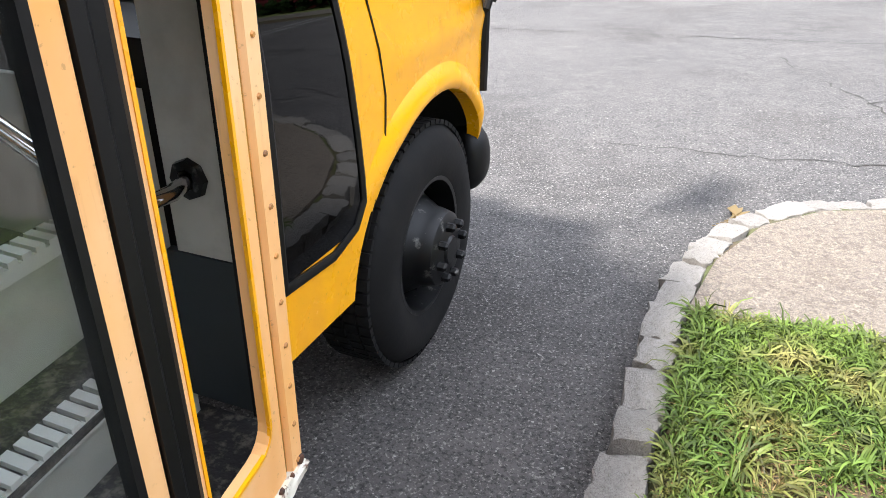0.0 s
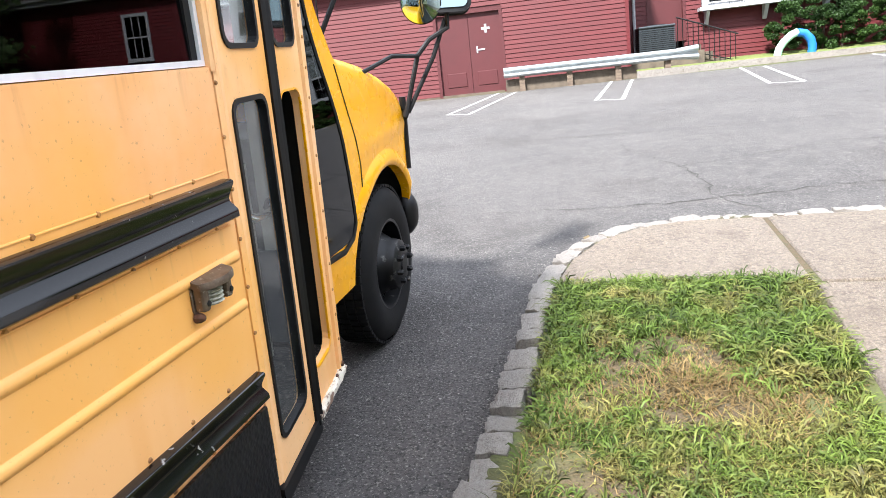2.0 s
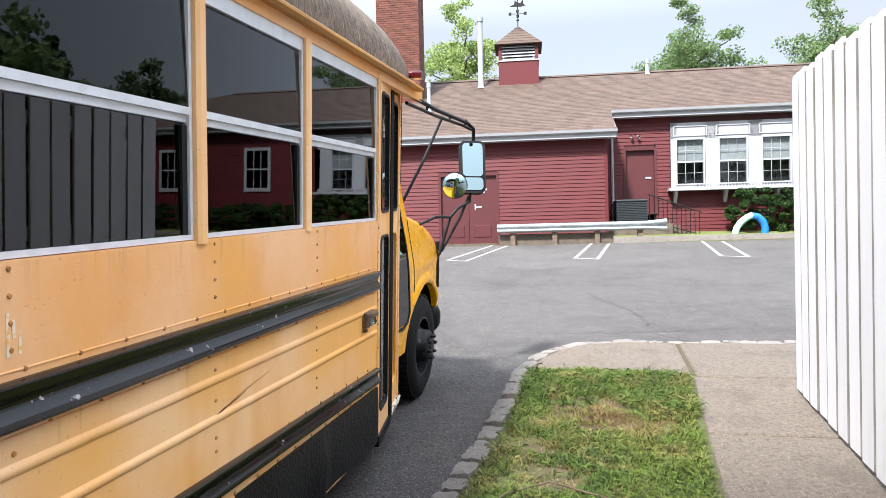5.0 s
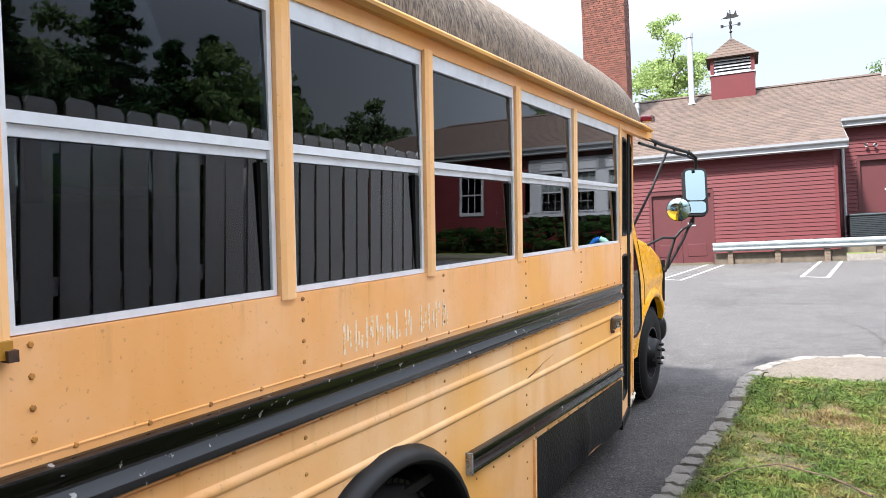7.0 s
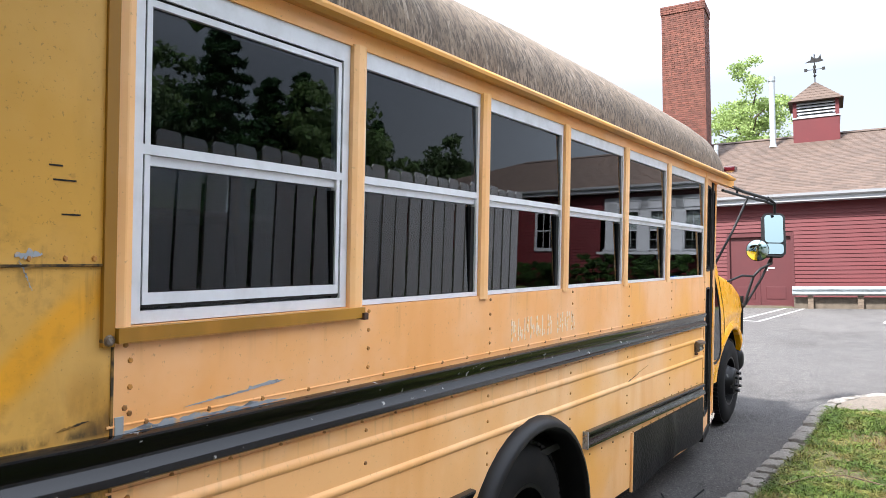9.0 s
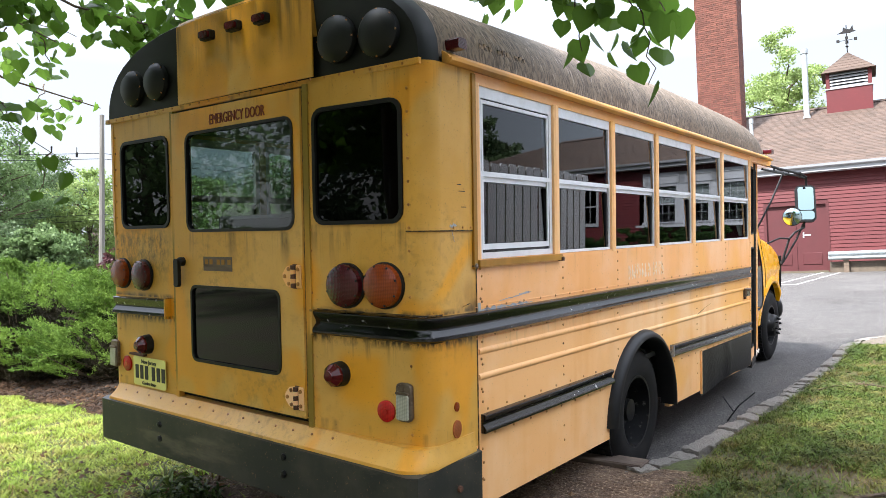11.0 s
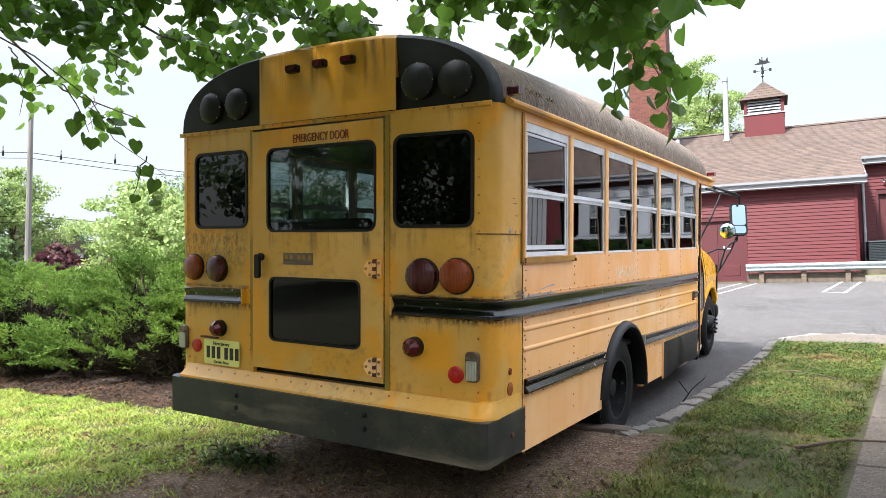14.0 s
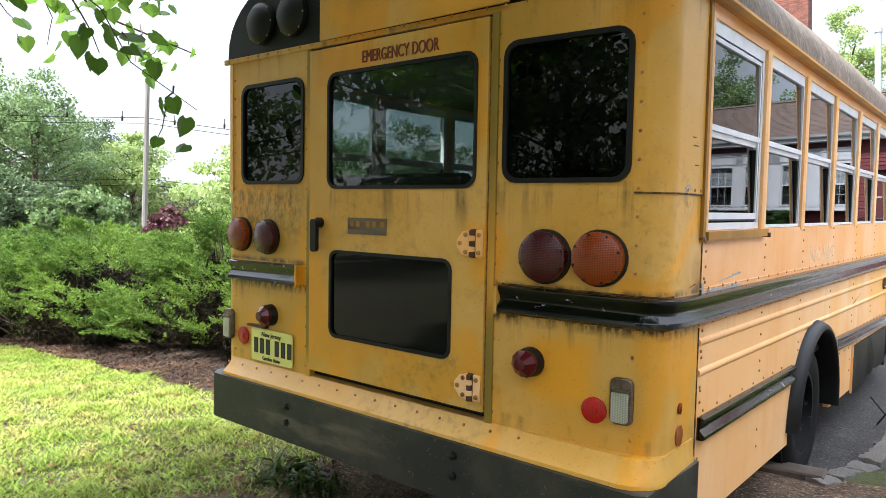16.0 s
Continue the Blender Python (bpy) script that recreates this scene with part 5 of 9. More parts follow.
for x in np.arange(LEFT + 0.08, -0.05, 0.11):
    RIVETS.append((x, REAR - 0.03, 0.602, (0, -1, 0.8)))

# number plate
plate = part("number_plate", prism(rrect(-1.945, -1.645, 0.635, 0.785, 0.012), "y", REAR - 0.012, REAR - 0.008), M["plate"], bus, "pale yellow number plate with black characters")
for k, x in enumerate((-1.92, -1.875, -1.83, -1.765, -1.72, -1.675)):
    part("character_bar", box(x - 0.002, x + 0.026, REAR - 0.0145, REAR - 0.012, 0.672, 0.742), M["ink"], plate)
letters("lettering", "New Jersey", 0.030, pose(-1.795, REAR - 0.014, 0.752, 90, 0, 0), M["ink"], plate, 0.001, "CENTER")
letters("lettering", "Garden State", 0.024, pose(-1.795, REAR - 0.014, 0.644, 90, 0, 0), M["ink"], plate, 0.001, "CENTER")
part("plate_bracket", box(-1.97, -1.83, REAR - 0.02, REAR, 0.79, 0.80), M["rust"], plate)

# ghost of removed lettering on the belt panel
q = random.Random(19)
for y0_, count, pitch in ((0.84, 7, 0.050), (1.23, 4, 0.046)):
    for k in range(count):
        y = y0_ + k * pitch
        for z, hgt, off, wd in ((1.115, 0.085, 0.0, 0.009), (1.115 + q.uniform(0, 0.05), q.uniform(0.02, 0.05), q.uniform(0.012, 0.018), 0.008), (1.115 + q.uniform(0, 0.03), q.uniform(0.03, 0.07), 0.027, 0.008)):
            if q.random() > 0.12:
                part("letter_bar", prism([(y + off, z), (y + off + wd, z + 0.002), (y + off + wd * q.uniform(0.6, 1.5), z + hgt), (y + off + q.uniform(-0.002, 0.004), z + hgt * 0.96)], "x", 0.002, 0.0033), M["bareletter"], bus, "pale ghost of removed lettering" if k == 0 and off == 0 else "")
for k in range(11):
    y = -0.62 + k * 0.034
    if k not in (3, 7):
        part("letter_bar", box(-0.03, -0.013, y, y + 0.02, 2.135, 2.158 + 0.004 * (k % 2)), M["wornletter"], bus)

# wheel arch flare of the rear axle
secs = []
for a in range(-4, 185, 9):
    c, s = math.cos(radians(a)), math.sin(radians(a))
    secs.append([(dx, 1.03 + c * r, 0.30 + s * r) for r, dx in ((0.45, -0.05), (0.45, 0.036), (0.454, 0.046), (0.464, 0.053), (0.476, 0.052), (0.488, 0.044), (0.498, 0.026), (0.506, 0.006), (0.506, -0.02))])
part("wheel_flare", loft(secs), M["rubber"], bus, "black rubber wheel arch flare", smooth=True)
bm = bmesh.new()
secs = []
for a in range(0, 181, 12):
    c, s = math.cos(radians(a)), math.sin(radians(a))
    secs.append([(dx, 1.03 + c * r, 0.30 + s * r) for r, dx in ((0.47, -0.02), (0.47, -0.65), (0.48, -0.65), (0.48, -0.02))])
part("wheel_well", loft(secs), M["inside"], bus)

# wheels
def tyre_profile(r, half):
    return [(-half, r * 0.58), (-half - 0.012, r * 0.68), (-half - 0.01, r * 0.85), (-half + 0.01, r * 0.95), (-half + 0.03, r * 0.99), (0, r), (half - 0.03, r * 0.99), (half - 0.01, r * 0.95), (half + 0.01, r * 0.85), (half + 0.012, r * 0.68), (half, r * 0.58), (half - 0.03, r * 0.56), (-half + 0.03, r * 0.56)]


def wheel(x, y, z, r, s, hub):
    prof = tyre_profile(r, 0.1)
    w = part("wheel", lathe(prof + [prof[0]], (x, y, z), (s, 0, 0), 56), M["tyre"], bus, "black tyre on a painted steel rim", smooth=True)
    # tread blocks
    verts, faces = [], []
    for k in range(64):
        for h in (-0.062, -0.02, 0.022, 0.064):
            a0 = (k + (0.3 if h > 0 else 0)) * math.tau / 64
            a1 = a0 + math.tau / 64 * 0.78
            n = len(verts)
            for rr in (r * 0.985, r + 0.008):
                for a in (a0, a1):
                    for hh in (h - 0.018, h + 0.018):
                        verts.append((x + hh, y + rr * math.cos(a), z + rr * math.sin(a)))
            faces += [(n + 4, n + 5, n + 7, n + 6), (n, n + 4, n + 6, n + 2), (n + 1, n + 3, n + 7, n + 5), (n, n + 1, n + 5, n + 4), (n + 2, n + 6, n + 7, n + 3)]
    raw("tread", verts, faces, M["tyre"], w)
    if hub == "out":
        rim = [(0.075, 0.222), (0.10, 0.215), (0.098, 0.20), (0.03, 0.195), (0.0, 0.19), (0.01, 0.175), (0.055, 0.145), (0.095, 0.122), (0.115, 0.12), (0.145, 0.112), (0.157, 0.095), (0.16, 0.045), (0.168, 0.04), (0.17, 0)]
    else:
        rim = [(0.075, 0.222), (0.10, 0.215), (0.098, 0.20), (0.03, 0.195), (-0.03, 0.185), (-0.05, 0.15), (-0.06, 0.10), (-0.03, 0.085), (0.0, 0.07), (0.06, 0.065), (0.065, 0)]
    rm = part("rim", lathe(rim, (x, y, z), (s, 0, 0), 36), M["steel"], w, "black painted steel rim", smooth=True)
    for k in range(8):
        a = k * math.tau / 8 + 0.2
        if hub == "out":
            p = (x + s * 0.155, y + 0.082 * math.cos(a), z + 0.082 * math.sin(a))
            part("lug_nut", lathe([(0, 0.015), (0.022, 0.014), (0.028, 0.008), (0.028, 0)], p, (s, 0, 0), 6), M["steel"], w)
        if k % 2 == 0:
            rr, h = (0.158, 0.042) if hub == "out" else (0.13, -0.052)
            p = (x + s * (h + 0.006), y + rr * math.cos(a), z + rr * math.sin(a))
            tilt = Vector((s, 0.55 * math.cos(a) if hub == "out" else 0, 0.55 * math.sin(a) if hub == "out" else 0))
            part("hand_hole", lathe([(0, 0.03), (0.003, 0.03), (0.003, 0)], p, tilt, 14), M["rubber"], w)
    return w


wheel(-0.245, 5.12, 0.335, 0.366, 1, "out")
wheel(LEFT + 0.245, 5.12, 0.335, 0.366, -1, "out")
wheel(-0.13, 1.03, 0.315, 0.372, 1, "in")
wheel(-0.37, 1.03, 0.315, 0.372, 1, "in")
wheel(LEFT + 0.13, 1.03, 0.315, 0.372, -1, "in")
part("axle", lathe([(0, 0.06), (1.9, 0.06)], (-0.14, 1.03, 0.34), (-1, 0, 0), 12), M["steel"], bus)
part("axle", lathe([(0, 0.05), (1.7, 0.05)], (-0.24, 5.03, 0.34), (-1, 0, 0), 12), M["steel"], bus)
part("frame_rail", box(-0.85, -0.75, -0.9, 5.5, 0.42, 0.56), M["steel"], bus)
part("frame_rail", box(-1.45, -1.35, -0.9, 5.5, 0.42, 0.56), M["steel"], bus)
part("exhaust_pipe", tube([(-0.72, -0.98, 0.33), (-0.70, -0.4, 0.36), (-0.7, 0.6, 0.42)], 0.03, 10), M["rust"], bus)

# inside: floor, ceiling lining, seats, stairwell
part("bus_floor", box(LEFT + 0.035, -0.62, REAR + 0.04, 4.2, 0.60, 0.63), M["inside"], bus)
part("bus_floor", box(-0.615, -0.035, REAR + 0.04, 3.58, 0.60, 0.63), M["inside"], bus)
part("lining", loft([[(x, y, z - 0.04) for x, _, z in arch_loop(y, 0.36, 2.05, 0.03)] for y in (REAR + 0.05, 3.6)]), M["panel"], bus)
for k, y in enumerate((-0.35, 0.45, 1.25, 2.05, 2.85)):
    for x0_ in (-1.0, LEFT + 0.08):
        s = part("seat", box(x0_, x0_ + 0.9, y, y + 0.4, 0.93, 1.06), M["seat"], bus, "grey vinyl bench seat", bevel=0.02)
        part("backrest", prism([(y - 0.02, 1.0), (y + 0.08, 1.0), (y + 0.02, 1.52), (y - 0.06, 1.52)], "x", x0_, x0_ + 0.9), M["seat"], s, bevel=0.02)
        part("seat_leg", box(x0_ + 0.4, x0_ + 0.45, y + 0.1, y + 0.3, 0.63, 0.93), M["steel"], s)
part("step_riser", box(-0.56, -0.53, 3.605, 4.28, 0.386, 0.629), M["stepwall"], bus)
part("step_wall", box(-0.62, -0.04, 3.585, 3.605, 0.19, 0.70), M["stepwall"], bus)
part("step_tread", box(-0.62, -0.03, 3.605, 4.28, 0.19, 0.215), M["tread"], bus, "gritty black step tread")
part("step_tread", box(-0.562, -0.33, 3.605, 4.28, 0.365, 0.385), M["tread"], bus)
part("step_tread", box(-0.617, -0.53, 3.605, 4.28, 0.60, 0.632), M["tread"], bus)
part("step_riser", box(-0.375, -0.36, 3.605, 4.28, 0.215, 0.365), M["stepwall"], bus)
for x, z in ((-0.345, 0.386), (-0.53, 0.632)):
    bm = bmesh.new()
    for k in range(22):
        box(x - 0.06, x + 0.012, 3.61 + k * 0.03, 3.61 + k * 0.03 + 0.02, z, z + 0.012, bm)
    box(x, x + 0.012, 3.61, 4.27, z - 0.03, z, bm)
    part("step_nosing", bm, M["stepedge"], bus, "pale ribbed aluminium step nosing")
part("dash_panel", box(-0.25, -0.115, 4.245, 4.262, 0.64, 1.9), M["stepwall"], bus, "grey-beige panel beside the entry")
part("dash_panel", box(-0.28, -0.12, 4.245, 4.262, 0.28, 0.636), M["darkmetal"], bus)
part("front_wall", box(-1.15, -0.285, 4.245, 4.262, 0.19, 0.95), M["stepwall"], bus)
part("dash_side", box(-0.112, -0.03, 4.235, 4.262, 0.28, 2.0), M["rubber"], bus)
part("grab_rail", tube([(-0.19, 4.24, 0.80), (-0.195, 4.20, 0.79), (-0.22, 4.15, 0.785), (-0.28, 4.11, 0.82), (-0.40, 4.05, 0.95), (-0.55, 3.98, 1.15)], 0.016, 12), M["chrome"], bus, "bent chrome grab rail", smooth=True)
part("rail_flange", lathe([(0, 0.04), (0.012, 0.038), (0.014, 0.02)], (-0.19, 4.245, 0.80), (0, -1, 0), 8), M["steel"], bus)
part("cab_seat", box(LEFT + 0.3, LEFT + 0.85, 3.7, 4.2, 0.9, 1.7), M["seat"], bus, bevel=0.04)

# entry door: two folding leaves
part("door_post", prism([(-0.03, 3.582), (0.004, 3.582), (0.008, 3.60), (0.004, 3.622), (-0.03, 3.622)], "z", 0.22, 2.02), M["paint_low"], bus)
def leaf(y0, y1, low, up, x, clear):
    bm = cell(y0, y1, 0.20, 1.27, low, "x", x - 0.028, x)
    cell(y0, y1, 1.27, 1.99, up, "x", x - 0.028, x, bm)
    lf = part("door_leaf", bm, M["paint_low"], bus, "narrow yellow folding door leaf")
    for k, (u0, u1, v0, v1, r) in enumerate((low, up)):
        inset = 0.003 if clear and k == 0 else 0.009
        part("gasket", ring(rrect(u0 - 0.004, u1 + 0.004, v0 - 0.004, v1 + 0.004, r), rrect(u0 + inset, u1 - inset, v0 + inset, v1 - inset, r - 0.012), "x", x - (0.006 if clear and k == 0 else 0.02), x + (0.002 if clear and k == 0 else 0.005)), M["paint_cab"] if (clear and k == 0) else M["rubber"], lf)
        if not (clear and k == 0):
            g = part("pane", prism(rrect(u0 + 0.008, u1 - 0.008, v0 + 0.008, v1 - 0.008, r - 0.01), "x", x - 0.012, x - 0.008), M["glass_dusty"], lf)
            g.visible_shadow = False
    return lf


leaf(3.625, 3.896, (3.650, 3.855, 0.307, 1.213, 0.04), (3.655, 3.858, 1.335, 1.94, 0.04), 0.0, False)
part("door_seal", prism([(-0.02, 3.899), (0.006, 3.90), (0.014, 3.914), (0.004, 3.926), (0.014, 3.938), (0.006, 3.952), (-0.02, 3.953)], "z", 0.178, 1.99), M["rubber"], bus, "black rubber seal between the door leaves")
leaf(3.956, 4.182, (3.974, 4.150, 0.325, 1.208, 0.05), (3.974, 4.152, 1.335, 1.94, 0.04), -0.006, True)
part("front_post", prism([(-0.05, 4.195), (-0.012, 4.195), (0.0, 4.2), (0.0, 4.235), (-0.05, 4.25)], "z", 0.185, 2.03), M["paint_low"], bus, "riveted tan post ahead of the door")
part("post_return", box(-0.05, -0.013, 4.190, 4.1945, 0.2, 2.02), M["paint_trim"], bus, "ochre inner edge of the post")
for z in np.arange(0.22, 2.0, 0.095):
    RIVETS.append((0.0, 4.218, z, (1, 0, 0)))
secs = []
for k in range(15):
    y = 3.93 + 0.022 * k
    e = 0.0025 * math.sin(7.3 * k) + 0.002 * math.sin(3.1 * k + 1)
    secs.append([(-0.022, y, 0.176 + e), (0.004 + e, y, 0.172 - e), (0.012 - e, y, 0.178), (0.013 + e, y, 0.196 + e), (0.006, y, 0.206 - e), (-0.022, y, 0.206)])
part("door_sill", loft(secs), M["sill"], bus, "chipped cream-painted door sill edge, rusting", smooth=False)
for y, z, r in ((4.226, 0.212, 0.012), (4.15, 0.208, 0.008), (4.19, 0.206, 0.006)):
    part("rust_scale", lathe([(0, r), (0.006, r * 0.8), (0.009, 0)], (0.0, y, z), (1, 0, 0), 7), M["rust"], bus)
part("sill_rubber", box(-0.06, 0.010, 3.6, 3.93, 0.145, 0.198), M["rubber"], bus)

# hand lamp on the side
sl = part("side_lamp", prism(rrect(3.360, 3.490, 0.797, 0.868, 0.01), "x", 0.0, 0.006), M["lampmetal"], bus, "small corroded side lamp in a metal guard", bevel=0.002)
for y0, y1 in ((3.364, 3.394), (3.456, 3.486)):
    part("lamp_end", prism([(0.006, y0), (0.026, y0 + 0.002), (0.032, (y0 + y1) / 2), (0.026, y1 - 0.002), (0.006, y1)], "z", 0.802, 0.864), M["lampmetal"], sl, bevel=0.003)
    part("screw_hole", lathe([(0, 0.007), (0.0025, 0.006), (0.003, 0)], (0.031, (y0 + y1) / 2, 0.818), (1, 0, 0), 10), M["rubber"], sl)
secs = []
for k in range(13):
    a = math.pi * k / 12
    y, o = 3.425 - 0.064 * math.cos(a), 0.020 + 0.030 * math.sin(a)
    secs.append([(0.004, y, 0.872), (o, y, 0.866), (o + 0.003, y, 0.860), (o + 0.002, y, 0.850), (o - 0.004, y, 0.852), (0.004, y, 0.858)])
part("lamp_guard", loft(secs), M["lampmetal"], sl, "arched metal guard over the lens", smooth=True)
bm = bmesh.new()
for k in range(6):
    z = 0.803 + 0.009 * k
    loft([[(0.006, 3.425 + 0.030 * c, z), (0.010 + 0.022 * (1 - abs(c) ** 2.5), 3.425 + 0.030 * c, z + 0.001), (0.012 + 0.024 * (1 - abs(c) ** 2.5), 3.425 + 0.030 * c, z + 0.0045), (0.010 + 0.022 * (1 - abs(c) ** 2.5), 3.425 + 0.030 * c, z + 0.008), (0.006, 3.425 + 0.030 * c, z + 0.0088)] for c in (-1, -0.7, -0.35, 0, 0.35, 0.7, 1)], bm)
part("lens", bm, M["whitelens"], sl, "cloudy ribbed lens")
part("rust_lump", lathe([(0, 0.012), (0.012, 0.011), (0.02, 0.006), (0.022, 0)], (0.004, 3.366, 0.790), (1, 0, 0), 9), M["rust"], sl)

# cab: van front
CABX = -0.075
BROW = [(4.345, 2.07), (4.369, 2.07), (4.507, 1.745), (4.666, 1.427), (4.745, 1.30), (4.80, 1.292), (4.90, 1.278), (5.10, 1.245), (5.28, 1.195), (5.43, 1.135), (5.51, 1.07), (5.56, 0.99), (5.585, 0.93)]


def brow_z(y):
    for (y0, z0), (y1, z1) in zip(BROW, BROW[1:]):
        if y <= y1:
            return z0 + (z1 - z0) * max(0, y - y0) / (y1 - y0)
    return BROW[-1][1]


def flank(y, z):
    """How far out the cab side stands: it tucks in to the hood and the sill and rounds off at the nose."""
    d = max(0.0, y - 5.465)
    nose = 0.125 - math.sqrt(max(0, 0.125 ** 2 - d * d))
    crease = 0.008 * math.exp(-((z - 0.93 - 0.04 * (y - 5.1)) / 0.03) ** 2) * step(y, 4.78, 4.95)
    return -0.138 - 0.05 * step(z, 0.93, 1.46) - 0.02 * step(0.664 - z, 0, 0.32) - nose + crease


def arch_z(y):
    rear = y < 5.15
    k = (5.15 - y) / 0.47 if rear else (y - 5.15) / 0.395
    return 0.40 + 0.40 * math.sqrt(max(0, 1 - k * k))


def low_z(y):
    if y < 4.68:
        return 0.388
    return max(arch_z(y), 0.52 if y > 5.2 else 0.388)


def mirrored(bm):
    bmesh.ops.transform(bm, matrix=Matrix.Translation((2 * MIDX, 0, 0)) @ Matrix.Scale(-1, 4, (1, 0, 0)), verts=list(bm.verts))
    bmesh.ops.reverse_faces(bm, faces=list(bm.faces))
    return bm


def cab_flank():
    """Cab side sheet with door skin, fender and shoulder, thick 3 cm."""
    secs = []
    ys = list(np.linspace(4.345, 4.66, 8)) + [4.675, 4.682, 4.69, 4.70, 4.715, 4.735, 4.76] + list(np.linspace(4.79, 5.44, 24)) + [5.465, 5.49, 5.505, 5.52, 5.53, 5.54, 5.55, 5.56, 5.57, 5.58]
    for y in ys:
        top = brow_z(y)
        cowl = step(y, 4.70, 4.80)
        low, up = low_z(y), top - 0.07 * cowl
        pts = [(flank(y, low + (up - low) * k / 15), low + (up - low) * k / 15) for k in range(16)]
        x, z = pts[-1]
        pts += [(x - 0.075 * cowl * (1 - math.cos(radians(a))) - 0.002 * cowl, z + 0.07 * cowl * math.sin(radians(a))) for a in (22, 45, 68, 90)]
        secs.append([(px, y, pz) for px, pz in pts] + [(px - 0.03, y, pz - 0.012 * (k > 15)) for k, (px, pz) in list(enumerate(pts))[::-1]])
    return loft(secs)


part("cab_side", cab_flank(), M["paint_cab"], bus, "glossy bright yellow cab side and fender", smooth=True)
part("cab_side", mirrored(cab_flank()), M["paint_cab"], bus, smooth=True)
secs = []
for y in list(np.linspace(4.80, 5.44, 12)) + [5.49, 5.52, 5.55, 5.575, 5.585]:
    z = brow_z(y)
    edge = flank(y, z - 0.07) - 0.07
    half = edge - MIDX
    pts = [(MIDX + half * c, y, z - 0.004 + 0.05 * (1 - c * c)) for c in (1, 0.9, 0.75, 0.5, 0.25, 0, -0.25, -0.5, -0.75, -0.9, -1)]
    secs.append(pts + [(x, y, z_ - 0.03) for x, _, z_ in pts[::-1]])
part("hood", loft(secs), M["paint_cab"], bus, "glossy yellow hood", smooth=True)
part("nose_panel", box(LEFT + 0.28, -0.28, 5.56, 5.60, 0.5, 0.96), M["paint_cab"], bus, bevel=0.03)
part("windscreen", loft([[(x, 4.60, 1.34), (x, 4.27, 2.03), (x, 4.255, 2.03), (x, 4.585, 1.34)] for x in (CABX - 0.08, LEFT - CABX + 0.08)]), M["glass_clear"], bus).visible_shadow = False
# seam between cab door and fender
bm = tube([(flank(y, z) + 0.0015, y, z) for y, z in ((4.735, 1.262), (4.748, 1.17), (4.765, 1.07), (4.800, 0.965), (4.825, 0.86), (4.822, 0.80), (4.818, 0.757), (4.845, 0.738), (4.872, 0.728))], 0.0028, 5)
tube([(flank(y, z) + 0.0015, y, z) for y, z in ((4.818, 0.757), (4.79, 0.68), (4.76, 0.62), (4.72, 0.53))], 0.0016, 5, bm)
part("body_seam", bm, M["rubber"], bus)
secs = []
for a in range(150, 13, -4):
    c, s = math.cos(radians(a)), math.sin(radians(a))
    k = min(1, max(0.05, (150 - a) / 26), max(0.05, (a - 8) / 30))
    ring_ = []
    for f, dx in ((0.985, -0.035), (0.985, 0.010 * k), (1.01, 0.019 * k), (1.05, 0.022 * k), (1.10, 0.016 * k), (1.15, 0.005 * k), (1.18, -0.003), (1.12, -0.03)):
        y, z = 5.15 + c * f * (0.47 if c < 0 else 0.395), 0.40 + s * f * 0.40
        ring_.append((flank(y, z) + dx, y, z))
    secs.append(ring_)
part("fender_lip", loft(secs), M["paint_cab"], bus, "rounded yellow fender lip", smooth=True)
secs = []
for a in range(-4, 185, 12):
    c, s = math.cos(radians(a)), math.sin(radians(a))
    secs.append([(dx, 5.13 + c * r, 0.39 + s * r) for r, dx in ((0.445, -0.19), (0.445, -0.7), (0.455, -0.7), (0.455, -0.19))])
part("wheel_well", loft(secs), M["inside"], bus)
# near-black box added where the unlit cab would show dark
part("engine_cover", box(-1.3, -0.27, 4.28, 4.6, 0.3, 1.05), M["inside"], bus)
part("engine_bay", box(LEFT + 0.5, -0.5, 4.3, 5.5, 0.35, 1.0), M["inside"], bus)
part("cab_floor", box(LEFT + 0.12, -0.12, 4.27, 4.56, 0.44, 0.5), M["inside"], bus)
secs = []
for t in (0, 0.002, 0.006, 0.012, 0.02, 0.03, 0.045, 0.07, 0.12, 0.2, 0.35, 0.5, 0.65, 0.8, 0.88, 0.93, 0.955, 0.97, 0.98, 0.988, 0.994, 0.998, 1):
    x = -0.118 + (LEFT + 0.236) * t
    e = min(t, 1 - t)
    g = 0.12 + 0.88 * math.sqrt(1 - (1 - min(1, e / 0.045)) ** 2)
    yc = 5.545 + 0.13 * step(e, 0, 0.16)
    secs.append([(x, yc + 0.085 * g * math.copysign(abs(math.cos(radians(a))) ** 0.7, math.cos(radians(a))), 0.472 + 0.122 * g * math.copysign(abs(math.sin(radians(a))) ** 0.7, math.sin(radians(a)))) for a in range(0, 360, 24)])
part("front_bumper", loft(secs), M["rubber"], bus, "black plastic front bumper", smooth=True)
# quarter window
q = [(4.372, 0.565), (4.57, 0.552), (4.672, 0.582), (4.712, 0.640), (4.708, 0.70), (4.695, 0.80), (4.634, 1.141), (4.559, 1.459), (4.483, 1.756), (4.372, 1.788)]
qi = [(4.388, 0.588), (4.566, 0.576), (4.656, 0.602), (4.690, 0.652), (4.687, 0.70), (4.674, 0.80), (4.613, 1.138), (4.538, 1.452), (4.465, 1.735), (4.388, 1.765)]


def fine(pts):
    return [(a[0] + (b[0] - a[0]) * k / 6, a[1] + (b[1] - a[1]) * k / 6) for a, b in zip(pts, pts[1:] + pts[:1]) for k in range(6)]


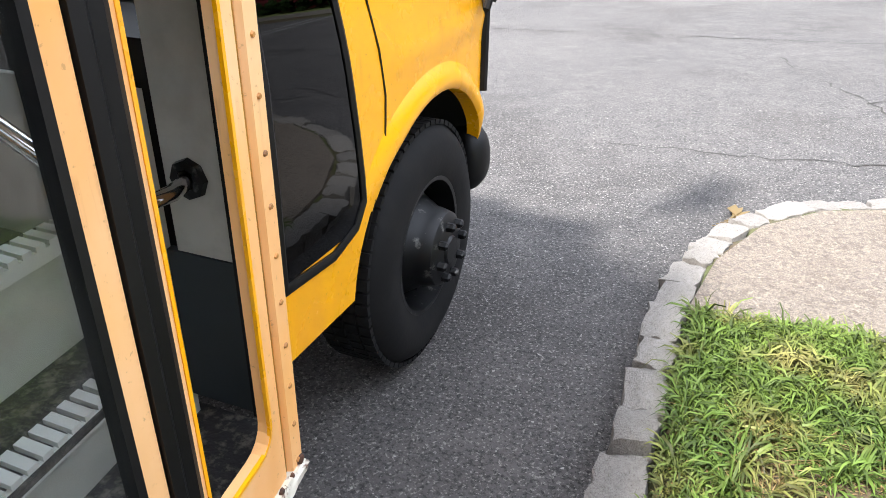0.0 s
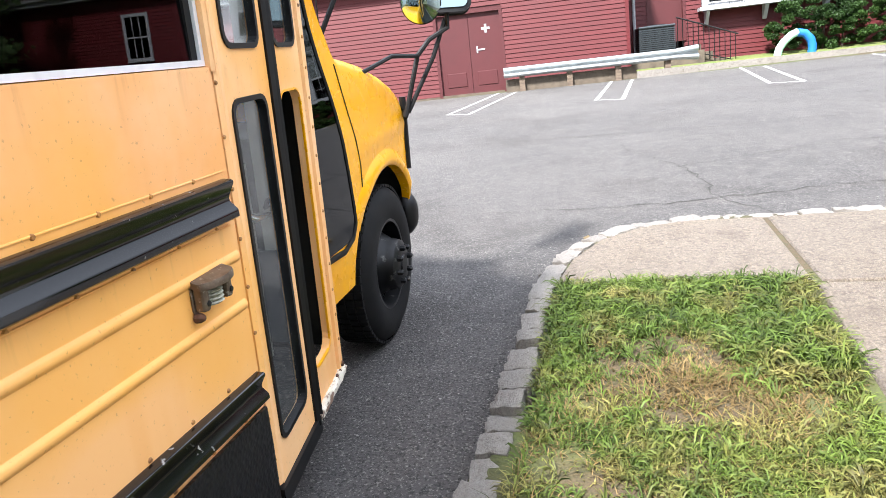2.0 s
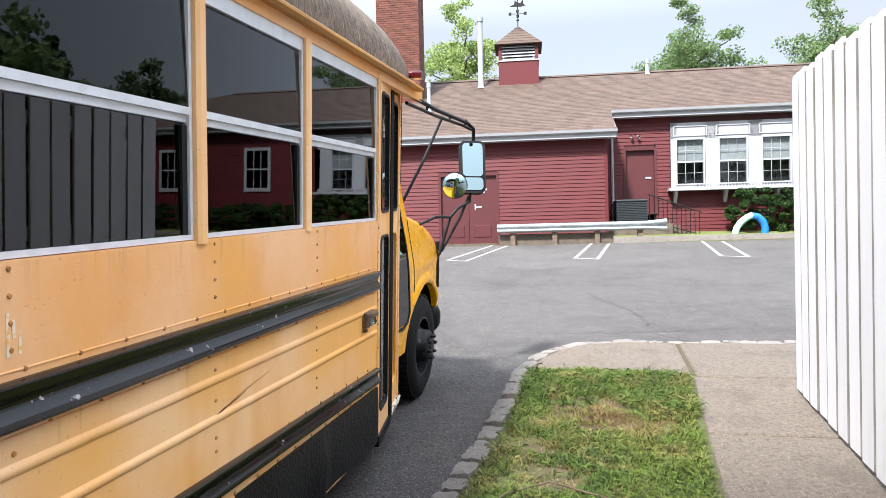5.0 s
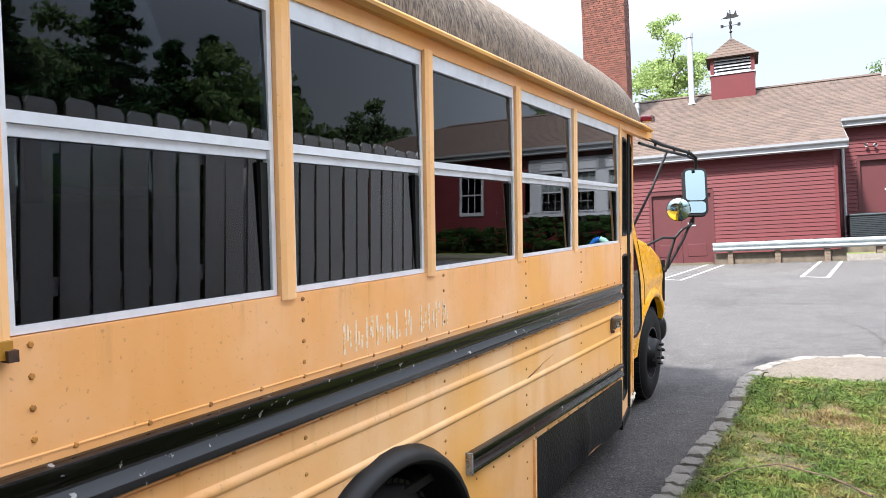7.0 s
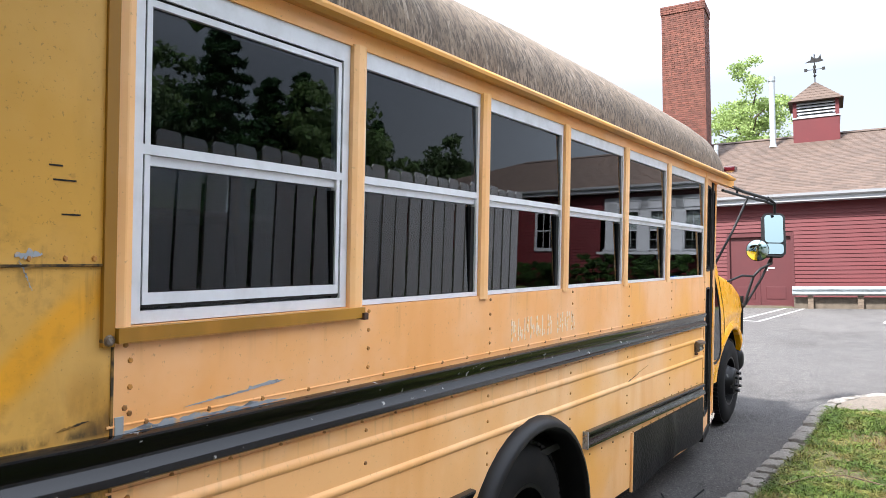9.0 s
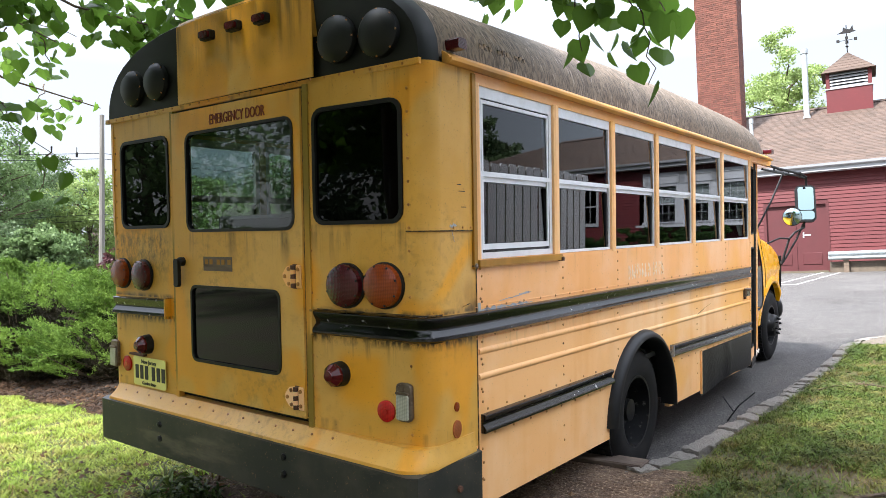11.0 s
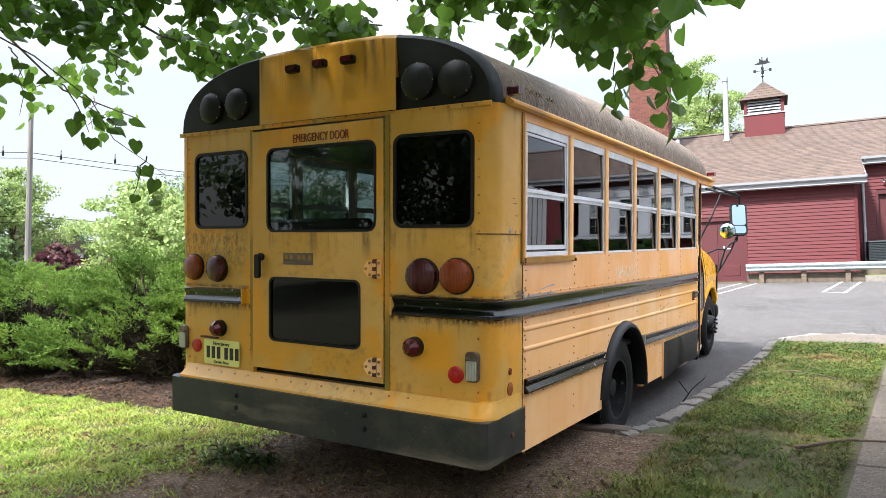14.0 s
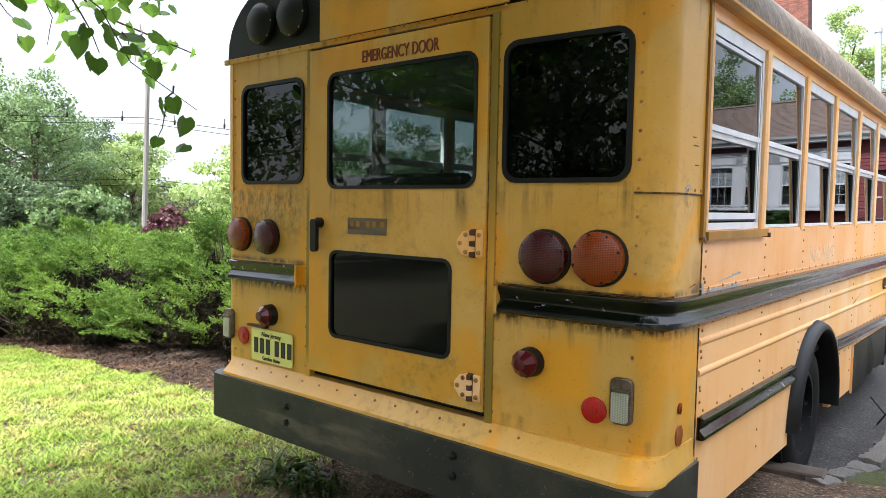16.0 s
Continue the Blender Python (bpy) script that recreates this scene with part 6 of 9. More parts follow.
bm = bmesh.new()
rows_ = [[bm.verts.new((flank(y, z) + d, y, z)) for y, z in fine(p)] for p, d in ((q, -0.003), (q, 0.006), ([((a[0] + b[0]) / 2, (a[1] + b[1]) / 2) for a, b in zip(q, qi)], 0.010), (qi, 0.006), (qi, 0.0))]
for ra, rb in zip(rows_, rows_[1:]):
    for k in range(len(ra)):
        j = (k + 1) % len(ra)
        bm.faces.new((ra[k], ra[j], rb[j], rb[k]))
bmesh.ops.recalc_face_normals(bm, faces=list(bm.faces))
qw = part("quarter_window", bm, M["rubber"], bus, "tall quarter window in a black rubber gasket", smooth=True)
edge_ = [p for p in qi if p[0] > 4.5] + [qi[-2]]


def pane_end(z):
    for (y0, z0), (y1, z1) in zip(edge_, edge_[1:]):
        if z <= z1:
            return y0 + (y1 - y0) * max(0, z - z0) / (z1 - z0)
    return edge_[-1][0]


secs = []
for z in [0.588, 0.602, 0.63, 0.652] + list(np.linspace(0.70, 1.75, 22)):
    x, y1 = flank(4.5, z) + 0.003, pane_end(z)
    secs.append([(x, 4.384, z), (x, y1 + 0.004, z), (x - 0.002, y1 + 0.004, z), (x - 0.002, 4.384, z)])
part("pane", loft(secs), M["glass_dark"], qw, smooth=False)
# mirrors and their arms
bm = tube([(-0.02, 4.16, 2.0), (0.0, 4.8, 1.985), (0.09, 5.45, 1.965), (0.12, 5.55, 1.93), (0.12, 5.56, 1.84)], 0.014, 8)
tube([(-0.02, 4.16, 1.945), (0.0, 4.8, 1.945), (0.07, 5.40, 1.94), (0.11, 5.5, 1.92)], 0.011, 8, bm)
for y in (4.6, 5.1, 5.4):
    tube([(-0.005 + 0.1 * step(y, 4.8, 5.5), y, 1.985), (-0.01 + 0.1 * step(y, 4.8, 5.5), y, 1.945)], 0.01, 6, bm)
tube([(0.0, 5.0, 1.96), (-0.08, 4.80, 1.65), (-0.20, 4.70, 1.36)], 0.01, 8, bm)
tube([(-0.10, 5.41, 0.98), (-0.07, 5.45, 1.12), (-0.03, 5.45, 1.26), (0.02, 5.50, 1.33), (0.10, 5.56, 1.38), (0.10, 5.56, 1.46)], 0.012, 8, bm)
tube([(-0.09, 5.43, 1.0), (0.03, 5.52, 1.25), (0.09, 5.56, 1.42)], 0.011, 8, bm)
tube([(-0.03, 5.45, 1.26), (-0.08, 5.2, 1.27), (-0.20, 5.05, 1.2)], 0.010, 8, bm)
tube([(-0.142, 5.52, 0.715), (-0.142, 5.52, 1.07)], 0.017, 8, bm)
tube([(-0.10, 5.41, 0.98), (-0.142, 5.52, 1.0)], 0.011, 6, bm)
arm = part("mirror_arm", bm, M["rubber"], bus, "black tubular mirror arms", smooth=True)
TILT = Matrix.Translation((0, 5.56, 1.64)) @ Matrix.Rotation(radians(20), 4, "Z") @ Matrix.Rotation(radians(-14), 4, "X") @ Matrix.Translation((0, -5.56, -1.64))


def tilted(bm):
    bmesh.ops.transform(bm, matrix=TILT, verts=bm.verts)
    return bm


mir = part("side_mirror", tilted(prism(rrect(0.02, 0.205, 1.44, 1.84, 0.04), "y", 5.53, 5.59)), M["rubber"], bus, "tall black-framed side mirror", bevel=0.006)
part("mirror_glass", tilted(prism(rrect(0.034, 0.191, 1.563, 1.826, 0.03), "y", 5.524, 5.53)), M["mirror"], mir)
part("mirror_glass", tilted(prism(rrect(0.034, 0.191, 1.455, 1.553, 0.03), "y", 5.524, 5.53)), M["mirror"], mir)
cm = part("convex_mirror", lathe([(0, 0.098), (0.012, 0.1), (0.016, 0.096)], (-0.01, 5.52, 1.5), (0, -1, -0.05), 28), M["rubber"], bus, "round convex mirror", smooth=True)
part("mirror_glass", lathe([(0.014, 0.097), (0.03, 0.075), (0.043, 0.04), (0.047, 0)], (-0.01, 5.52, 1.5), (0, -1, -0.05), 28), M["mirror"], cm, smooth=True)
part("aerial", tube([(-0.22, 4.75, 1.3), (-0.22, 4.76, 2.15)], 0.003, 5), M["rubber"], bus)

# scrapes on the paint
def ragged(name, y0, z0, y1, z1, tall, x, mat, seed, label=""):
    """Torn streak from one end to the other, thin at both."""
    q = random.Random(seed)
    n = 16
    up, low = [], []
    for k in range(n + 1):
        t = k / n
        w = tall * math.sin(math.pi * min(1, 0.06 + t * 0.94)) ** 0.6
        y, z = y0 + (y1 - y0) * t, z0 + (z1 - z0) * t
        up.append((y + q.uniform(-0.003, 0.003), z + w * q.uniform(0.2, 1.0)))
        low.append((y + q.uniform(-0.003, 0.003), z - w * q.uniform(0.0, 0.5)))
    bm = bmesh.new()
    loft([[(x, a[0], a[1]), (x + 0.0012, a[0], a[1]), (x + 0.0012, b[0], b[1]), (x, b[0], b[1])] for a, b in zip(up, low)], bm)
    part(name, bm, mat, bus, label)


ragged("scrape", -0.40, 1.127, -0.262, 1.137, 0.010, 0.002, M["scraped"], 1, "bare metal scrape in the paint")
ragged("scrape", -0.53, 1.119, -0.38, 1.128, 0.004, 0.002, M["scraped"], 2)
ragged("scrape", -0.67, 1.094, -0.46, 1.093, 0.014, 0.002, M["scraped"], 3)
ragged("scrape", -0.48, 1.093, -0.255, 1.091, 0.012, 0.002, M["scraped"], 4)
ragged("scrape", -0.90, 1.428, -0.84, 1.430, 0.014, 0.0045, M["scraped"], 5, "bare metal tear at the panel lap")
ragged("scrape", -0.89, 1.420, -0.862, 1.37, 0.006, 0.0045, M["scraped"], 6)
ragged("scrape", -0.80, 1.118, -0.735, 1.128, 0.005, 0.001, M["grime"], 7)
# dent crease drawn as two flat slivers, brown and ochre
ragged("crease", 2.03, 0.775, 2.26, 0.808, 0.005, 0.0005, M["rust"], 8, "thin brown sliver drawn along a dent crease in the side")
ragged("crease", 2.20, 0.806, 2.42, 0.832, 0.003, 0.0005, M["paint_trim"], 9)

# rivet heads, too small to pick apart
verts, faces = [], []
for x, y, z, nrm in RIVETS:
    d = Vector(nrm).normalized()
    s = d.orthogonal().normalized()
    w2 = d.cross(s)
    c = Vector((x, y, z))
    n = len(verts)
    for h, r in ((0, 0.0062), (0.0036, 0.0042)):
        for k in range(6):
            verts.append(c + d * h + r * (math.cos(k * math.tau / 6) * s + math.sin(k * math.tau / 6) * w2))
    for k in range(6):
        faces.append((n + k, n + (k + 1) % 6, n + 6 + (k + 1) % 6, n + 6 + k))
    faces.append(tuple(n + 6 + k for k in range(6)))
tagged(raw("rivets", verts, faces, M["rivet"], bus), kind="stuff")

# ahead of the last window the body draws in to the narrower van cab, and the roof runs on over the door
OVER = ("roof", "cab_brow", "drip_rail", "header", "marker_lamp")
CAB = ("windscreen", "engine_cover", "engine_bay", "cab_floor")
APART = ("wheel", "axle", "frame_rail", "mirror_arm", "side_mirror", "convex_mirror", "seat", "aerial", "roof_cap", "exhaust_pipe", "cab_side", "hood", "nose_panel", "body_seam", "fender_lip", "wheel_well", "front_bumper", "quarter_window")
for ob in bus.children_recursive:
    if ob.type != "MESH":
        continue
    top = ob if ob.parent == bus else ob.parent if ob.parent.parent == bus else ob.parent.parent
    kind_of = top.name.split(".")[0]
    if kind_of in APART:
        continue
    for v in ob.data.vertices:
        x, y, z = v.co
        if y <= 3.6:
            continue
        side_of = max(-1.0, min(1.0, (x - MIDX) / 0.5))
        if kind_of in OVER:
            v.co.y = 3.6 + (y - 3.6) * 1.40
        elif kind_of in CAB:
            v.co = (x - 0.065 * side_of, 4.3475 + (y - 4.25) * 1.06, 1.3 + (z - 1.3) * 1.06)
        else:
            y = 3.6 + (y - 3.6) * 1.15
            v.co.x, v.co.y = x - 0.14 * (y - 3.6) * side_of, y

# the panels beside the emergency door stand back from it
for ob in bus.children_recursive:
    if ob.type != "MESH" or ob.name.startswith(("rear_bumper", "bumper_", "corner_apron")):
        continue
    for v in ob.data.vertices:
        x, y, z = v.co
        if y < -0.70 and x > -0.60 and z > 0.5:
            v.co.y = y + 0.042 * min(1.0, (x + 0.60) / 0.525) * step(-y, 0.72, 0.97)

# plank and stone by the rear wheel
g0 = drive_z(0, 0.9)
pl = link("timber_block", box(-0.5, 0.42, -0.08, 0.08, 0, 0.12), M["chock"], None, bevel=0.008)
pl.matrix_basis = pose(-0.27, 0.66, 0.05, 0, 1.5, 4)
tagged(pl, "weathered timber chock lying before the rear wheel", "timber")


# ---- the red building beyond the lot, in its own frame: u along the front, v back from it ----
BLD = pose(0, 21, 0, 0, 0, 5.5)
HR = 22.4
house = thing("house", BLD, "long low red clapboard building with a tan shingle roof", "building")


def clapboards(p0, way, out, length, z0, z1, mat, parent, name="wall", pitch=0.115, cuts=()):
    """Lapped boards on a wall: way along it, out from it. cuts: (s0, s1, z0, z1) openings."""
    p0, way, out = Vector(p0), Vector(way), Vector(out)
    verts, faces = [], []
    z = z0
    while z < z1 - 1e-3:
        h = min(pitch, z1 - z)
        spans = [(0, length)]
        for a, b, c0, c1 in cuts:
            if z + h > c0 and z < c1:
                spans = [q for s0, s1 in spans for q in ((s0, min(s1, a)), (max(s0, b), s1)) if q[1] - q[0] > 0.01]
        for s0, s1 in spans:
            s = s0
            while s < s1 - 1e-3:
                e = min(s1, s + rnd.uniform(2.5, 4.5))
                if s1 - e < 0.4:
                    e = s1
                n = len(verts)
                for q in (s + 0.001, e - 0.001):
                    b = p0 + way * q
                    verts += [b + out * 0.024 + Vector((0, 0, z)), b + out * 0.006 + Vector((0, 0, z + h)), b + Vector((0, 0, z + h)), b + out * 0.001 + Vector((0, 0, z))]
                faces += [(n, n + 4, n + 5, n + 1), (n, n + 3, n + 7, n + 4), (n + 1, n + 5, n + 6, n + 2)]
                s = e
        z += h
    return tagged(raw("clapboarding", verts, faces, mat, parent), kind="stuff")


BZ = 1.02   # ground at the front
# walls behind the boards
bm = box(-15, -3.46, 0.0, 0.18, BZ - 0.4, 4.32)
box(-1.76, 1.45, 0.0, 0.18, BZ - 0.4, 4.32, bm)
box(-3.46, -1.76, 0.0, 0.18, 3.19, 4.32, bm)
box(1.27, 1.45, 0.18, 1.5, BZ - 0.4, 4.42, bm)
part("wall_core", bm, M["door"], house)
bm = box(1.45, 2.2, 1.5, 1.68, BZ - 0.4, 4.98)
box(2.2, 3.1, 1.5, 1.68, 3.95, 4.98, bm)
box(3.1, 22, 1.5, 1.68, BZ - 0.4, 2.75, bm)
box(3.1, 22, 1.5, 1.68, 4.25, 4.98, bm)
part("wall_core", bm, M["door"], house)
part("wall_core", box(-15, 22, 10.0, 10.2, BZ - 0.4, 4.6), M["door"], house)
part("wall_core", box(-15.2, -15, 0, 10.2, BZ - 0.4, 4.6), M["door"], house)
part("wall_core", box(22, 22.2, 1.5, 10.2, BZ - 0.4, 4.6), M["door"], house)
clapboards((-15, 0, 0), (1, 0, 0), (0, -1, 0), 16.45, BZ + 0.12, 4.28, M["clap"], house, cuts=((11.50, 13.28, 0, 3.24),))
clapboards((1.45, 0, 0), (0, 1, 0), (1, 0, 0), 1.5, BZ + 0.3, 4.5, M["clap"], house)
clapboards((1.45, 1.5, 0), (1, 0, 0), (0, -1, 0), 20.55, BZ + 0.2, 4.95, M["clap"], house, cuts=((0.72, 1.68, 0, 4.0), (2.12, 7.6, 2.7, 4.95), (9.4, 10.5, 2.8, 4.3), (13.2, 14.3, 2.8, 4.3)))
clapboards((22.0, 1.5, 0), (0, 1, 0), (1, 0, 0), 8.7, BZ + 0.2, 4.95, M["clap"], house)
part("corner_board", box(1.40, 1.49, -0.03, 0.06, BZ, 4.3), M["clap"], house)
part("footing", box(-15, 1.5, -0.02, 0.1, BZ - 0.4, BZ + 0.13), M["footing"], house)
part("footing", box(1.5, 22, 1.46, 1.6, BZ - 0.4, BZ + 0.25), M["footing"], house)

# double door
dd = part("door", box(-3.44, -2.615, 0.05, 0.10, BZ + 0.08, 3.18), M["door"], house, "closed dull red double door")
part("door_leaf", box(-2.605, -1.78, 0.05, 0.10, BZ + 0.08, 3.18), M["door"], dd)
for x0 in (-3.28, -2.46):
    part("door_panel", box(x0, x0 + 0.52, 0.035, 0.05, BZ + 0.32, BZ + 0.68), M["door"], dd, bevel=0.01)
part("door_frame", prism([(-3.52, BZ), (-3.44, BZ), (-3.44, 3.18), (-1.78, 3.18), (-1.78, BZ), (-1.70, BZ), (-1.70, 3.27), (-3.52, 3.27)], "y", -0.03, 0.06), M["door"], dd)
bm = box(-2.27, -2.05, 0.038, 0.05, 2.74, 2.80)
box(-2.19, -2.13, 0.036, 0.048, 2.66, 2.88, bm)
part("cross_sign", bm, M["white"], dd, "small white cross on the door")
bm = box(-2.44, -2.22, 0.036, 0.05, 2.23, 2.27)
box(-2.44, -2.40, 0.036, 0.048, 2.17, 2.34, bm)
part("door_pull", bm, M["white"], dd, "pale metal latch")
# small side door
sd = part("door", box(2.22, 3.08, 1.58, 1.63, 1.95, 3.93), M["door"], house, "closed maroon door above steps")
part("door_frame", ring([(2.14, 1.93), (3.16, 1.93), (3.16, 4.02), (2.14, 4.02)], [(2.22, 1.95), (3.08, 1.95), (3.08, 3.93), (2.22, 3.93)], "y", 1.46, 1.6), M["door"], sd)
part("door_plate", box(2.82, 3.0, 1.56, 1.58, 3.04, 3.10), M["galv"], sd)

# window bay
bay = part("window_bay", box(3.57, 8.9, 1.40, 1.46, 2.72, 2.82), M["white"], house, "white panelled bay of four sash windows")
for k in range(5):
    u = 3.57 + k * 1.265
    part("bay_panel", box(u - (0 if k == 0 else 0.235), min(u + 0.18, 8.9), 1.40, 1.46, 2.82, 4.72), M["white"], bay)
part("bay_head", box(3.57, 8.9, 1.40, 1.46, 4.22, 4.72), M["white"], bay)
for k in range(4):
    u = 3.75 + k * 1.265
    part("head_moulding", ring([(u - 0.1, 4.30), (u + 0.90, 4.30), (u + 0.90, 4.62), (u - 0.1, 4.62)], [(u - 0.07, 4.33), (u + 0.87, 4.33), (u + 0.87, 4.59), (u - 0.07, 4.59)], "y", 1.375, 1.40), M["white"], bay)
    win = part("window", ring([(u - 0.045, 2.80), (u + 0.83, 2.80), (u + 0.83, 4.24), (u - 0.045, 4.24)], [(u, 2.84), (u + 0.785, 2.84), (u + 0.785, 4.19), (u, 4.19)], "y", 1.37, 1.47), M["white"], bay)
    bm = box(u, u + 0.785, 1.42, 1.45, 3.49, 3.54)
    for i in (1, 2):
        box(u + 0.785 * i / 3 - 0.005, u + 0.785 * i / 3 + 0.005, 1.425, 1.445, 2.84, 4.19, bm)
    for z in (3.17, 3.86):
        box(u, u + 0.785, 1.428, 1.442, z - 0.005, z + 0.005, bm)
    part("glazing_bar", bm, M["white"], win)
    g = part("pane", box(u, u + 0.785, 1.455, 1.46, 2.84, 4.19), M["glass_clear"], win)
    g.visible_shadow = False
    part("blind", box(u - 0.02, u + 0.80, 1.50, 1.51, 3.52, 4.22), M["blind"], win)
    part("room_back", box(u - 0.1, u + 0.9, 1.9, 1.92, 2.7, 4.3), M["canvas"], win)
    part("security_grille", box(u + 0.02, u + 0.765, 1.40, 1.405, 2.84, 2.86), M["iron"], win)
    bm = bmesh.new()
    for i in range(7):
        box(u + 0.06 + i * 0.11, u + 0.072 + i * 0.11, 1.398, 1.408, 2.84, 3.12, bm)
    part("security_bar", bm, M["iron"], win)
for u in (10.95, 14.75):
    win = part("window", ring([(u - 0.10, 2.75), (u + 1.0, 2.75), (u + 1.0, 4.35), (u - 0.10, 4.35)], [(u, 2.88), (u + 0.9, 2.88), (u + 0.9, 4.25), (u, 4.25)], "y", 1.44, 1.50), M["white"], house, "white sash window in the red wall")
    bm = box(u, u + 0.9, 1.45, 1.475, 3.54, 3.59)
    for i in (1, 2):
        box(u + 0.3 * i - 0.012, u + 0.3 * i + 0.012, 1.455, 1.472, 2.88, 4.25, bm)
    part("glazing_bar", bm, M["white"], win)
    part("pane", box(u, u + 0.9, 1.478, 1.482, 2.88, 4.25), M["glass"], win)
    part("room_back", box(u, u + 0.9, 1.486, 1.49, 2.88, 4.25), M["canvas"], win)
part("window_shelf", box(3.45, 9.0, 1.08, 1.42, 2.62, 2.71), M["white"], house, "white shelf under the windows")
for u in (3.62, 5.1, 6.6, 8.1):
    part("shelf_bracket", prism([(1.1, 2.62), (1.44, 2.62), (1.44, 2.25), (1.36, 2.25)], "x", u, u + 0.09), M["white"], house)
bm = bmesh.new()
for k in range(110):
    u = 4.2 + k * 0.042
    lathe([(0, 0.008), (0.11 + 0.05 * rnd.random(), 0.0)], (u, 1.14, 2.71), (0.15 * rnd.uniform(-1, 1), 0, 1), 4, bm)
part("spike_strip", bm, M["iron"], house)
fl = part("flood_light", lathe([(0, 0.02), (0.04, 0.042), (0.09, 0.05)], (2.58, 1.42, 4.36), (0.5, -1, -0.3), 14), M["white"], house, "white twin flood light")
part("lamp_head", lathe([(0, 0.02), (0.04, 0.042), (0.09, 0.05)], (2.42, 1.42, 4.38), (-0.5, -1, -0.3), 14), M["white"], fl)

# roof: shingle courses on a deck
def roof_slope(v):
    return 4.36 + 0.52 * (v + 0.35)


RV, RZ = 5.05, roof_slope(5.05)
HIP = 15.0


def hip_u(v):
    """Right end of the roof at depth v."""
    return HR - (HR - HIP) * max(0.0, (v - 1.18) / (RV - 1.18)) if v < RV else HIP + (HR - HIP) * (v - RV) / 5.55


deck = loft([[(-15.4, v, z - 0.03), (hip_u(v), v, z - 0.03), (hip_u(v), v, z - 0.16), (-15.4, v, z - 0.16)] for v, z in ((1.18, roof_slope(1.18)), (RV, RZ), (10.6, RZ - 0.52 * 5.55))])
loft([[(-15.4, v, z - 0.03), (1.72, v, z - 0.03), (1.72, v, z - 0.16), (-15.4, v, z - 0.16)] for v, z in ((-0.35, roof_slope(-0.35)), (1.18, roof_slope(1.18)))], deck)
he = [deck.verts.new(p) for p in ((HR, 1.18, roof_slope(1.18) - 0.03), (HR, 10.6, RZ - 0.52 * 5.55 - 0.03), (HIP, RV, RZ - 0.03))]
deck.faces.new(he)
roof = part("roof", deck, M["shingle"], house, "tan asphalt shingle roof")
verts, faces = [], []
v = -0.38
course = 0
while v < RV:
    dv = 0.125
    u0, u1 = (-15.4, 1.74) if v < 1.14 else (-15.4, hip_u(v))
    u = u0 + (0.15 if course % 2 else 0)
    while u < u1:
        wd = min(rnd.choice((0.18, 0.24, 0.30, 0.36)), u1 - u)
        lift = 0.010 + rnd.uniform(0, 0.006)
        n = len(verts)
        za, zb = roof_slope(v), roof_slope(v + dv * 1.15)
        verts += [(u + 0.004, v, za - 0.03 + lift), (u + wd - 0.004, v, za - 0.03 + lift), (u + wd - 0.004, v + dv * 1.15, zb - 0.03 + 0.003), (u + 0.004, v + dv * 1.15, zb - 0.03 + 0.003), (u + 0.004, v, za - 0.045), (u + wd - 0.004, v, za - 0.045)]
        faces += [(n, n + 1, n + 2, n + 3), (n + 4, n + 5, n + 1, n)]
        u += wd
    v += dv
    course += 1
tagged(raw("shingles", verts, faces, M["shingle"], roof), kind="stuff")
part("ridge_cap", prism([(RV - 0.16, RZ - 0.07), (RV, RZ + 0.02), (RV + 0.16, RZ - 0.07)], "x", -15.4, HIP), M["shingle"], roof)
# gutters and fascias
G = [(0, -0.10), (0.05, -0.10), (0.09, -0.07), (0.11, 0.0), (0.10, 0.0), (0.08, -0.06), (0.045, -0.085), (0, -0.085)]
for v0, z0, u0, u1 in ((-0.36, 4.36, -15.4, 1.74), (1.16, 5.14, 1.76, HR)):
    part("gutter", prism([(v0 - a, z0 + b) for a, b in G], "x", u0, u1), M["white"], house, "white roof gutter")
    part("fascia", box(u0, u1, v0, v0 + 0.03, z0 - 0.22, z0 - 0.01), M["white"], house)
    part("soffit", box(u0, u1, v0 + 0.03, v0 + 0.40, z0 - 0.22, z0 - 0.19), M["white"], house)
part("rake_board", prism([(-0.36, 4.14), (1.2, 4.95), (1.2, 5.12), (-0.36, 4.33)], "x", 1.70, 1.745), M["white"], house)
bm = tube([(1.85, 1.12, 5.06), (1.83, 1.3, 4.9), (1.80, 1.44, 4.8), (1.80, 1.44, 1.9), (1.80, 1.30, 1.75)], 0.045, 8)
part("downspout", bm, M["white"], house, "white downspout")

# chimney: brick courses
CH0, CH1, CV0, CV1, CTOP = -5.92, -4.44, 2.9, 4.1, 11.9
chim = part("chimney", box(CH0 + 0.012, CH1 - 0.012, CV0 + 0.012, CV1 - 0.012, 4.6, CTOP - 0.02), M["mortar"], house, "tall red brick chimney, weathered")
verts, faces = [], []


def brick_at(x0, x1, y0, y1, z0, z1):
    n = len(verts)
    verts.extend((x, y, z) for x in (x0, x1) for y in (y0, y1) for z in (z0, z1))
    faces.extend(tuple(n + i for i in f) for f in ((0, 1, 3, 2), (4, 6, 7, 5), (0, 4, 5, 1), (2, 3, 7, 6), (0, 2, 6, 4), (1, 5, 7, 3)))


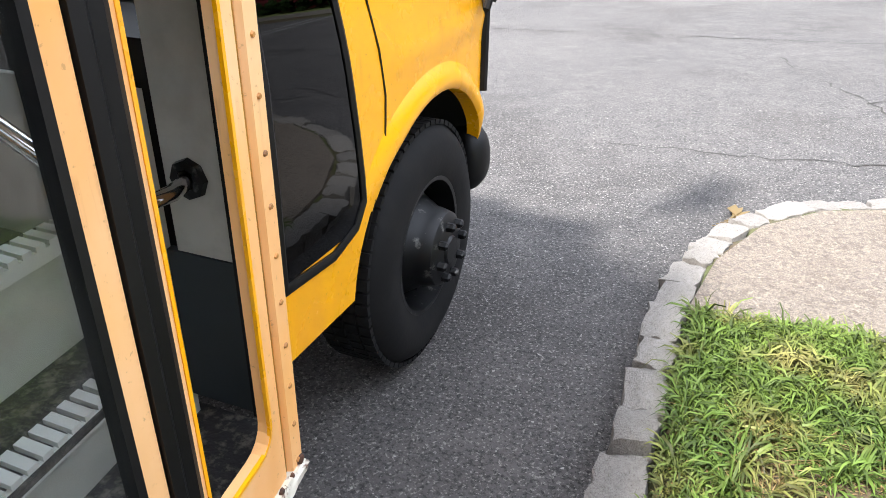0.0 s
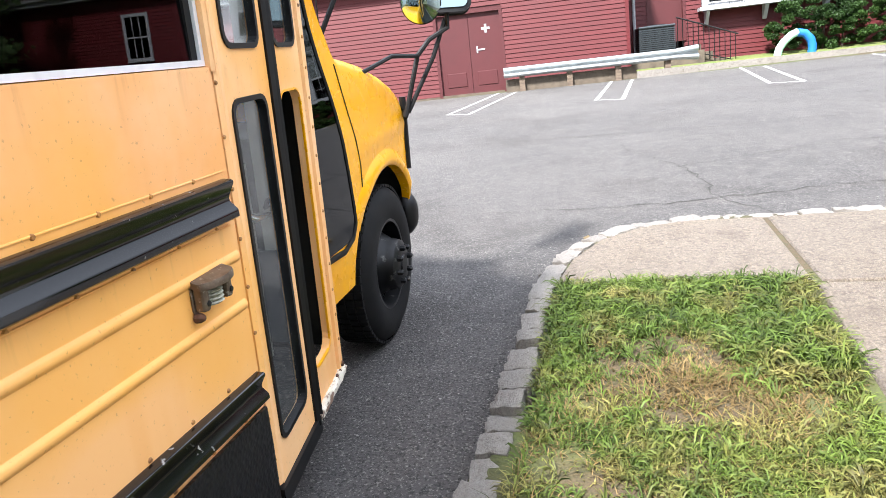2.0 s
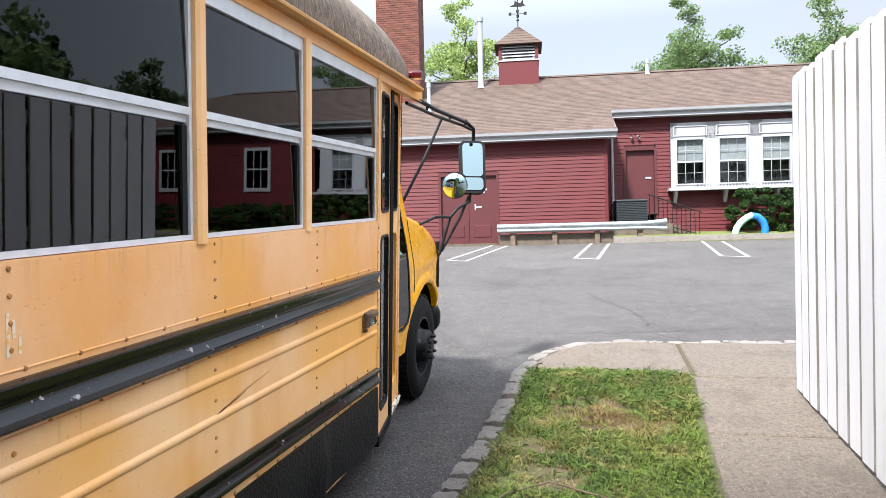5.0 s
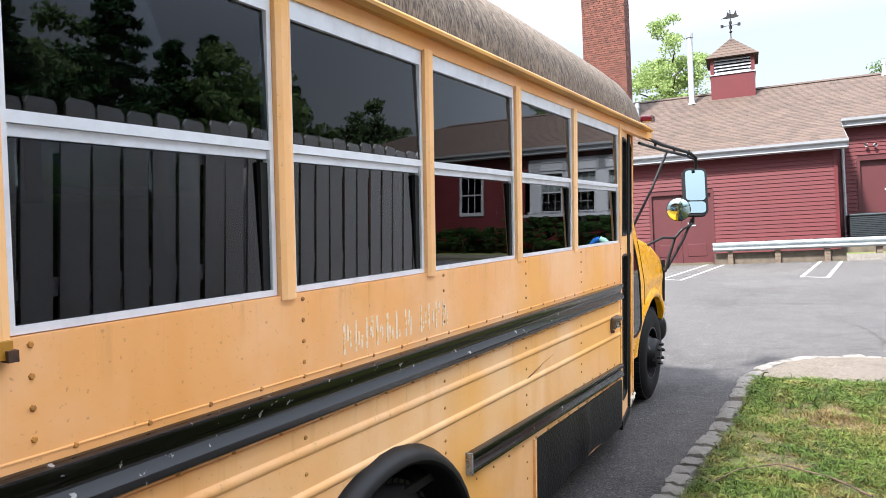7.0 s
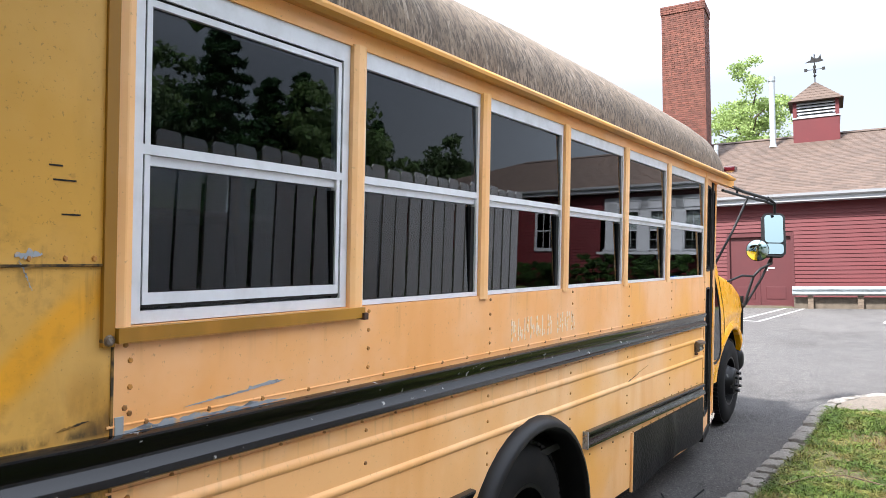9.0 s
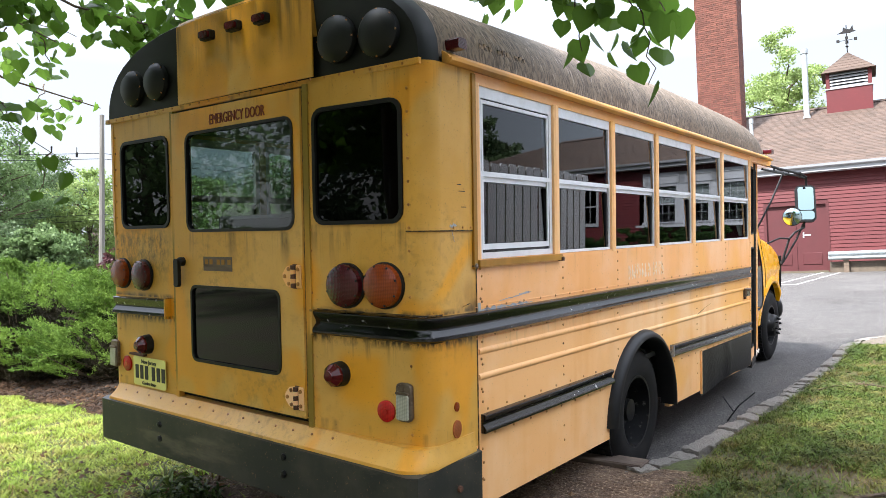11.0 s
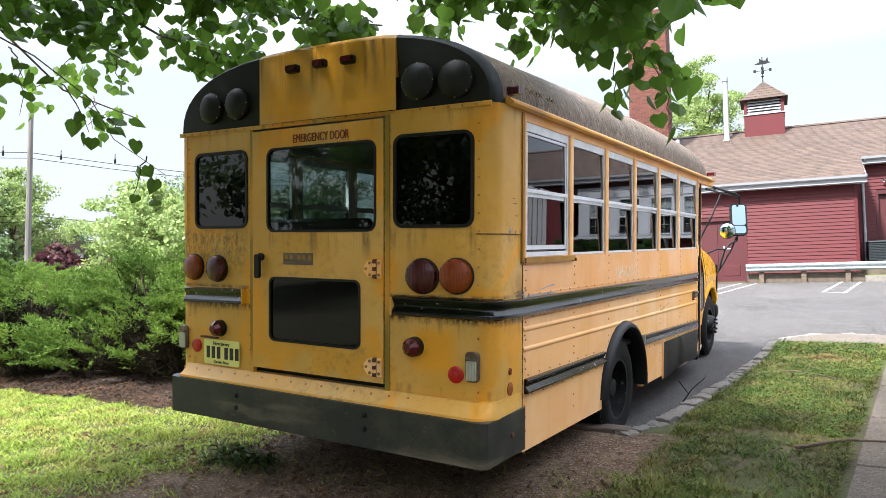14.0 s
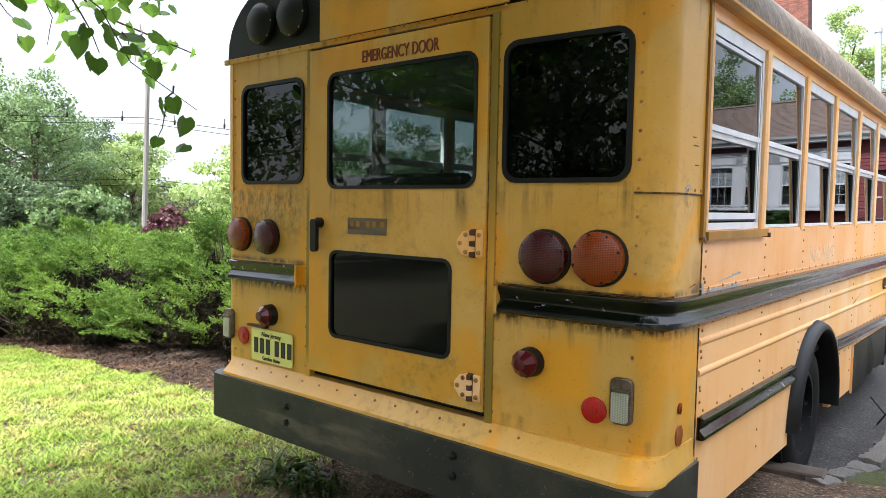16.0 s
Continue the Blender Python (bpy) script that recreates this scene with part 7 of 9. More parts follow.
z, row = 5.2, 0
while z < CTOP:
    grow = 0.03 if z > CTOP - 0.3 else 0.0
    for face_v, inn in ((CV0 - grow, 1), (CV1 + grow, -1)):
        u = CH0 - grow + (0.0 if row % 2 else -0.11)
        while u < CH1 + grow:
            a, b = max(u, CH0 - grow), min(u + 0.21, CH1 + grow)
            if b - a > 0.03:
                d = rnd.uniform(-0.006, 0.004)
                brick_at(a, b, min(face_v + d, face_v + inn * 0.1), max(face_v + d, face_v + inn * 0.1), z, z + 0.062)
            u += 0.222
    for face_u, inn in ((CH0 - grow, 1), (CH1 + grow, -1)):
        v = CV0 - grow + (-0.11 if row % 2 else 0.0)
        while v < CV1 + grow:
            a, b = max(v, CV0 + 0.1), min(v + 0.21, CV1 - 0.1)
            if b - a > 0.03:
                d = rnd.uniform(-0.006, 0.004)
                brick_at(min(face_u + d, face_u + inn * 0.1), max(face_u + d, face_u + inn * 0.1), a, b, z, z + 0.062)
            v += 0.222
    z += 0.075
    row += 1
tagged(raw("brickwork", verts, faces, M["brick_island"], chim), kind="stuff")

# cupola with louvres, weathervane
cu0, cu1, cv0, cv1 = -1.78, -0.36, 4.35, 5.75
cz = RZ - 0.45
cup = part("cupola", box(cu0, cu1, cv0, cv1, cz, cz + 0.92), M["clap"], house, "small red louvred roof cupola")
for x0, x1, y0, y1 in ((cu0, cu0 + 0.12, cv0, cv0 + 0.12), (cu1 - 0.12, cu1, cv0, cv0 + 0.12), (cu0, cu0 + 0.12, cv1 - 0.12, cv1), (cu1 - 0.12, cu1, cv1 - 0.12, cv1)):
    part("post", box(x0, x1, y0, y1, cz + 0.92, cz + 1.52), M["clap"], cup)
part("cupola_core", box(cu0 + 0.2, cu1 - 0.2, cv0 + 0.2, cv1 - 0.2, cz + 0.92, cz + 1.5), M["inside"], cup)
for k in range(5):
    z = cz + 0.95 + k * 0.11
    part("louvre", prism([(cv0 + 0.02, z), (cv0 + 0.12, z + 0.08), (cv0 + 0.12, z + 0.10), (cv0 + 0.02, z + 0.03)], "x", cu0 + 0.12, cu1 - 0.12), M["white"], cup)
    part("louvre", box(cu1 - 0.1, cu1 - 0.02, cv0 + 0.12, cv1 - 0.12, z, z + 0.04), M["white"], cup)
part("sill", box(cu0 - 0.03, cu1 + 0.03, cv0 - 0.03, cv1 + 0.03, cz + 0.90, cz + 0.94), M["white"], cup)
bm = bmesh.new()
c = ((cu0 + cu1) / 2, (cv0 + cv1) / 2)
for k in range(7):
    t0, t1 = k / 7, (k + 1) / 7
    r0, r1 = 0.84 * (1 - t0), 0.84 * (1 - t1)
    z0, z1 = cz + 1.5 + 0.85 * t0, cz + 1.5 + 0.85 * t1
    lo = [bm.verts.new((c[0] + sx * (r0 + 0.012), c[1] + sy * (r0 + 0.012), z0)) for sx, sy in ((-1, -1), (1, -1), (1, 1), (-1, 1))]
    hi = [bm.verts.new((c[0] + sx * r1, c[1] + sy * r1, z1)) for sx, sy in ((-1, -1), (1, -1), (1, 1), (-1, 1))]
    for i in range(4):
        j = (i + 1) % 4
        bm.faces.new((lo[i], lo[j], hi[j], hi[i]))
    bm.faces.new(lo[::-1])
part("cupola_roof", bm, M["shingle"], cup)
tip = cz + 2.35
wv = part("weathervane", tube([(c[0], c[1], tip - 0.1), (c[0], c[1], tip + 1.0)], 0.018, 6), M["iron"], cup, "black iron weathervane")
bm = tube([(c[0] - 0.28, c[1], tip + 0.45), (c[0] + 0.28, c[1], tip + 0.45)], 0.012, 5)
tube([(c[0], c[1] - 0.28, tip + 0.45), (c[0], c[1] + 0.28, tip + 0.45)], 0.012, 5, bm)
for d in ((-0.28, 0), (0.28, 0), (0, -0.28), (0, 0.28)):
    box(c[0] + d[0] - 0.05, c[0] + d[0] + 0.05, c[1] + d[1] - 0.01, c[1] + d[1] + 0.01, tip + 0.40, tip + 0.51, bm)
lathe([(-0.06, 0), (0, 0.06), (0.06, 0)], (c[0], c[1], tip + 0.22), (0, 0, 1), 10, bm)
part("compass_arms", bm, M["iron"], wv)
bm = prism([(c[0] - 0.3, tip + 0.72), (c[0] - 0.12, tip + 0.80), (c[0] - 0.1, tip + 0.95), (c[0], tip + 0.86), (c[0] + 0.12, tip + 0.84), (c[0] + 0.2, tip + 0.98), (c[0] + 0.22, tip + 0.80), (c[0] + 0.3, tip + 0.74), (c[0] + 0.1, tip + 0.70)], "y", c[1] - 0.008, c[1] + 0.008)
part("vane", bm, M["iron"], wv)
# flue pipes on the roof
for u, v, top, r in ((-2.42, 4.2, 9.1, 0.1), (-4.0, 1.9, 6.35, 0.06), (3.5, 4.9, RZ + 0.3, 0.07)):
    bm = lathe([(0, r * 1.5), (0.12, r), (top - roof_slope(v), r), (top - roof_slope(v), r * 1.25), (top - roof_slope(v) + 0.16, r * 1.25), (top - roof_slope(v) + 0.18, 0)], (u, v, roof_slope(v) - 0.06), (0, 0, 1), 16)
    part("flue_pipe", bm, M["galv"], house, "grey metal flue pipe", smooth=True)

# condenser, steps and iron rail by the small door
cond = thing("air_conditioner", BLD @ pose(2.25, 0.95, 1.62), "grey outdoor air conditioning unit", "air conditioner")
part("casing", box(-0.46, 0.46, -0.4, 0.4, 0, 0.06), M["darkmetal"], cond)
for k in range(12):
    part("louvre", box(-0.46, 0.46, -0.4, 0.4, 0.08 + k * 0.05, 0.11 + k * 0.05), M["darkmetal"], cond)
part("core", box(-0.43, 0.43, -0.37, 0.37, 0.06, 0.68), M["inside"], cond)
part("top_plate", box(-0.47, 0.47, -0.41, 0.41, 0.68, 0.74), M["darkmetal"], cond, bevel=0.02)
part("fan_guard", lathe([(0, 0.33), (0.02, 0.33), (0.02, 0.30), (0.012, 0.05), (0.012, 0)], (0, 0, 0.74), (0, 0, 1), 24), M["darkmetal"], cond)
bm = box(1.5, 3.4, 0.45, 1.48, BZ - 0.3, 1.62)
part("stoop", bm, M["footing"], house)
for k in range(3):
    part("step", box(3.05 + 0.3 * k, 3.35 + 0.3 * k, 0.6, 1.46, BZ, 1.76 - 0.19 * k), M["footing"], house)
rail_ = thing("stair_railing", BLD, "black iron railing beside the steps", "railing")
for k in range(12):
    u = 2.75 + k * 0.13
    part("baluster", tube([(u, 0.5, 1.6 - 0.04 * k), (u, 0.5, 2.5 - 0.05 * k)], 0.011, 5), M["iron"], rail_)
part("handrail", tube([(2.72, 0.5, 2.5), (4.25, 0.5, 1.92)], 0.018, 6), M["iron"], rail_)
part("bottom_rail", tube([(2.72, 0.5, 1.72), (4.25, 0.5, 1.25)], 0.014, 6), M["iron"], rail_)

# guard rail on its footing
gr = thing("guard_rail", BLD, "galvanised steel guard rail in front of the building", "guard rail")
W = [(0, 0.155), (-0.05, 0.13), (-0.08, 0.095), (-0.08, 0.07), (-0.015, 0.02), (-0.015, -0.02), (-0.08, -0.07), (-0.08, -0.095), (-0.05, -0.13), (0, -0.155)]
W = W + [(a + 0.006, b * 0.97) for a, b in W[::-1]]
part("beam", prism([(-0.62 + a, 1.57 + b * 0.82) for a, b in W], "x", -1.75, 2.55), M["galv"], gr, smooth=False)
secs = []
for t in np.linspace(0, 1, 7):
    u = 2.5 + 0.55 * t
    secs.append([(u, -0.62 + a * (1 + 0.6 * t) + 0.18 * t * t, 1.57 + b * (0.84 + 0.35 * t)) for a, b in W])
part("end_wing", loft(secs), M["galv"], gr)
for u in (-1.3, -0.1, 1.1, 2.3):
    part("post", box(u - 0.07, u + 0.07, -0.60, -0.46, 0.6, 1.68), M["timber"], gr)
ft = link("retaining_wall", box(-1.72, 1.55, -0.5, -0.05, 0.7, 1.40), M["footing"])
ft.matrix_basis = BLD
tagged(ft, "low stained concrete wall under the guard rail", "wall", kind="structure")
kb = link("kerb_stone_edge", box(1.55, 25, -0.62, -0.45, 0.7, BZ + 0.24), M["granite"])
kb.matrix_basis = BLD
tagged(kb, "grey kerb edging before the building", "kerb", kind="structure")
bed = link("planting_bed", loft([[(u, -0.45, BZ + 0.22), (u, 1.5, BZ + 0.34), (u, 1.5, 0.5), (u, -0.45, 0.5)] for u in (1.55, 25)]), M["lawnfar"])
bed.matrix_basis = BLD
tagged(bed, "mown grass strip before the building", "grass", kind="structure")

# plastic play arch
arch_ = thing("play_arch", BLD @ pose(5.05, 0.05, BZ + 0.24) @ Matrix.Scale(0.78, 4), "pale green and blue plastic play arch", "toy")
A = [(0.0, 0.0), (0.06, 0.22), (0.2, 0.42), (0.42, 0.6), (0.62, 0.68)]
part("slide_half", tube([(a, 0, b) for a, b in A], 0.12, 10), M["mint"], arch_, "pale green half", smooth=True)
part("curved_half", tube([(0.62, 0, 0.66), (0.82, 0, 0.62), (1.0, 0, 0.42), (1.06, 0, 0.2), (1.04, 0, 0.0)], 0.13, 10), M["blue"], arch_, "blue half", smooth=True)



# ---- planting ----
def leaf_cloud(name, centres, radii, per, size, mat, parent, seed, flat=0.6, aspect=0.6):
    """Many small leaf faces in clumps; one mesh."""
    r = np.random.RandomState(seed)
    c = np.repeat(np.asarray(centres, float), per, axis=0)
    rad = np.repeat(np.asarray(radii, float), per)[:, None]
    n = len(c)
    d = r.normal(size=(n, 3))
    d /= np.linalg.norm(d, axis=1)[:, None]
    p = c + d * rad * (r.rand(n, 1) ** 0.45) * np.array([1, 1, flat])
    s = size * (0.6 + 0.8 * r.rand(n, 1))
    a = r.normal(size=(n, 3))
    a /= np.linalg.norm(a, axis=1)[:, None]
    b = np.cross(a, r.normal(size=(n, 3)))
    b /= np.linalg.norm(b, axis=1)[:, None]
    v = np.stack([p - a * s, p + b * s * aspect, p + a * s, p - b * s * aspect], 1).reshape(-1, 3)
    me = bpy.data.meshes.new(name)
    me.vertices.add(4 * n)
    me.vertices.foreach_set("co", v.ravel())
    me.loops.add(4 * n)
    me.loops.foreach_set("vertex_index", np.arange(4 * n))
    me.polygons.add(n)
    me.polygons.foreach_set("loop_start", np.arange(0, 4 * n, 4))
    me.polygons.foreach_set("loop_total", np.full(n, 4))
    me.materials.append(mat)
    me.update(calc_edges=True)
    ob = new(name, me)
    ob.parent = parent
    return ob


def tree(x, y, h, spread, mat, label, seed, leaves=7000, size=0.16, bare=0.25, base=None, kind_="tree"):
    r = random.Random(seed)
    z0 = (lawn_z(x, y) if base is None else base) - 0.1
    t = thing(kind_, pose(x, y, z0), label, kind_)
    top = h * 0.72
    trunk = [(0.0, 0.0, 0.0), (r.uniform(-0.1, 0.1), r.uniform(-0.1, 0.1), h * 0.25), (r.uniform(-0.3, 0.3), r.uniform(-0.3, 0.3), h * 0.5), (r.uniform(-0.4, 0.4), r.uniform(-0.4, 0.4), top)]
    bm = tube(trunk, h * 0.022, 9, taper=0.35)
    centres, radii = [], []
    n_limb = 30
    for k in range(n_limb):
        f = bare + (0.97 - bare) * (k + r.random()) / n_limb
        ang = k * 2.4 + r.random()
        g = (f - bare) / (1 - bare)
        reach = spread * (0.30 + 0.70 * math.sin(math.pi * min(1, 0.15 + 0.82 * g))) * r.uniform(0.6, 1.1)
        st = Vector((0, 0, h * f * 0.74))
        en = Vector((reach * math.cos(ang), reach * math.sin(ang), h * f * 0.80 + reach * 0.28))
        mid = (st + en) / 2 + Vector((0, 0, 0.10 * reach))
        tube([st, mid, en], h * 0.006, 5, bm, taper=0.3)
        for q in range(6):
            w_ = st.lerp(en, 0.35 + 0.13 * q) + Vector((r.uniform(-1, 1), r.uniform(-1, 1), r.uniform(-0.7, 0.9))) * spread * 0.2
            w_.z = min(w_.z, h * 0.97)
            centres.append(w_)
            radii.append(spread * r.uniform(0.13, 0.27))
    for q in range(5):
        centres.append(Vector((r.uniform(-0.2, 0.2) * spread, r.uniform(-0.2, 0.2) * spread, h * r.uniform(0.86, 0.96))))
        radii.append(spread * 0.16)
    part("trunk", bm, M["bark"], t, smooth=True)
    leaf_cloud("crown", centres, radii, max(20, leaves // len(centres)), size, mat, t, seed)
    return t


def conifer(x, y, h, spread, label, seed, leaves=6000, base=None):
    r = random.Random(seed)
    z0 = (lawn_z(x, y) if base is None else base) - 0.1
    t = thing("conifer_tree", pose(x, y, z0), label, "tree")
    part("trunk", tube([(0, 0, 0), (0, 0, h * 0.5), (0, 0, h * 0.97)], h * 0.02, 8, taper=0.2), M["bark"], t)
    centres, radii = [], []
    for k in range(70):
        f = 0.08 + 0.9 * (k / 70)
        reach = spread * (1 - f) ** 0.85 * r.uniform(0.6, 1.15)
        ang = k * 2.4
        for q in (0.45, 0.8, 1.0):
            centres.append((reach * q * math.cos(ang), reach * q * math.sin(ang), h * f - reach * q * 0.22))
            radii.append(0.12 + spread * 0.13 * (1 - f * 0.6))
    leaf_cloud("crown", centres, radii, max(10, leaves // len(centres)), 0.14, M["conifer"], t, seed, 0.55, 0.3)
    return t


# behind the building
tree(-5.3, 34.5, 12.6, 2.9, M["tree_b"], "pale green leafy tree behind the building", 1, 42000, 0.062, 0.25)
tree(5.9, 38.0, 12.8, 3.3, M["tree_a"], "dark green leafy tree behind the roof", 2, 42000, 0.068, 0.3)
tree(13.2, 40.0, 13.0, 3.6, M["tree_a"], "dark green leafy tree behind the roof", 3, 30000, 0.075, 0.3)
tree(-14, 40.0, 11.0, 4.2, M["tree_c"], "dark leafy tree behind the building", 4, 7000, 0.18, 0.2)
# beyond the road: (distance, way, top, spread)
for k, (d, wx, wy, top, s, mt, lb) in enumerate((
        (48, -0.955, 0.297, 11.6, 5.0, "tree_a", "green leafy tree beyond the road"), (44, -0.937, 0.349, 10.4, 4.0, "tree_a", "green leafy tree beyond the road"), (52, -0.915, 0.40, 9.8, 4.2, "tree_c", "dark leafy tree beyond the road"),
        (46, -0.893, 0.45, 7.9, 3.2, "tree_b", "pale thin-leaved tree beyond the road"), (24, -0.79, 0.61, 3.6, 1.9, "tree_b", "bright green tree beyond the shrubs"), (27, -0.815, 0.58, 4.6, 2.6, "tree_b", "bright green tree beyond the shrubs"),
        (60, -0.865, 0.50, 5.2, 4.2, "tree_c", "dark leafy tree beyond the road"), (42, -0.975, 0.22, 11.5, 4.6, "tree_c", "dark leafy tree beyond the road"), (40, -0.99, 0.14, 12, 5, "tree_a", "green leafy tree beyond the road"),
        (36, -0.76, 0.65, 7.0, 3.6, "tree_a", "green leafy tree beyond the road"), (40, -0.66, 0.75, 8.0, 4.2, "tree_c", "dark leafy tree beyond the road"), (34, -0.915, 0.40, 3.4, 1.9, "tree_a", "low grey-green tree beyond the shrubs"), (36, -0.95, 0.31, 4.2, 3.2, "tree_c", "dark low tree beyond the shrubs"))):
    x, y = 1.3 + d * wx, -3.6 + d * wy
    z0 = lawn_z(x, y)
    tree(x, y, (top + 0.6 - z0) / 0.97, s, M[mt], lb, 20 + k, 21000, 0.06 + 0.0006 * d, 0.06)
tree(1.3 - 34 * 0.872, -3.6 + 34 * 0.489, 2.6, 1.3, M["plum"], "purple-leaved small tree beyond the shrubs", 60, 3500, 0.1, 0.06)
# to the side and behind, mirrored in the panes
for k, (x, y, h, s) in enumerate(((19, 13.5, 9.6, 3.2), (20.5, 17.0, 8.6, 2.9), (26, 30, 10, 3.0), (18.5, 9.5, 8.4, 2.9), (24, 22, 10.5, 3.2))):
    conifer(x, y, h, s, "tall dark conifer behind the fence", 70 + k, 15000)
for k, (x, y, h, s, mt) in enumerate(((21, 20.5, 9.2, 3.8, "tree_a"), (23, 11.5, 9.4, 3.8, "tree_c"), (27, 17, 11, 4.2, "tree_a"), (24, 26, 9.8, 3.0, "tree_c"), (25, 36, 10.5, 3.6, "tree_c"), (17, 4, 7.5, 3.4, "tree_a"), (20, -4, 9, 4, "tree_c"), (15, -13, 10, 4.6, "tree_c"), (8, -20, 11, 5, "tree_c"), (0, -24, 12, 5.4, "tree_c"), (-8, -22, 11, 5.0, "tree_a"), (-16, -20, 12, 5.4, "tree_c"), (-24, -14, 12, 5.4, "tree_a"))):
    tree(x, y, h, s, M[mt], "leafy tree in the neighbouring yard", 80 + k, 11000, 0.16, 0.1)

# utility pole with wires
PX, PY = 1.3 - 40 * 0.8865, -3.6 + 40 * 0.463
up = thing("utility_pole", pose(PX, PY, 0.6), "grey wooden utility pole with wires", "utility pole")
part("pole", tube([(0, 0, 0), (0.05, 0, 5), (0.1, 0, 9.6)], 0.16, 10, taper=0.75), M["pole"], up)
for k, (z, dx) in enumerate(((7.6, 0.0), (7.3, 0.1), (4.4, 0.1), (4.1, 0.0))):
    bm = bmesh.new()
    for s in (-1, 1):
        pts = []
        for t in np.linspace(0, 1, 9):
            pts.append((dx + s * 14 * t, s * 26 * t, z - 1.3 * 4 * t * (1 - t) * 0.5 + 0.1 * t))
        tube(pts, 0.018, 4, bm)
    part("wire", bm, M["rubber"], up)
for k in range(4):
    part("insulator", lathe([(0, 0.05), (0.2, 0.06), (0.3, 0.02), (0.5, 0.02)], (0.3 + 1.2 * (k - 1.5), 2.2 * (k - 1.5), 7.3), (0, 0, 1), 8), M["rubber"], up)
hb = thing("house", pose(1.3 - 50 * 0.879, -3.6 + 50 * 0.477, 0.9, 0, 0, 30), "small white and pink-red house among the trees", "building")
part("wall", box(-1.6, 1.6, -2, 2, 0, 2.9), M["white"], hb)
part("wall", box(1.604, 4.6, -1.9, 2, 0, 2.3), M["clap"], hb)
part("roof", prism([(-2.3, 2.88), (0, 4.2), (2.3, 2.88)], "x", -1.8, 1.8), M["shingle"], hb)
for u in (-1.0, 0.4):
    part("window", box(u, u + 0.6, -2.03, -2.0, 1.0, 2.1), M["canvas"], hb)


# juniper bushes: flat layered sprays of fine needles over bare stems
def juniper(x, y, wide, deep, h, seed, plumes=760, twigs=15, per=17):
    r = random.Random(seed)
    q = np.random.RandomState(seed)
    t = thing("juniper_bush", pose(x, y, lawn_z(x, y)), "broad green spreading juniper bush with bare brown stems", "bush", "juniper bushes")
    n = plumes
    # plumes gather on boughs that lie in loose tiers, with dark gaps between
    boughs = 130
    ba, be = q.rand(boughs) * math.tau, np.arcsin(q.rand(boughs) ** 0.8)
    pick = q.randint(0, boughs, n)
    a = ba[pick] + q.normal(size=n) * 0.15
    el = np.clip(be[pick] + q.normal(size=n) * 0.07, 0.0, 1.55)
    rad = (0.88 + 0.12 * q.rand(boughs))[pick] * (0.86 + 0.16 * q.rand(n))
    lump = 1 + 0.10 * np.sin(3 * a + seed) + 0.06 * np.sin(7 * a + 5 * el)
    out = np.stack([np.cos(a) * np.cos(el), np.sin(a) * np.cos(el), np.sin(el)], 1)
    c = out * np.array([wide, deep, h * 0.80]) * (rad * lump)[:, None] + np.array([0, 0, 0.20])
    d = np.stack([np.cos(a), np.sin(a), 0.30 + 0.45 * np.sin(el)], 1) + q.normal(size=(n, 3)) * 0.22
    d /= np.linalg.norm(d, axis=1)[:, None]
    flat = np.cross(d, np.array([0, 0, 1.0]) + q.normal(size=(n, 3)) * 0.3)
    flat /= np.linalg.norm(flat, axis=1)[:, None]
    nrm = np.cross(flat, d)
    bm = bmesh.new()
    for k in range(0, n, 9):
        e = Vector(c[k])
        st = Vector((e.x * 0.2, e.y * 0.2, 0.03))
        tube([st, (st + e) / 2 + Vector((r.uniform(-0.1, 0.1), r.uniform(-0.1, 0.1), -0.12)), e], 0.016, 4, bm, taper=0.3)
    tagged(part("stem", bm, M["bark"], t), kind="stuff")
    # each plume: short twigs to both sides of a drooping axis, thick with scale needles
    size = 0.20 + 0.20 * q.rand(n)
    g = n * twigs

    def rep(v, k):
        return np.repeat(v, k, axis=0)

    u = np.tile(np.linspace(0.0, 1.0, twigs), n) + q.normal(size=g) * 0.02
    sgn = np.tile(np.where(np.arange(twigs) % 2, 1.0, -1.0), n)
    s_ = rep(size, twigs)
    base = rep(c, twigs) + rep(d, twigs) * ((u - 0.5) * s_)[:, None] - rep(nrm, twigs) * (0.30 * (u - 0.4) ** 2 * s_)[:, None]
    way = rep(d, twigs) * 0.75 + rep(flat, twigs) * (sgn * (0.9 - 0.5 * u))[:, None] + rep(nrm, twigs) * 0.25 + q.normal(size=(g, 3)) * 0.16
    way /= np.linalg.norm(way, axis=1)[:, None]
    tl = s_ * (0.42 - 0.26 * u) * (0.7 + 0.5 * q.rand(g))
    m = g * per
    w = q.rand(m, 1)
    p = rep(base, per) + rep(way, per) * (w * rep(tl, per)[:, None]) + q.normal(size=(m, 3)) * 0.006
    nd = rep(way, per) + q.normal(size=(m, 3)) * 0.55
    nd /= np.linalg.norm(nd, axis=1)[:, None]
    b = np.cross(nd, q.normal(size=(m, 3)))
    b /= np.linalg.norm(b, axis=1)[:, None]
    ln = 0.020 + 0.018 * q.rand(m, 1)
    v = np.stack([p + b * 0.0042, p + nd * ln, p - b * 0.0042], 1).reshape(-1, 3)
    me = bpy.data.meshes.new("foliage")
    me.vertices.add(3 * m)
    me.vertices.foreach_set("co", v.ravel())
    me.loops.add(3 * m)
    me.loops.foreach_set("vertex_index", np.arange(3 * m))
    me.polygons.add(m)
    me.polygons.foreach_set("loop_start", np.arange(0, 3 * m, 3))
    me.polygons.foreach_set("loop_total", np.full(m, 3))
    me.materials.append(M["juniper"])
    me.update(calc_edges=True)
    ob = new("foliage", me)
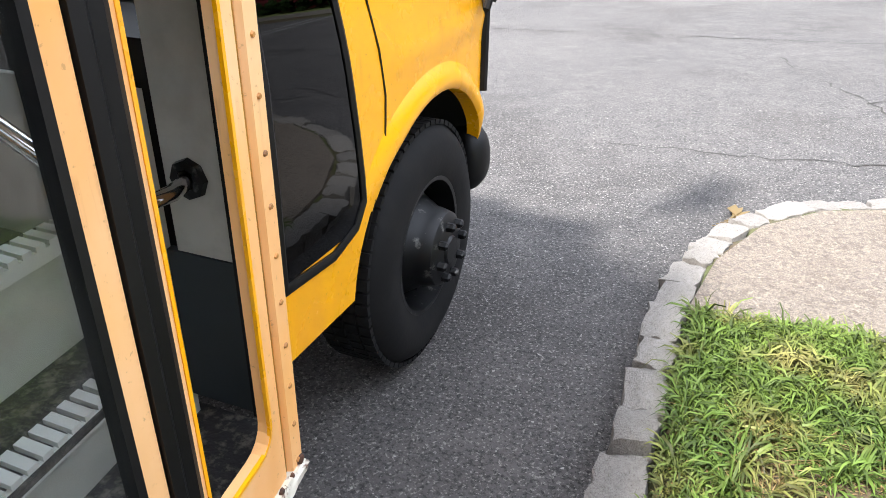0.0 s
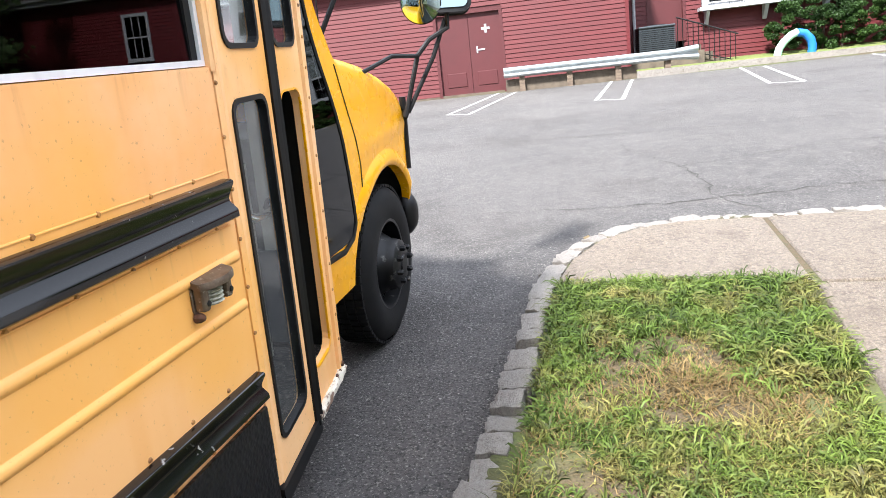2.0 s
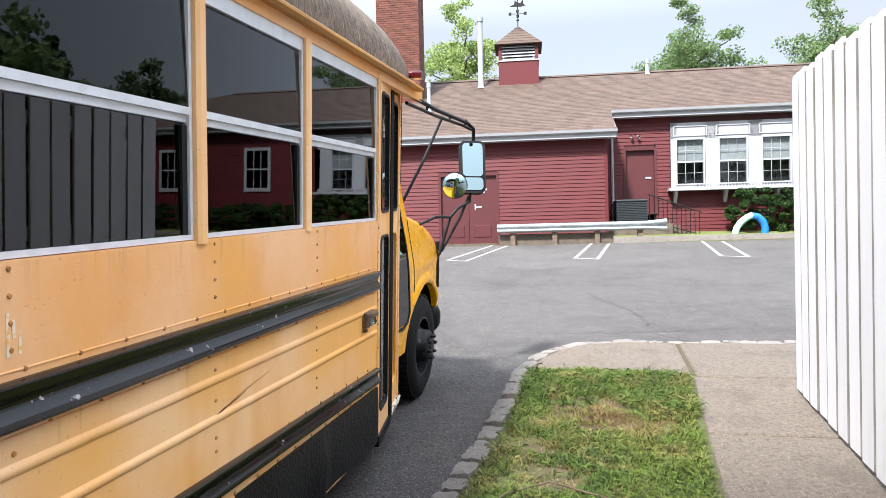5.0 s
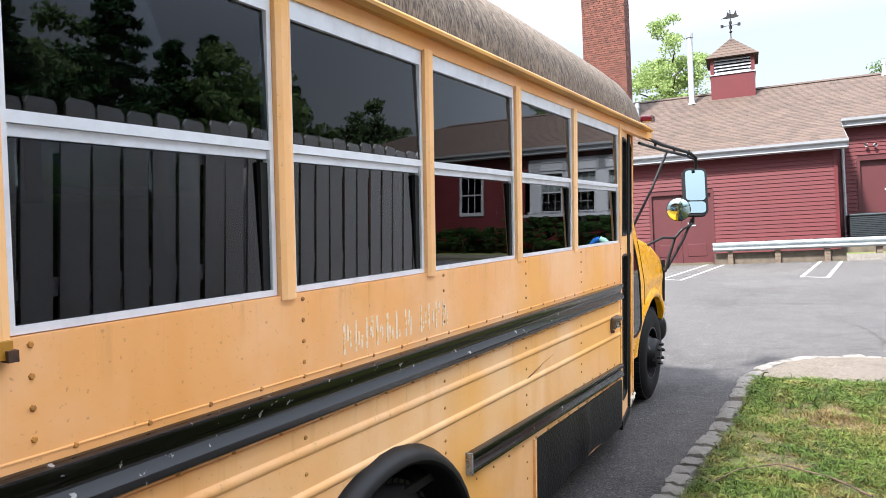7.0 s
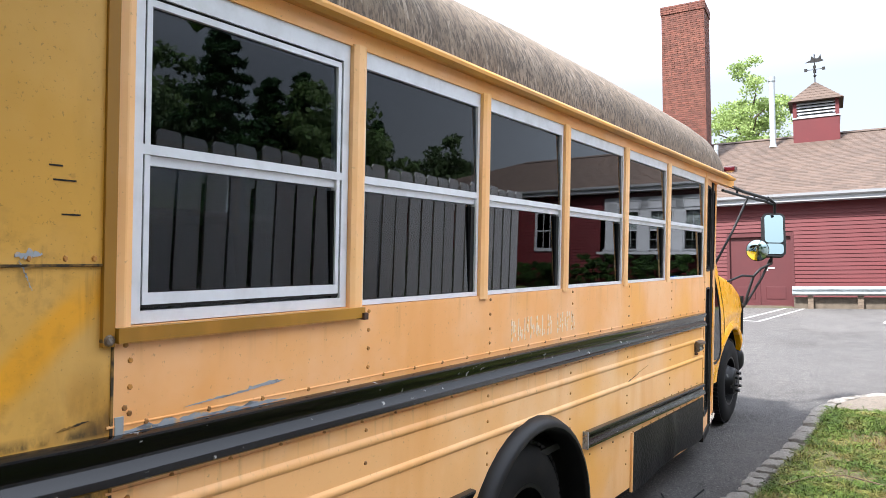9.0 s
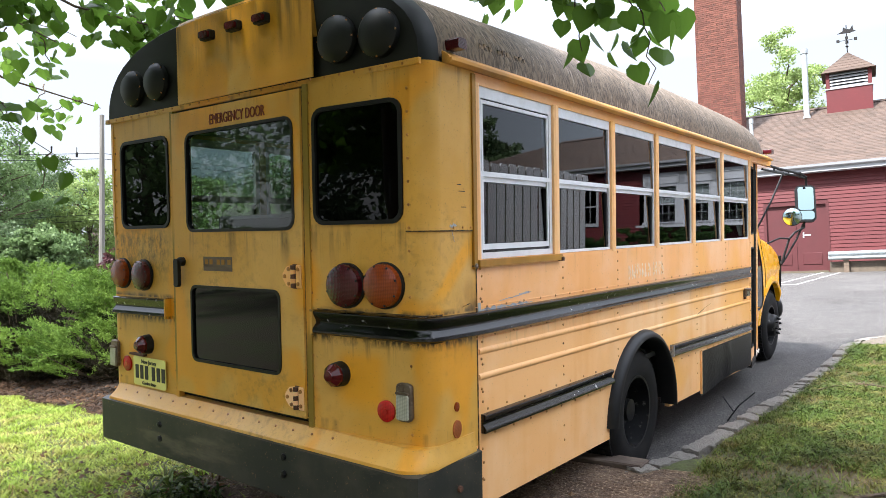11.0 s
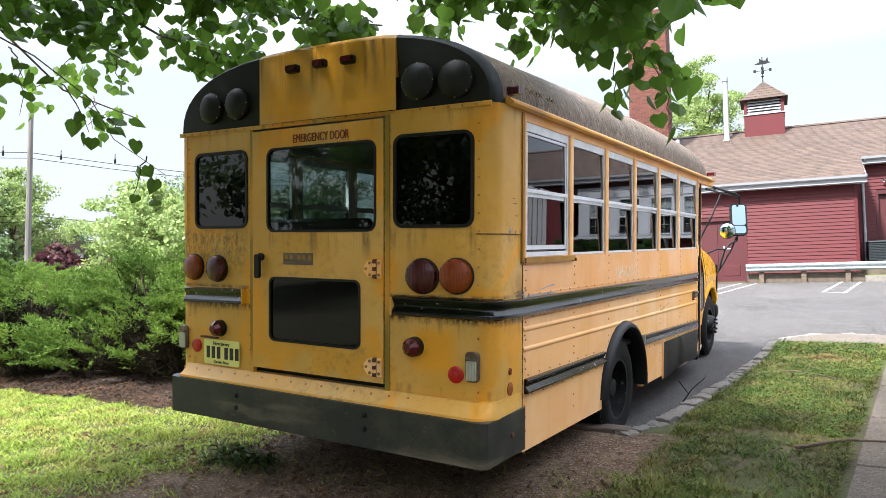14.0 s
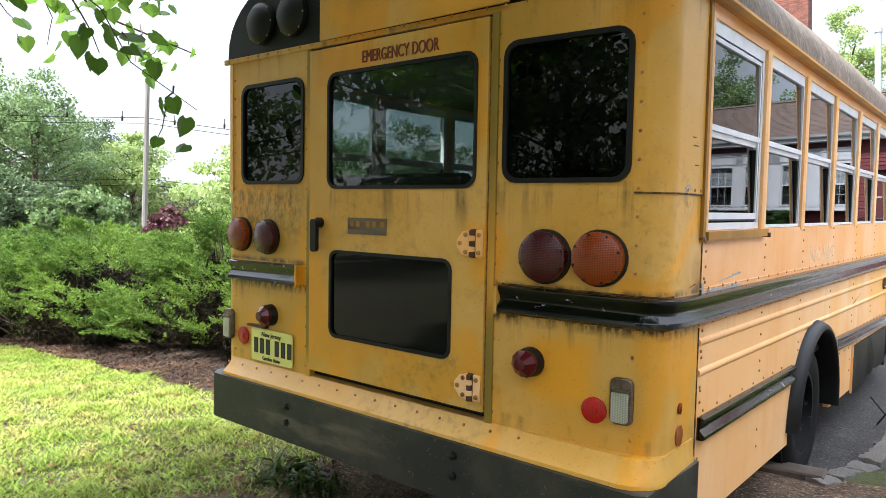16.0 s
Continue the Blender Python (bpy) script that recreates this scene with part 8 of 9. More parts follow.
    ob.parent = t
    tagged(ob, kind="stuff")
    # dark slivers fill the inside in place of self-shadowing
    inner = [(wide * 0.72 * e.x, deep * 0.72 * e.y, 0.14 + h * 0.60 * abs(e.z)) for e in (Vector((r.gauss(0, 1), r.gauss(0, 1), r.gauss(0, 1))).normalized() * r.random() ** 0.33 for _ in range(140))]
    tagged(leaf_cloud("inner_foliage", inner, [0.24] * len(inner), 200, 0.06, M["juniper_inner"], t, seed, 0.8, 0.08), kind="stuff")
    return t


juniper(-5.6, 1.45, 1.7, 1.25, 1.42, 1)
juniper(-7.6, 0.75, 1.7, 1.25, 1.42, 2)
juniper(-9.7, 0.0, 1.8, 1.3, 1.45, 3, 420)
juniper(-4.3, 2.5, 0.9, 0.9, 1.15, 4, 360)

# hedges
def hedge(name, m, length, deep, h, seed, label, per=190):
    t = thing(name, m, label, "hedge")
    r = random.Random(seed)
    cs, rs = [], []
    for k in range(int(length * 55)):
        cs.append((r.uniform(0, length), r.uniform(min(0, deep), max(0, deep)), h * r.random() ** 0.7 * (0.95 + 0.05 * math.sin(k))))
        rs.append(r.uniform(0.10, 0.17))
    leaf_cloud("foliage", cs, rs, per, 0.026 if per > 100 else 0.045, M["hedge"], t, seed)
    for k in range(int(length * 2)):
        u = r.uniform(0.1, length - 0.1)
        part("stem", tube([(u, deep / 2, -0.1), (u + r.uniform(-0.1, 0.1), deep / 2, h * 0.7)], 0.025, 5), M["bark"], t)


hedge("hedge", BLD @ pose(5.1, 0.35, BZ + 0.25), 4.45, 0.9, 1.3, 5, "dark green clipped hedge below the windows")
hedge("hedge", BLD @ pose(9.8, 0.35, BZ + 0.25), 6.5, 0.9, 1.0, 6, "dark green clipped hedge along the red wall")

# out of view, added so that the gaps between boards read dark
hedge("hedge", pose(2.75, -3.4, 0.0, 0, 0, 87.4), 8.7, -0.9, 1.75, 8, "unseen shrubs added to darken the white fence's gaps", 60)

# ---- lawn ----
def blades(name, pts, height, mat, seed, label, width=0.006, lean=0.6):
    r = np.random.RandomState(seed)
    p = np.asarray(pts, float)
    n = len(p)
    a = r.rand(n) * math.tau
    tuft = np.array([0.75 + 1.1 * max(-0.35, noise.noise((x * 4.2, y * 4.2, 2.0))) for x, y, _ in pts]) if n else 1.0
    h = height * (0.45 + 0.9 * r.rand(n)) * tuft
    d = np.stack([np.cos(a), np.sin(a), np.zeros(n)], 1)
    s = np.stack([-np.sin(a), np.cos(a), np.zeros(n)], 1) * (width * (0.6 + 0.7 * r.rand(n)))[:, None]
    k = (lean * (0.3 + r.rand(n)) * h)[:, None]
    up_ = np.stack([np.zeros(n), np.zeros(n), h], 1)
    v = np.stack([p - s, p + s, p + d * k * 0.4 + up_ * 0.62 + s * 0.8, p + d * k * 0.4 + up_ * 0.62 - s * 0.8, p + d * k + up_ * 0.95], 1).reshape(-1, 3)
    me = bpy.data.meshes.new(name)
    me.vertices.add(5 * n)
    me.vertices.foreach_set("co", v.ravel())
    idx = np.arange(n)[:, None] * 5
    loops = np.concatenate([idx + np.array([[0, 1, 2, 3]]), idx + np.array([[3, 2, 4]])], 1).ravel()
    me.loops.add(7 * n)
    me.loops.foreach_set("vertex_index", loops)
    me.polygons.add(2 * n)
    st = np.stack([np.arange(n) * 7, np.arange(n) * 7 + 4], 1).ravel()
    me.polygons.foreach_set("loop_start", st)
    me.polygons.foreach_set("loop_total", np.tile([4, 3], n))
    me.materials.append(mat)
    me.update(calc_edges=True)
    return tagged(new(name, me), label, "grass", kind="stuff")


def clumps(name, centres, blades_each, length, width, mat, seed, label):
    """Broad weed blades that arch out from common roots."""
    r = np.random.RandomState(seed)
    c = np.repeat(np.asarray(centres, float), blades_each, axis=0)
    n = len(c)
    size = np.repeat(0.6 + 0.7 * r.rand(len(centres)), blades_each)
    a = r.rand(n) * math.tau
    ln = length * size * (0.5 + 0.7 * r.rand(n))
    rise = ln * (0.25 + 0.55 * r.rand(n))
    d = np.stack([np.cos(a), np.sin(a), np.zeros(n)], 1)
    side_ = np.stack([-np.sin(a), np.cos(a), 0.5 * r.normal(size=n)], 1)
    w = (width * (0.6 + 0.7 * r.rand(n)))[:, None]
    c = c + d * (0.012 * r.rand(n))[:, None]
    rows_ = []
    for t, k in ((0.0, 0.6), (0.4, 1.0), (0.75, 0.75)):
        p = c + d * (ln * t)[:, None]
        p[:, 2] += rise * math.sin(math.pi * 0.8 * t)
        rows_ += [p - side_ * w * k, p + side_ * w * k]
    tip = c + d * ln[:, None]
    tip[:, 2] += rise * math.sin(math.pi * 0.8)
    v = np.stack(rows_ + [tip], 1).reshape(-1, 3)
    me = bpy.data.meshes.new(name)
    me.vertices.add(7 * n)
    me.vertices.foreach_set("co", v.ravel())
    idx = np.arange(n)[:, None] * 7
    me.loops.add(11 * n)
    me.loops.foreach_set("vertex_index", (idx + np.array([[0, 1, 3, 2, 2, 3, 5, 4, 4, 5, 6]])).ravel())
    me.polygons.add(3 * n)
    me.polygons.foreach_set("loop_start", (np.arange(n)[:, None] * 11 + np.array([[0, 4, 8]])).ravel())
    me.polygons.foreach_set("loop_total", np.tile([4, 4, 3], n))
    me.materials.append(mat)
    me.update(calc_edges=True)
    return tagged(new(name, me), label, "grass", kind="stuff")


def bed_edge(x):
    return 0.02 - 0.05 * max(0, -6.5 - x) + 0.10 * noise.noise((x * 2.1, 0.3, 5.0)) + 0.05 * noise.noise((x * 9, 1.3, 2.0))


def on_lawn(x, y):
    if x < -3.5 and y > bed_edge(x):
        return False
    if paved(x, y) or (y > 5.38 and x > 0.5) or y > 6:
        return False
    if y > 0.4 and x < kerb_x(y) + 0.13:
        return not (-2.6 < x) and x < -2.7 and y < 2.4
    if x > 1.72 - 0.065 * (5.3 - y) and x < 3.1 - 0.065 * (5.3 - y):
        return False
    return True


def bare_at(x, y):
    """Share of bare ground: under the bus, dry patches."""
    b = 1 - step(max(abs(x + 0.85) / 1.4, abs(y + 0.35) / 1.42) + 0.30 * noise.noise((x * 2.3, y * 2.3, 1)) + 0.16 * noise.noise((x * 9, y * 9, 3)), 0.72, 1.08)
    p_ = noise.noise((x * 1.5 + 3, y * 1.5, 4.2))
    fine = noise.noise((x * 7.0, y * 7.0, 9.1))
    strip = step(1.25 - math.hypot((x - 1.25) / 0.42, (y - 4.35) / 0.36) - 0.4 * fine, 0.1, 0.5)
    lush = step(y, 4.75, 5.1)
    lush = max(lush, step(-x, 1.9, 2.6))
    return max(b, (1 - 0.75 * lush) * min(0.95, 0.8 * step(p_ + 0.45 * fine, -0.15, 0.38) + 0.25), 0.92 * strip * (0.8 + fine))


def scatter(x0, x1, y0, y1, count, seed):
    r = random.Random(seed)
    green, dry = [], []
    for _ in range(count):
        x, y = r.uniform(x0, x1), r.uniform(y0, y1)
        if not on_lawn(x, y):
            continue
        b = bare_at(x, y)
        z = lawn_z(x, y)
        t = r.random()
        if t > b * 0.93:
            green.append((x, y, z))
        elif t > b * 0.66 and b < 0.95:
            dry.append((x, y, z))
    return green, dry


g1, d1 = scatter(0.4, 1.85, -0.2, 5.45, 150000, 1)
g2, d2 = scatter(-0.2, 1.75, -3.2, -0.2, 75000, 2)
g3, d3 = scatter(-10.5, -0.2, -3.8, 1.3, 270000, 3)
g4, d4 = scatter(-1.0, 1.7, -7.0, -3.2, 10000, 4)
q = random.Random(8)
for k in range(7500):
    x, y = (q.gauss(1.25, 0.2), q.gauss(4.4, 0.16)) if k < 2200 else (q.uniform(0.55, 1.8), q.uniform(0.0, 4.9))
    if on_lawn(x, y):
        d1.append((x, y, lawn_z(x, y)))
blades("lawn", g1, 0.030, M["grass"], 1, "bright green lawn grass with dry patches beside the kerb", 0.0022, 1.7)
q = random.Random(31)
weeds, lush_weeds = [], []
while len(weeds) < 4200:
    x, y = q.uniform(0.55, 1.80), q.uniform(-0.2, 5.42)
    if on_lawn(x, y) and q.random() > 0.86 * bare_at(x, y) + 0.30 * (noise.noise((x * 2.6, y * 2.6, 7.0)) + 0.25) and math.hypot((x - 1.25) / 0.36, (y - 4.4) / 0.30) > 0.8 + 0.5 * q.random():
        weeds.append((x, y, lawn_z(x, y)))
for cx, cy, sx, sy, count in ((0.82, 5.05, 0.16, 0.20, 330), (1.55, 4.62, 0.13, 0.16, 300), (1.5, 5.28, 0.14, 0.07, 130), (1.1, 5.2, 0.22, 0.10, 160)):
    for _ in range(count):
        x, y = q.gauss(cx, sx), q.gauss(cy, sy)
        if on_lawn(x, y):
            lush_weeds.append((x, y, lawn_z(x, y)))
clumps("weeds", weeds, 11, 0.052, 0.0023, M["weed"], 41, "broad-bladed crabgrass in the lawn beside the kerb")
clumps("weeds", lush_weeds, 15, 0.075, 0.0027, M["weed"], 42, "lush tussocks of bright crabgrass")
weeds = []
while len(weeds) < 1500:
    x, y = q.uniform(-0.1, 1.7), q.uniform(-3.0, -0.2)
    if on_lawn(x, y) and q.random() > bare_at(x, y):
        weeds.append((x, y, lawn_z(x, y)))
clumps("weeds", weeds, 9, 0.045, 0.0024, M["weed"], 43, "shaded weeds and grass beside the bus")
# weeds under the far end of the bumper
weeds = [(q.gauss(-1.9, 0.14), q.gauss(-0.8, 0.08), 0.0) for _ in range(38)]
clumps("weeds", [(x, y, lawn_z(x, y)) for x, y, _ in weeds], 10, 0.10, 0.007, M["weed"], 44, "leafy green weeds growing under the rear bumper")
blades("dry_grass", d1 + d2, 0.026, M["drygrass"], 2, "straw-coloured dry grass", 0.002, 2.4)
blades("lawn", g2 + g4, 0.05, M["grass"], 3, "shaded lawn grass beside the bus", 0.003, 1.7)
blades("lawn", g3, 0.034, M["yardgrass"], 4, "lawn grass behind the bus, coloured paler for sunlight", 0.005, 2.0)
blades("dry_grass", d3, 0.04, M["drygrass"], 5, "straw-coloured dry grass behind the bus", 0.004, 1.1)


# ---- redbud branches over the back of the bus ----
rb = thing("redbud_tree", pose(-2.6, -5.3, lawn_z(-2.6, -5.3)), "redbud tree with heart-shaped green leaves hanging over the bus", "tree")
rbm = rb.matrix_basis.inverted()
bm = tube([(0, 0, -0.1), (0.03, 0.1, 0.9), (0.0, 0.2, 1.9), (0.1, 0.3, 2.8), (0.15, 0.4, 3.6)], 0.13, 10, taper=0.5)
LEAVES = []
r = random.Random(11)


def world_tube(pts, rad, taper=0.25):
    if len(pts) == 3:
        # a crooked bend through the three
        a, b, c = (Vector(p) for p in pts)
        k = 0.035 * (c - a).length
        pts = [(1 - t) ** 2 * a + 2 * t * (1 - t) * b + t * t * c + (Vector((r.gauss(0, k), r.gauss(0, k), r.gauss(0, k * 0.7))) if 0 < t < 1 else Vector()) for t in (i / 6 for i in range(7))]
    tube([rbm @ Vector(p) for p in pts], rad * 0.75, 6, bm, taper)


def leaves_along(pts, n, spread, seed, droop=0.12, size=0.047):
    q = random.Random(seed)
    pts = [Vector(p) for p in pts]
    for _ in range(n):
        i = q.randrange(len(pts) - 1)
        p = pts[i].lerp(pts[i + 1], q.random())
        p = p + Vector((q.gauss(0, spread), q.gauss(0, spread), q.gauss(0, spread * 0.6) - droop * q.random()))
        LEAVES.append((p, q.uniform(0.7, 1.25) * size, q.uniform(0, math.tau), q.uniform(-0.5, 0.6)))


def bough(start, mid, end, rad, twigs, seed, n, reach=0.5):
    q = random.Random(seed)
    world_tube([start, mid, end], rad)
    a, b, c = Vector(start), Vector(mid), Vector(end)
    for k in range(twigs):
        t = 0.15 + 0.85 * (k + 0.5) / twigs
        p = (1 - t) ** 2 * a + 2 * t * (1 - t) * b + t * t * c
        e = p + Vector((q.gauss(0, reach), q.gauss(0, reach), -abs(q.gauss(0.12, 0.12))))
        m_ = (p + e) / 2 + Vector((0, 0, 0.06))
        world_tube([p, m_, e], 0.006, 0.4)
        leaves_along([p, m_, e], int(n * 1.4), 0.07, seed * 50 + k)


T = (-2.5, -5.0, 2.6)
cr_ = random.Random(5)
centres = [(cr_.gauss(0.3, 1.1), cr_.gauss(-0.2, 1.0), cr_.uniform(4.0, 7.5)) for _ in range(150)]
# the crown reaches over the lawn and the path, and low behind
centres += [(cr_.uniform(-2.8, -0.4), cr_.uniform(-3.2, -0.6), cr_.uniform(2.4, 4.6)) for _ in range(60)]
centres += [(cr_.uniform(2.4, 5.4), cr_.uniform(0.5, 3.7), cr_.uniform(4.6, 7.6)) for _ in range(95)]
leaf_cloud("crown", centres, [cr_.uniform(0.3, 0.55) for _ in centres], 70, 0.085, M["leaf"], rb, 9, 0.6, 0.8)
world_tube([(T[0], T[1], 3.0), (-2.4, -5.2, 5.0), (-2.2, -5.3, 7.2)], 0.06)
bough(T, (-0.4, -2.6, 3.3), (0.95, -1.05, 2.3), 0.03, 14, 1, 22, 0.2)
bough((-0.2, -2.3, 2.95), (0.6, -1.9, 2.75), (1.1, -1.6, 2.2), 0.014, 12, 3, 26, 0.15)
bough((0.0, -2.1, 2.9), (0.5, -1.4, 2.8), (0.86, -1.35, 2.15), 0.012, 12, 23, 26, 0.16)
bough((0.0, -2.0, 2.9), (0.6, -1.2, 2.7), (0.80, -0.88, 2.02), 0.012, 9, 13, 10, 0.08)
bough(T, (-1.9, -1.3, 3.1), (-0.9, -0.6, 2.70), 0.03, 18, 2, 34, 0.24)
bough((-1.9, -1.9, 3.0), (-0.6, -0.8, 3.1), (0.25, -0.1, 2.74), 0.022, 18, 24, 34, 0.24)
bough((-0.4, -2.4, 3.1), (0.2, -1.1, 3.0), (0.45, -0.3, 2.62), 0.02, 14, 25, 28, 0.2)
bough(T, (-2.6, -2.2, 3.0), (-1.9, -0.8, 2.62), 0.026, 16, 14, 26, 0.26)
bough(T, (-3.0, -2.8, 2.95), (-3.4, -0.5, 2.50), 0.022, 14, 4, 7, 0.16)
bough(T, (-3.3, -2.4, 2.95), (-2.5, -1.2, 2.60), 0.022, 15, 5, 10, 0.22)
bough(T, (-3.6, -3.0, 2.95), (-3.1, -1.7, 2.66), 0.022, 14, 6, 10, 0.22)
bough(T, (-4.0, -3.4, 2.95), (-4.2, -2.2, 2.75), 0.022, 12, 16, 9, 0.22)
bough((-2.6, -2.6, 2.75), (-2.1, -1.9, 2.35), (-1.86, -1.40, 1.78), 0.008, 5, 31, 5, 0.09)
bough(T, (-0.6, -4.4, 3.6), (1.4, -3.2, 3.3), 0.03, 14, 7, 26, 0.42)
bough(T, (-2.2, -5.8, 3.3), (-0.4, -6.4, 3.2), 0.03, 14, 8, 26, 0.5)
for k in range(26):
    q = random.Random(300 + k)
    e = (q.uniform(-2.6, 1.7), q.uniform(-5.2, -1.8), q.uniform(3.3, 5.0))
    m_ = ((T[0] + e[0]) / 2, (T[1] + e[1]) / 2, max(3.6, (T[2] + e[2]) / 2 + 0.7))
    bough((T[0] + 0.1, T[1] + 0.1, 3.0), m_, e, 0.022, 9, 20 + k, 26, 0.42)
# low spray of leaves at the bus's shoulder
world_tube([(0.80, -0.88, 2.06), (0.82, -0.84, 1.93), (0.80, -0.81, 1.80)], 0.004, 0.5)
world_tube([(0.62, -0.95, 2.10), (0.60, -0.85, 1.99), (0.57, -0.80, 1.90)], 0.004, 0.5)
for p, s in (((0.82, -0.80, 1.80), 0.05), ((0.77, -0.82, 1.87), 0.045), ((0.86, -0.83, 1.90), 0.048), ((0.80, -0.86, 1.97), 0.05), ((0.73, -0.80, 1.96), 0.045), ((0.58, -0.80, 1.92), 0.04), ((0.53, -0.82, 1.97), 0.04), ((0.63, -0.84, 2.0), 0.045), ((0.47, -0.33, 2.10), 0.045), ((0.52, -0.38, 2.15), 0.045)):
    LEAVES.append((Vector(p), s, r.uniform(0, math.tau), r.uniform(-0.2, 0.3)))
part("trunk", bm, M["bark"], rb, smooth=True)
# one heart-shaped leaf, folded at the midrib
heart = [(0, 0), (0.42, -0.22), (0.82, 0.05), (0.92, 0.5), (0.62, 1.0), (0.0, 1.62), (-0.62, 1.0), (-0.92, 0.5), (-0.82, 0.05), (-0.42, -0.22)]
verts, faces = [], []
for p, s, a, tl in LEAVES:
    rot = Euler((radians(-118) + tl, 0.3 * math.sin(3 * a), a)).to_matrix()
    n = len(verts)
    for u, v in heart:
        verts.append(rbm @ (p + rot @ Vector((u * s, v * s, 0.22 * abs(u) * s - 0.06 * v * v * s))))
    faces += [(n, n + 1, n + 2, n + 3, n + 4, n + 5), (n, n + 5, n + 6, n + 7, n + 8, n + 9)]
tagged(raw("foliage", verts, faces, M["leaf"], rb), kind="stuff")

# litter on the bare earth: chips, crumbs and dead leaves
q = random.Random(77)
verts, faces = [], []
for k in range(1500):
    x, y = q.gauss(-0.9, 1.1), q.gauss(-1.35, 0.75)
    if y > 0.4 or y < -3 or x > 0.6:
        continue
    s, a = q.uniform(0.006, 0.028), q.uniform(0, math.tau)
    z = lawn_z(x, y) + 0.03
    n = len(verts)
    u_, v_ = Vector((math.cos(a), math.sin(a), q.uniform(-0.4, 0.4))) * s, Vector((-math.sin(a), math.cos(a), q.uniform(-0.4, 0.4))) * s * q.uniform(0.25, 0.8)
    c = Vector((x, y, z))
    verts += [c - u_, c + v_, c + u_, c - v_, c + Vector((0, 0, s * 0.6))]
    faces += [(n, n + 1, n + 4), (n + 1, n + 2, n + 4), (n + 2, n + 3, n + 4), (n + 3, n, n + 4)]
M["litter"] = leaf_mat("dead_leaf_litter", srgb(120, 92, 62), srgb(74, 56, 42), 0.05, 0.6)
tagged(raw("leaf_litter", verts, faces, M["litter"]), "brown leaf crumbs and wood chips on bare dirt", "litter", kind="stuff")

# mulch bed under the junipers
verts, faces = [], []
xs_ = list(np.arange(-13.0, -3.3, 0.15))
for x in xs_:
    y0 = bed_edge(x)
    for k in range(13):
        y = y0 + (3.2 - y0) * (k / 12) ** 1.6
        verts.append((x, y, lawn_z(x, y) + (0.022 + 0.02 * noise.noise((x * 3, y * 3, 8.0)) if 0 < k else -0.03)))
for i in range(len(xs_) - 1):
    faces += [(i * 13 + k, (i + 1) * 13 + k, (i + 1) * 13 + k + 1, i * 13 + k + 1) for k in range(12)]
a = Mat("dark_bark_mulch", srgb(54, 42, 33), 0.95)
a.mix(a.times(a.ramp(a.noise(30, 5), 0.45, 0.6), 0.8), srgb(44, 33, 26)).mix(a.times(a.ramp(a.noise(60, 4, (1, 0.4, 1)), 0.58, 0.66), 0.7), srgb(86, 70, 54)).bump(a.noise(40, 5), 1.0, 0.04)
tagged(raw("mulch_bed", verts, faces, a.m, smooth=True), "dark brown bark mulch under the junipers", "mulch", kind="structure")
q = random.Random(78)
verts, faces = [], []
for k in range(5200):
    x = q.uniform(-10.5, -3.5)
    y = bed_edge(x) + abs(q.gauss(0, 0.4)) - 0.05
    s, a = q.uniform(0.008, 0.032), q.uniform(0, math.tau)
    n = len(verts)
    u_, v_ = Vector((math.cos(a), math.sin(a), q.uniform(-0.4, 0.4))) * s, Vector((-math.sin(a), math.cos(a), q.uniform(-0.4, 0.4))) * s * q.uniform(0.2, 0.5)
    c = Vector((x, y, lawn_z(x, y) + 0.035))
    verts += [c - u_, c + v_, c + u_, c - v_, c + Vector((0, 0, s * 0.5))]
    faces += [(n, n + 1, n + 4), (n + 1, n + 2, n + 4), (n + 2, n + 3, n + 4), (n + 3, n, n + 4)]
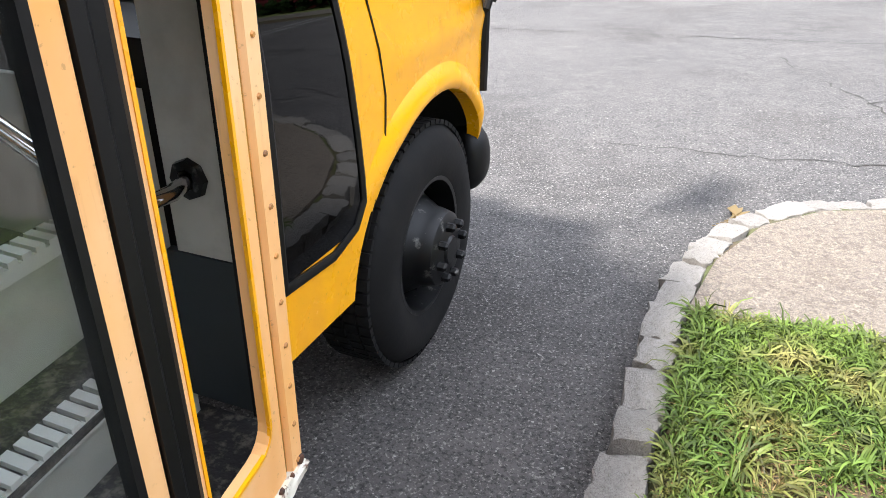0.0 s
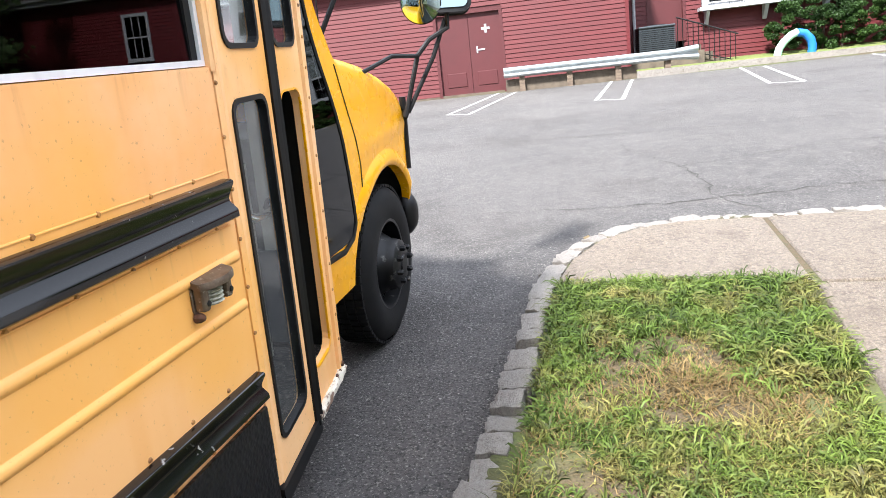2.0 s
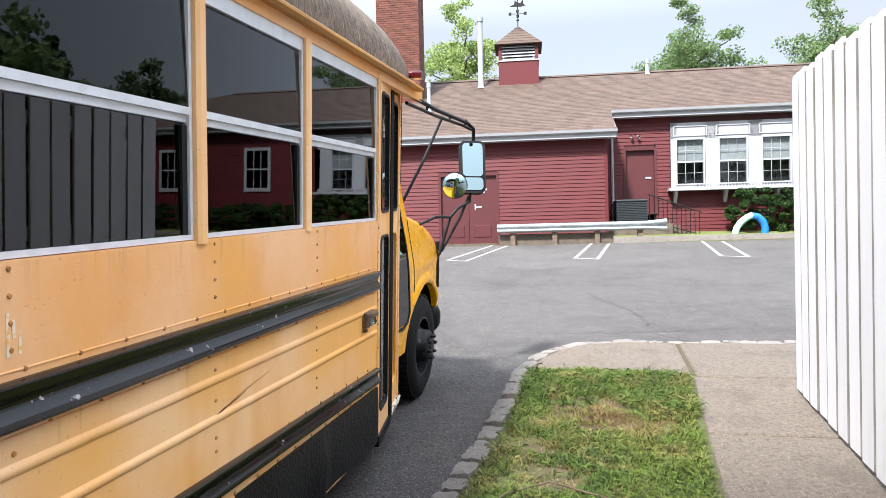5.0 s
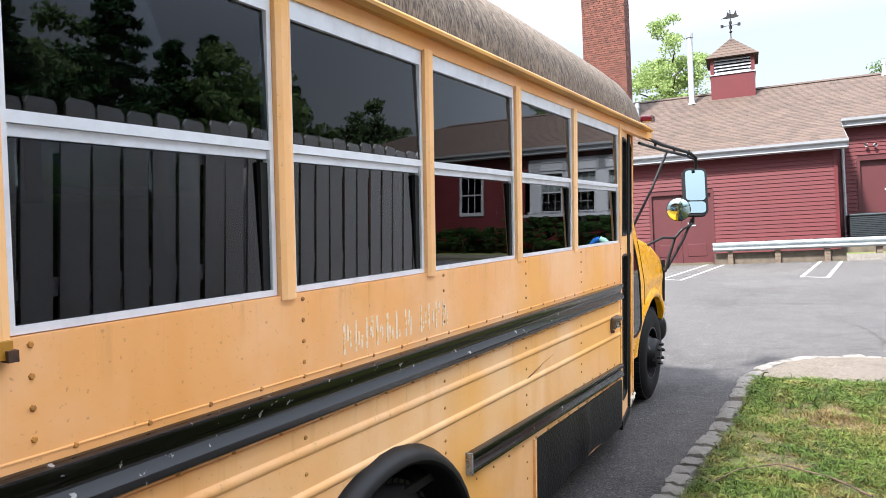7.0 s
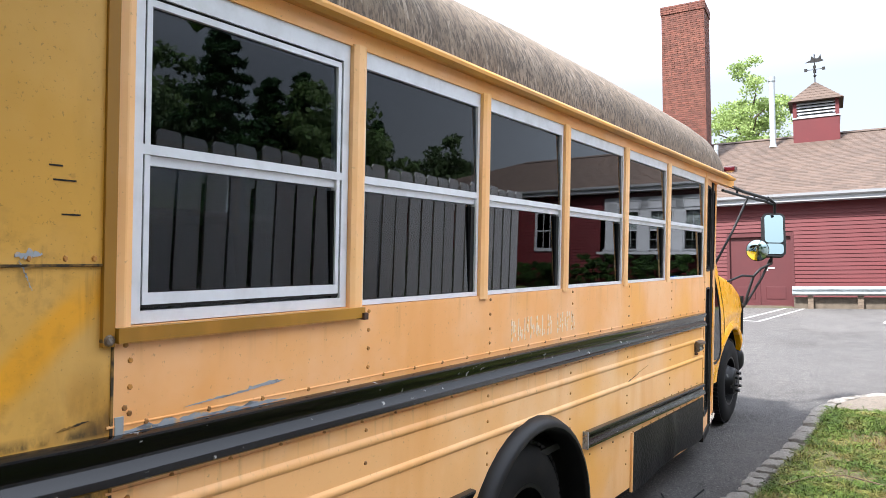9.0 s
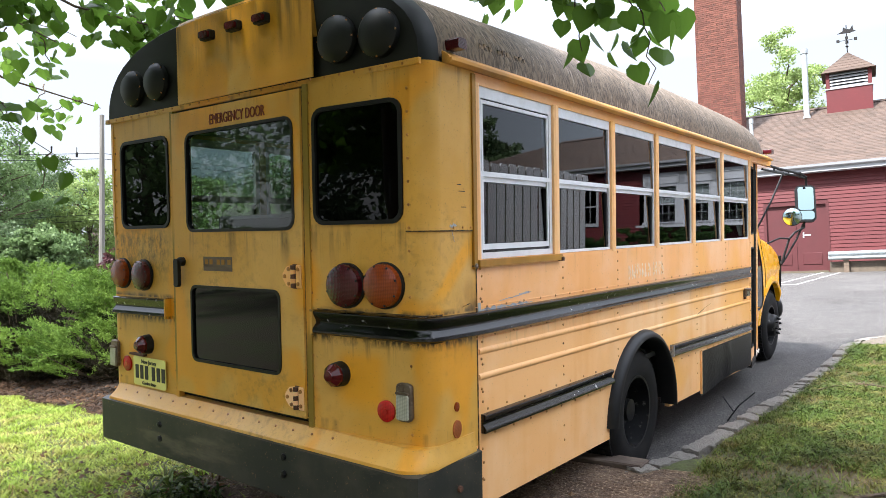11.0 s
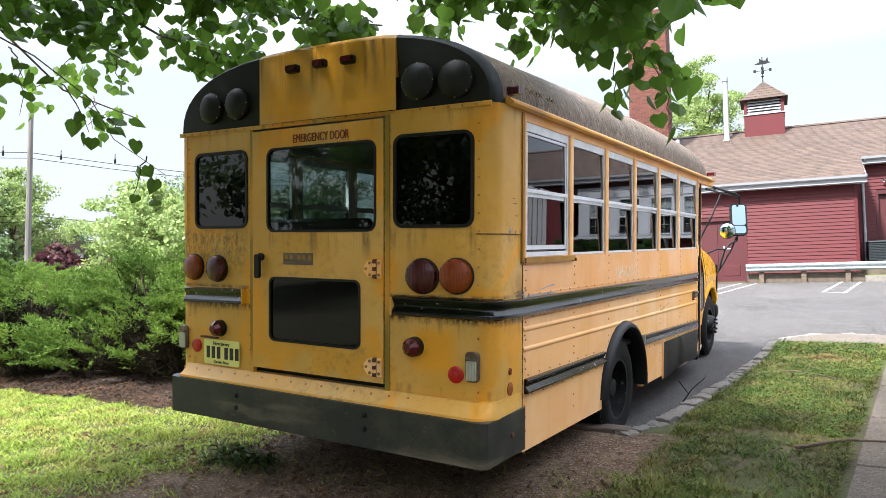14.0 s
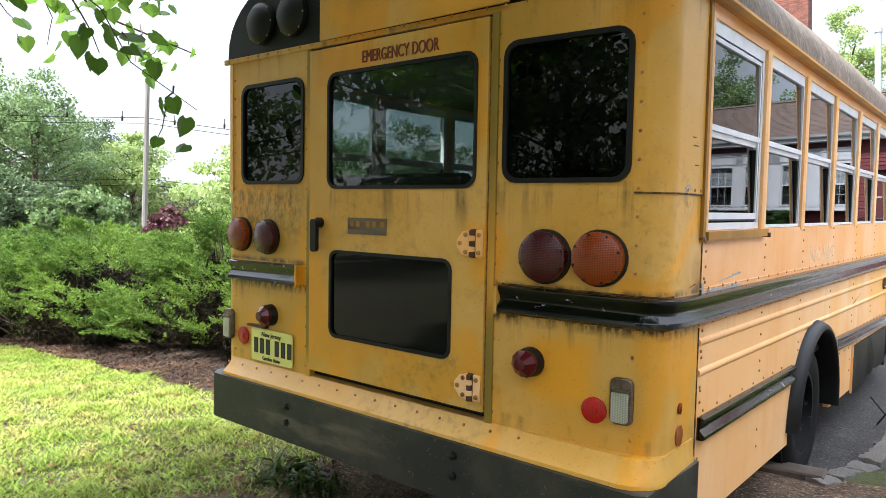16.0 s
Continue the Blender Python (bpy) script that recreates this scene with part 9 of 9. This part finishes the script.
M["chip"] = leaf_mat("dark_bark_chip", srgb(82, 62, 46), srgb(54, 42, 34), 0.05, 0.5, 0.9)
tagged(raw("mulch_chips", verts, faces, M["chip"]), "brown bark chips scattered under the junipers", "mulch", kind="stuff")

# twigs and litter
for k, pts in enumerate(([(1.3, 3.0), (1.15, 3.2), (0.9, 3.35), (0.72, 3.2), (0.62, 2.95)], [(1.15, 0.6), (1.4, 0.9), (1.6, 0.95)], [(-1.9, -1.3), (-1.5, -1.5), (-1.1, -1.45)])):
    tw = link("fallen_twig", tube([(x, y, lawn_z(x, y) + 0.03) for x, y in pts], 0.011 if k > 0 else 0.006, 6, taper=0.5), M["bark"])
    tagged(tw, "thin brown fallen twig on the grass", "twig")
bm = tube([(0.15, 2.3, drive_z(0.15, 2.3) + 0.01), (0.22, 2.36, drive_z(0, 2.3) + 0.12), (0.30, 2.5, drive_z(0, 2.3) + 0.2)], 0.006, 5)
tube([(0.19, 2.33, drive_z(0, 2.3) + 0.08), (0.1, 2.4, drive_z(0, 2.3) + 0.17)], 0.005, 5, bm)
tagged(link("fallen_twig", bm, M["rubber"]), "dark forked twig standing in the drive", "twig")
lf = thing("leaf_spray", pose(0.70, 6.35, drive_z(0.70, 6.35) + 0.01, 0, 0, 40), "yellowing leaf spray lying on the asphalt", "leaf")
for k in range(7):
    bm = prism([(0, 0), (0.10, 0.012 + 0.004 * k), (0.16, 0.0), (0.10, -0.010)], "z", 0.0 + 0.004 * k, 0.003 + 0.004 * k)
    bmesh.ops.transform(bm, matrix=pose(0.02 * k - 0.06, 0, 0, 0, 0, -50 + 17 * k), verts=bm.verts)
    part("leaflet", bm, M["drygrass"], lf)
yl = link("fallen_leaf", prism([(0, 0), (0.03, 0.03), (0.09, 0.02), (0.12, 0), (0.08, -0.02), (0.03, -0.02)], "z", 0, 0.003), M["tree_b"])
yl.matrix_basis = pose(0.35, -1.35, lawn_z(0.35, -1.35) + 0.06, 12, -8, 20)
tagged(yl, "yellow-green fallen leaf on the grass", "leaf")
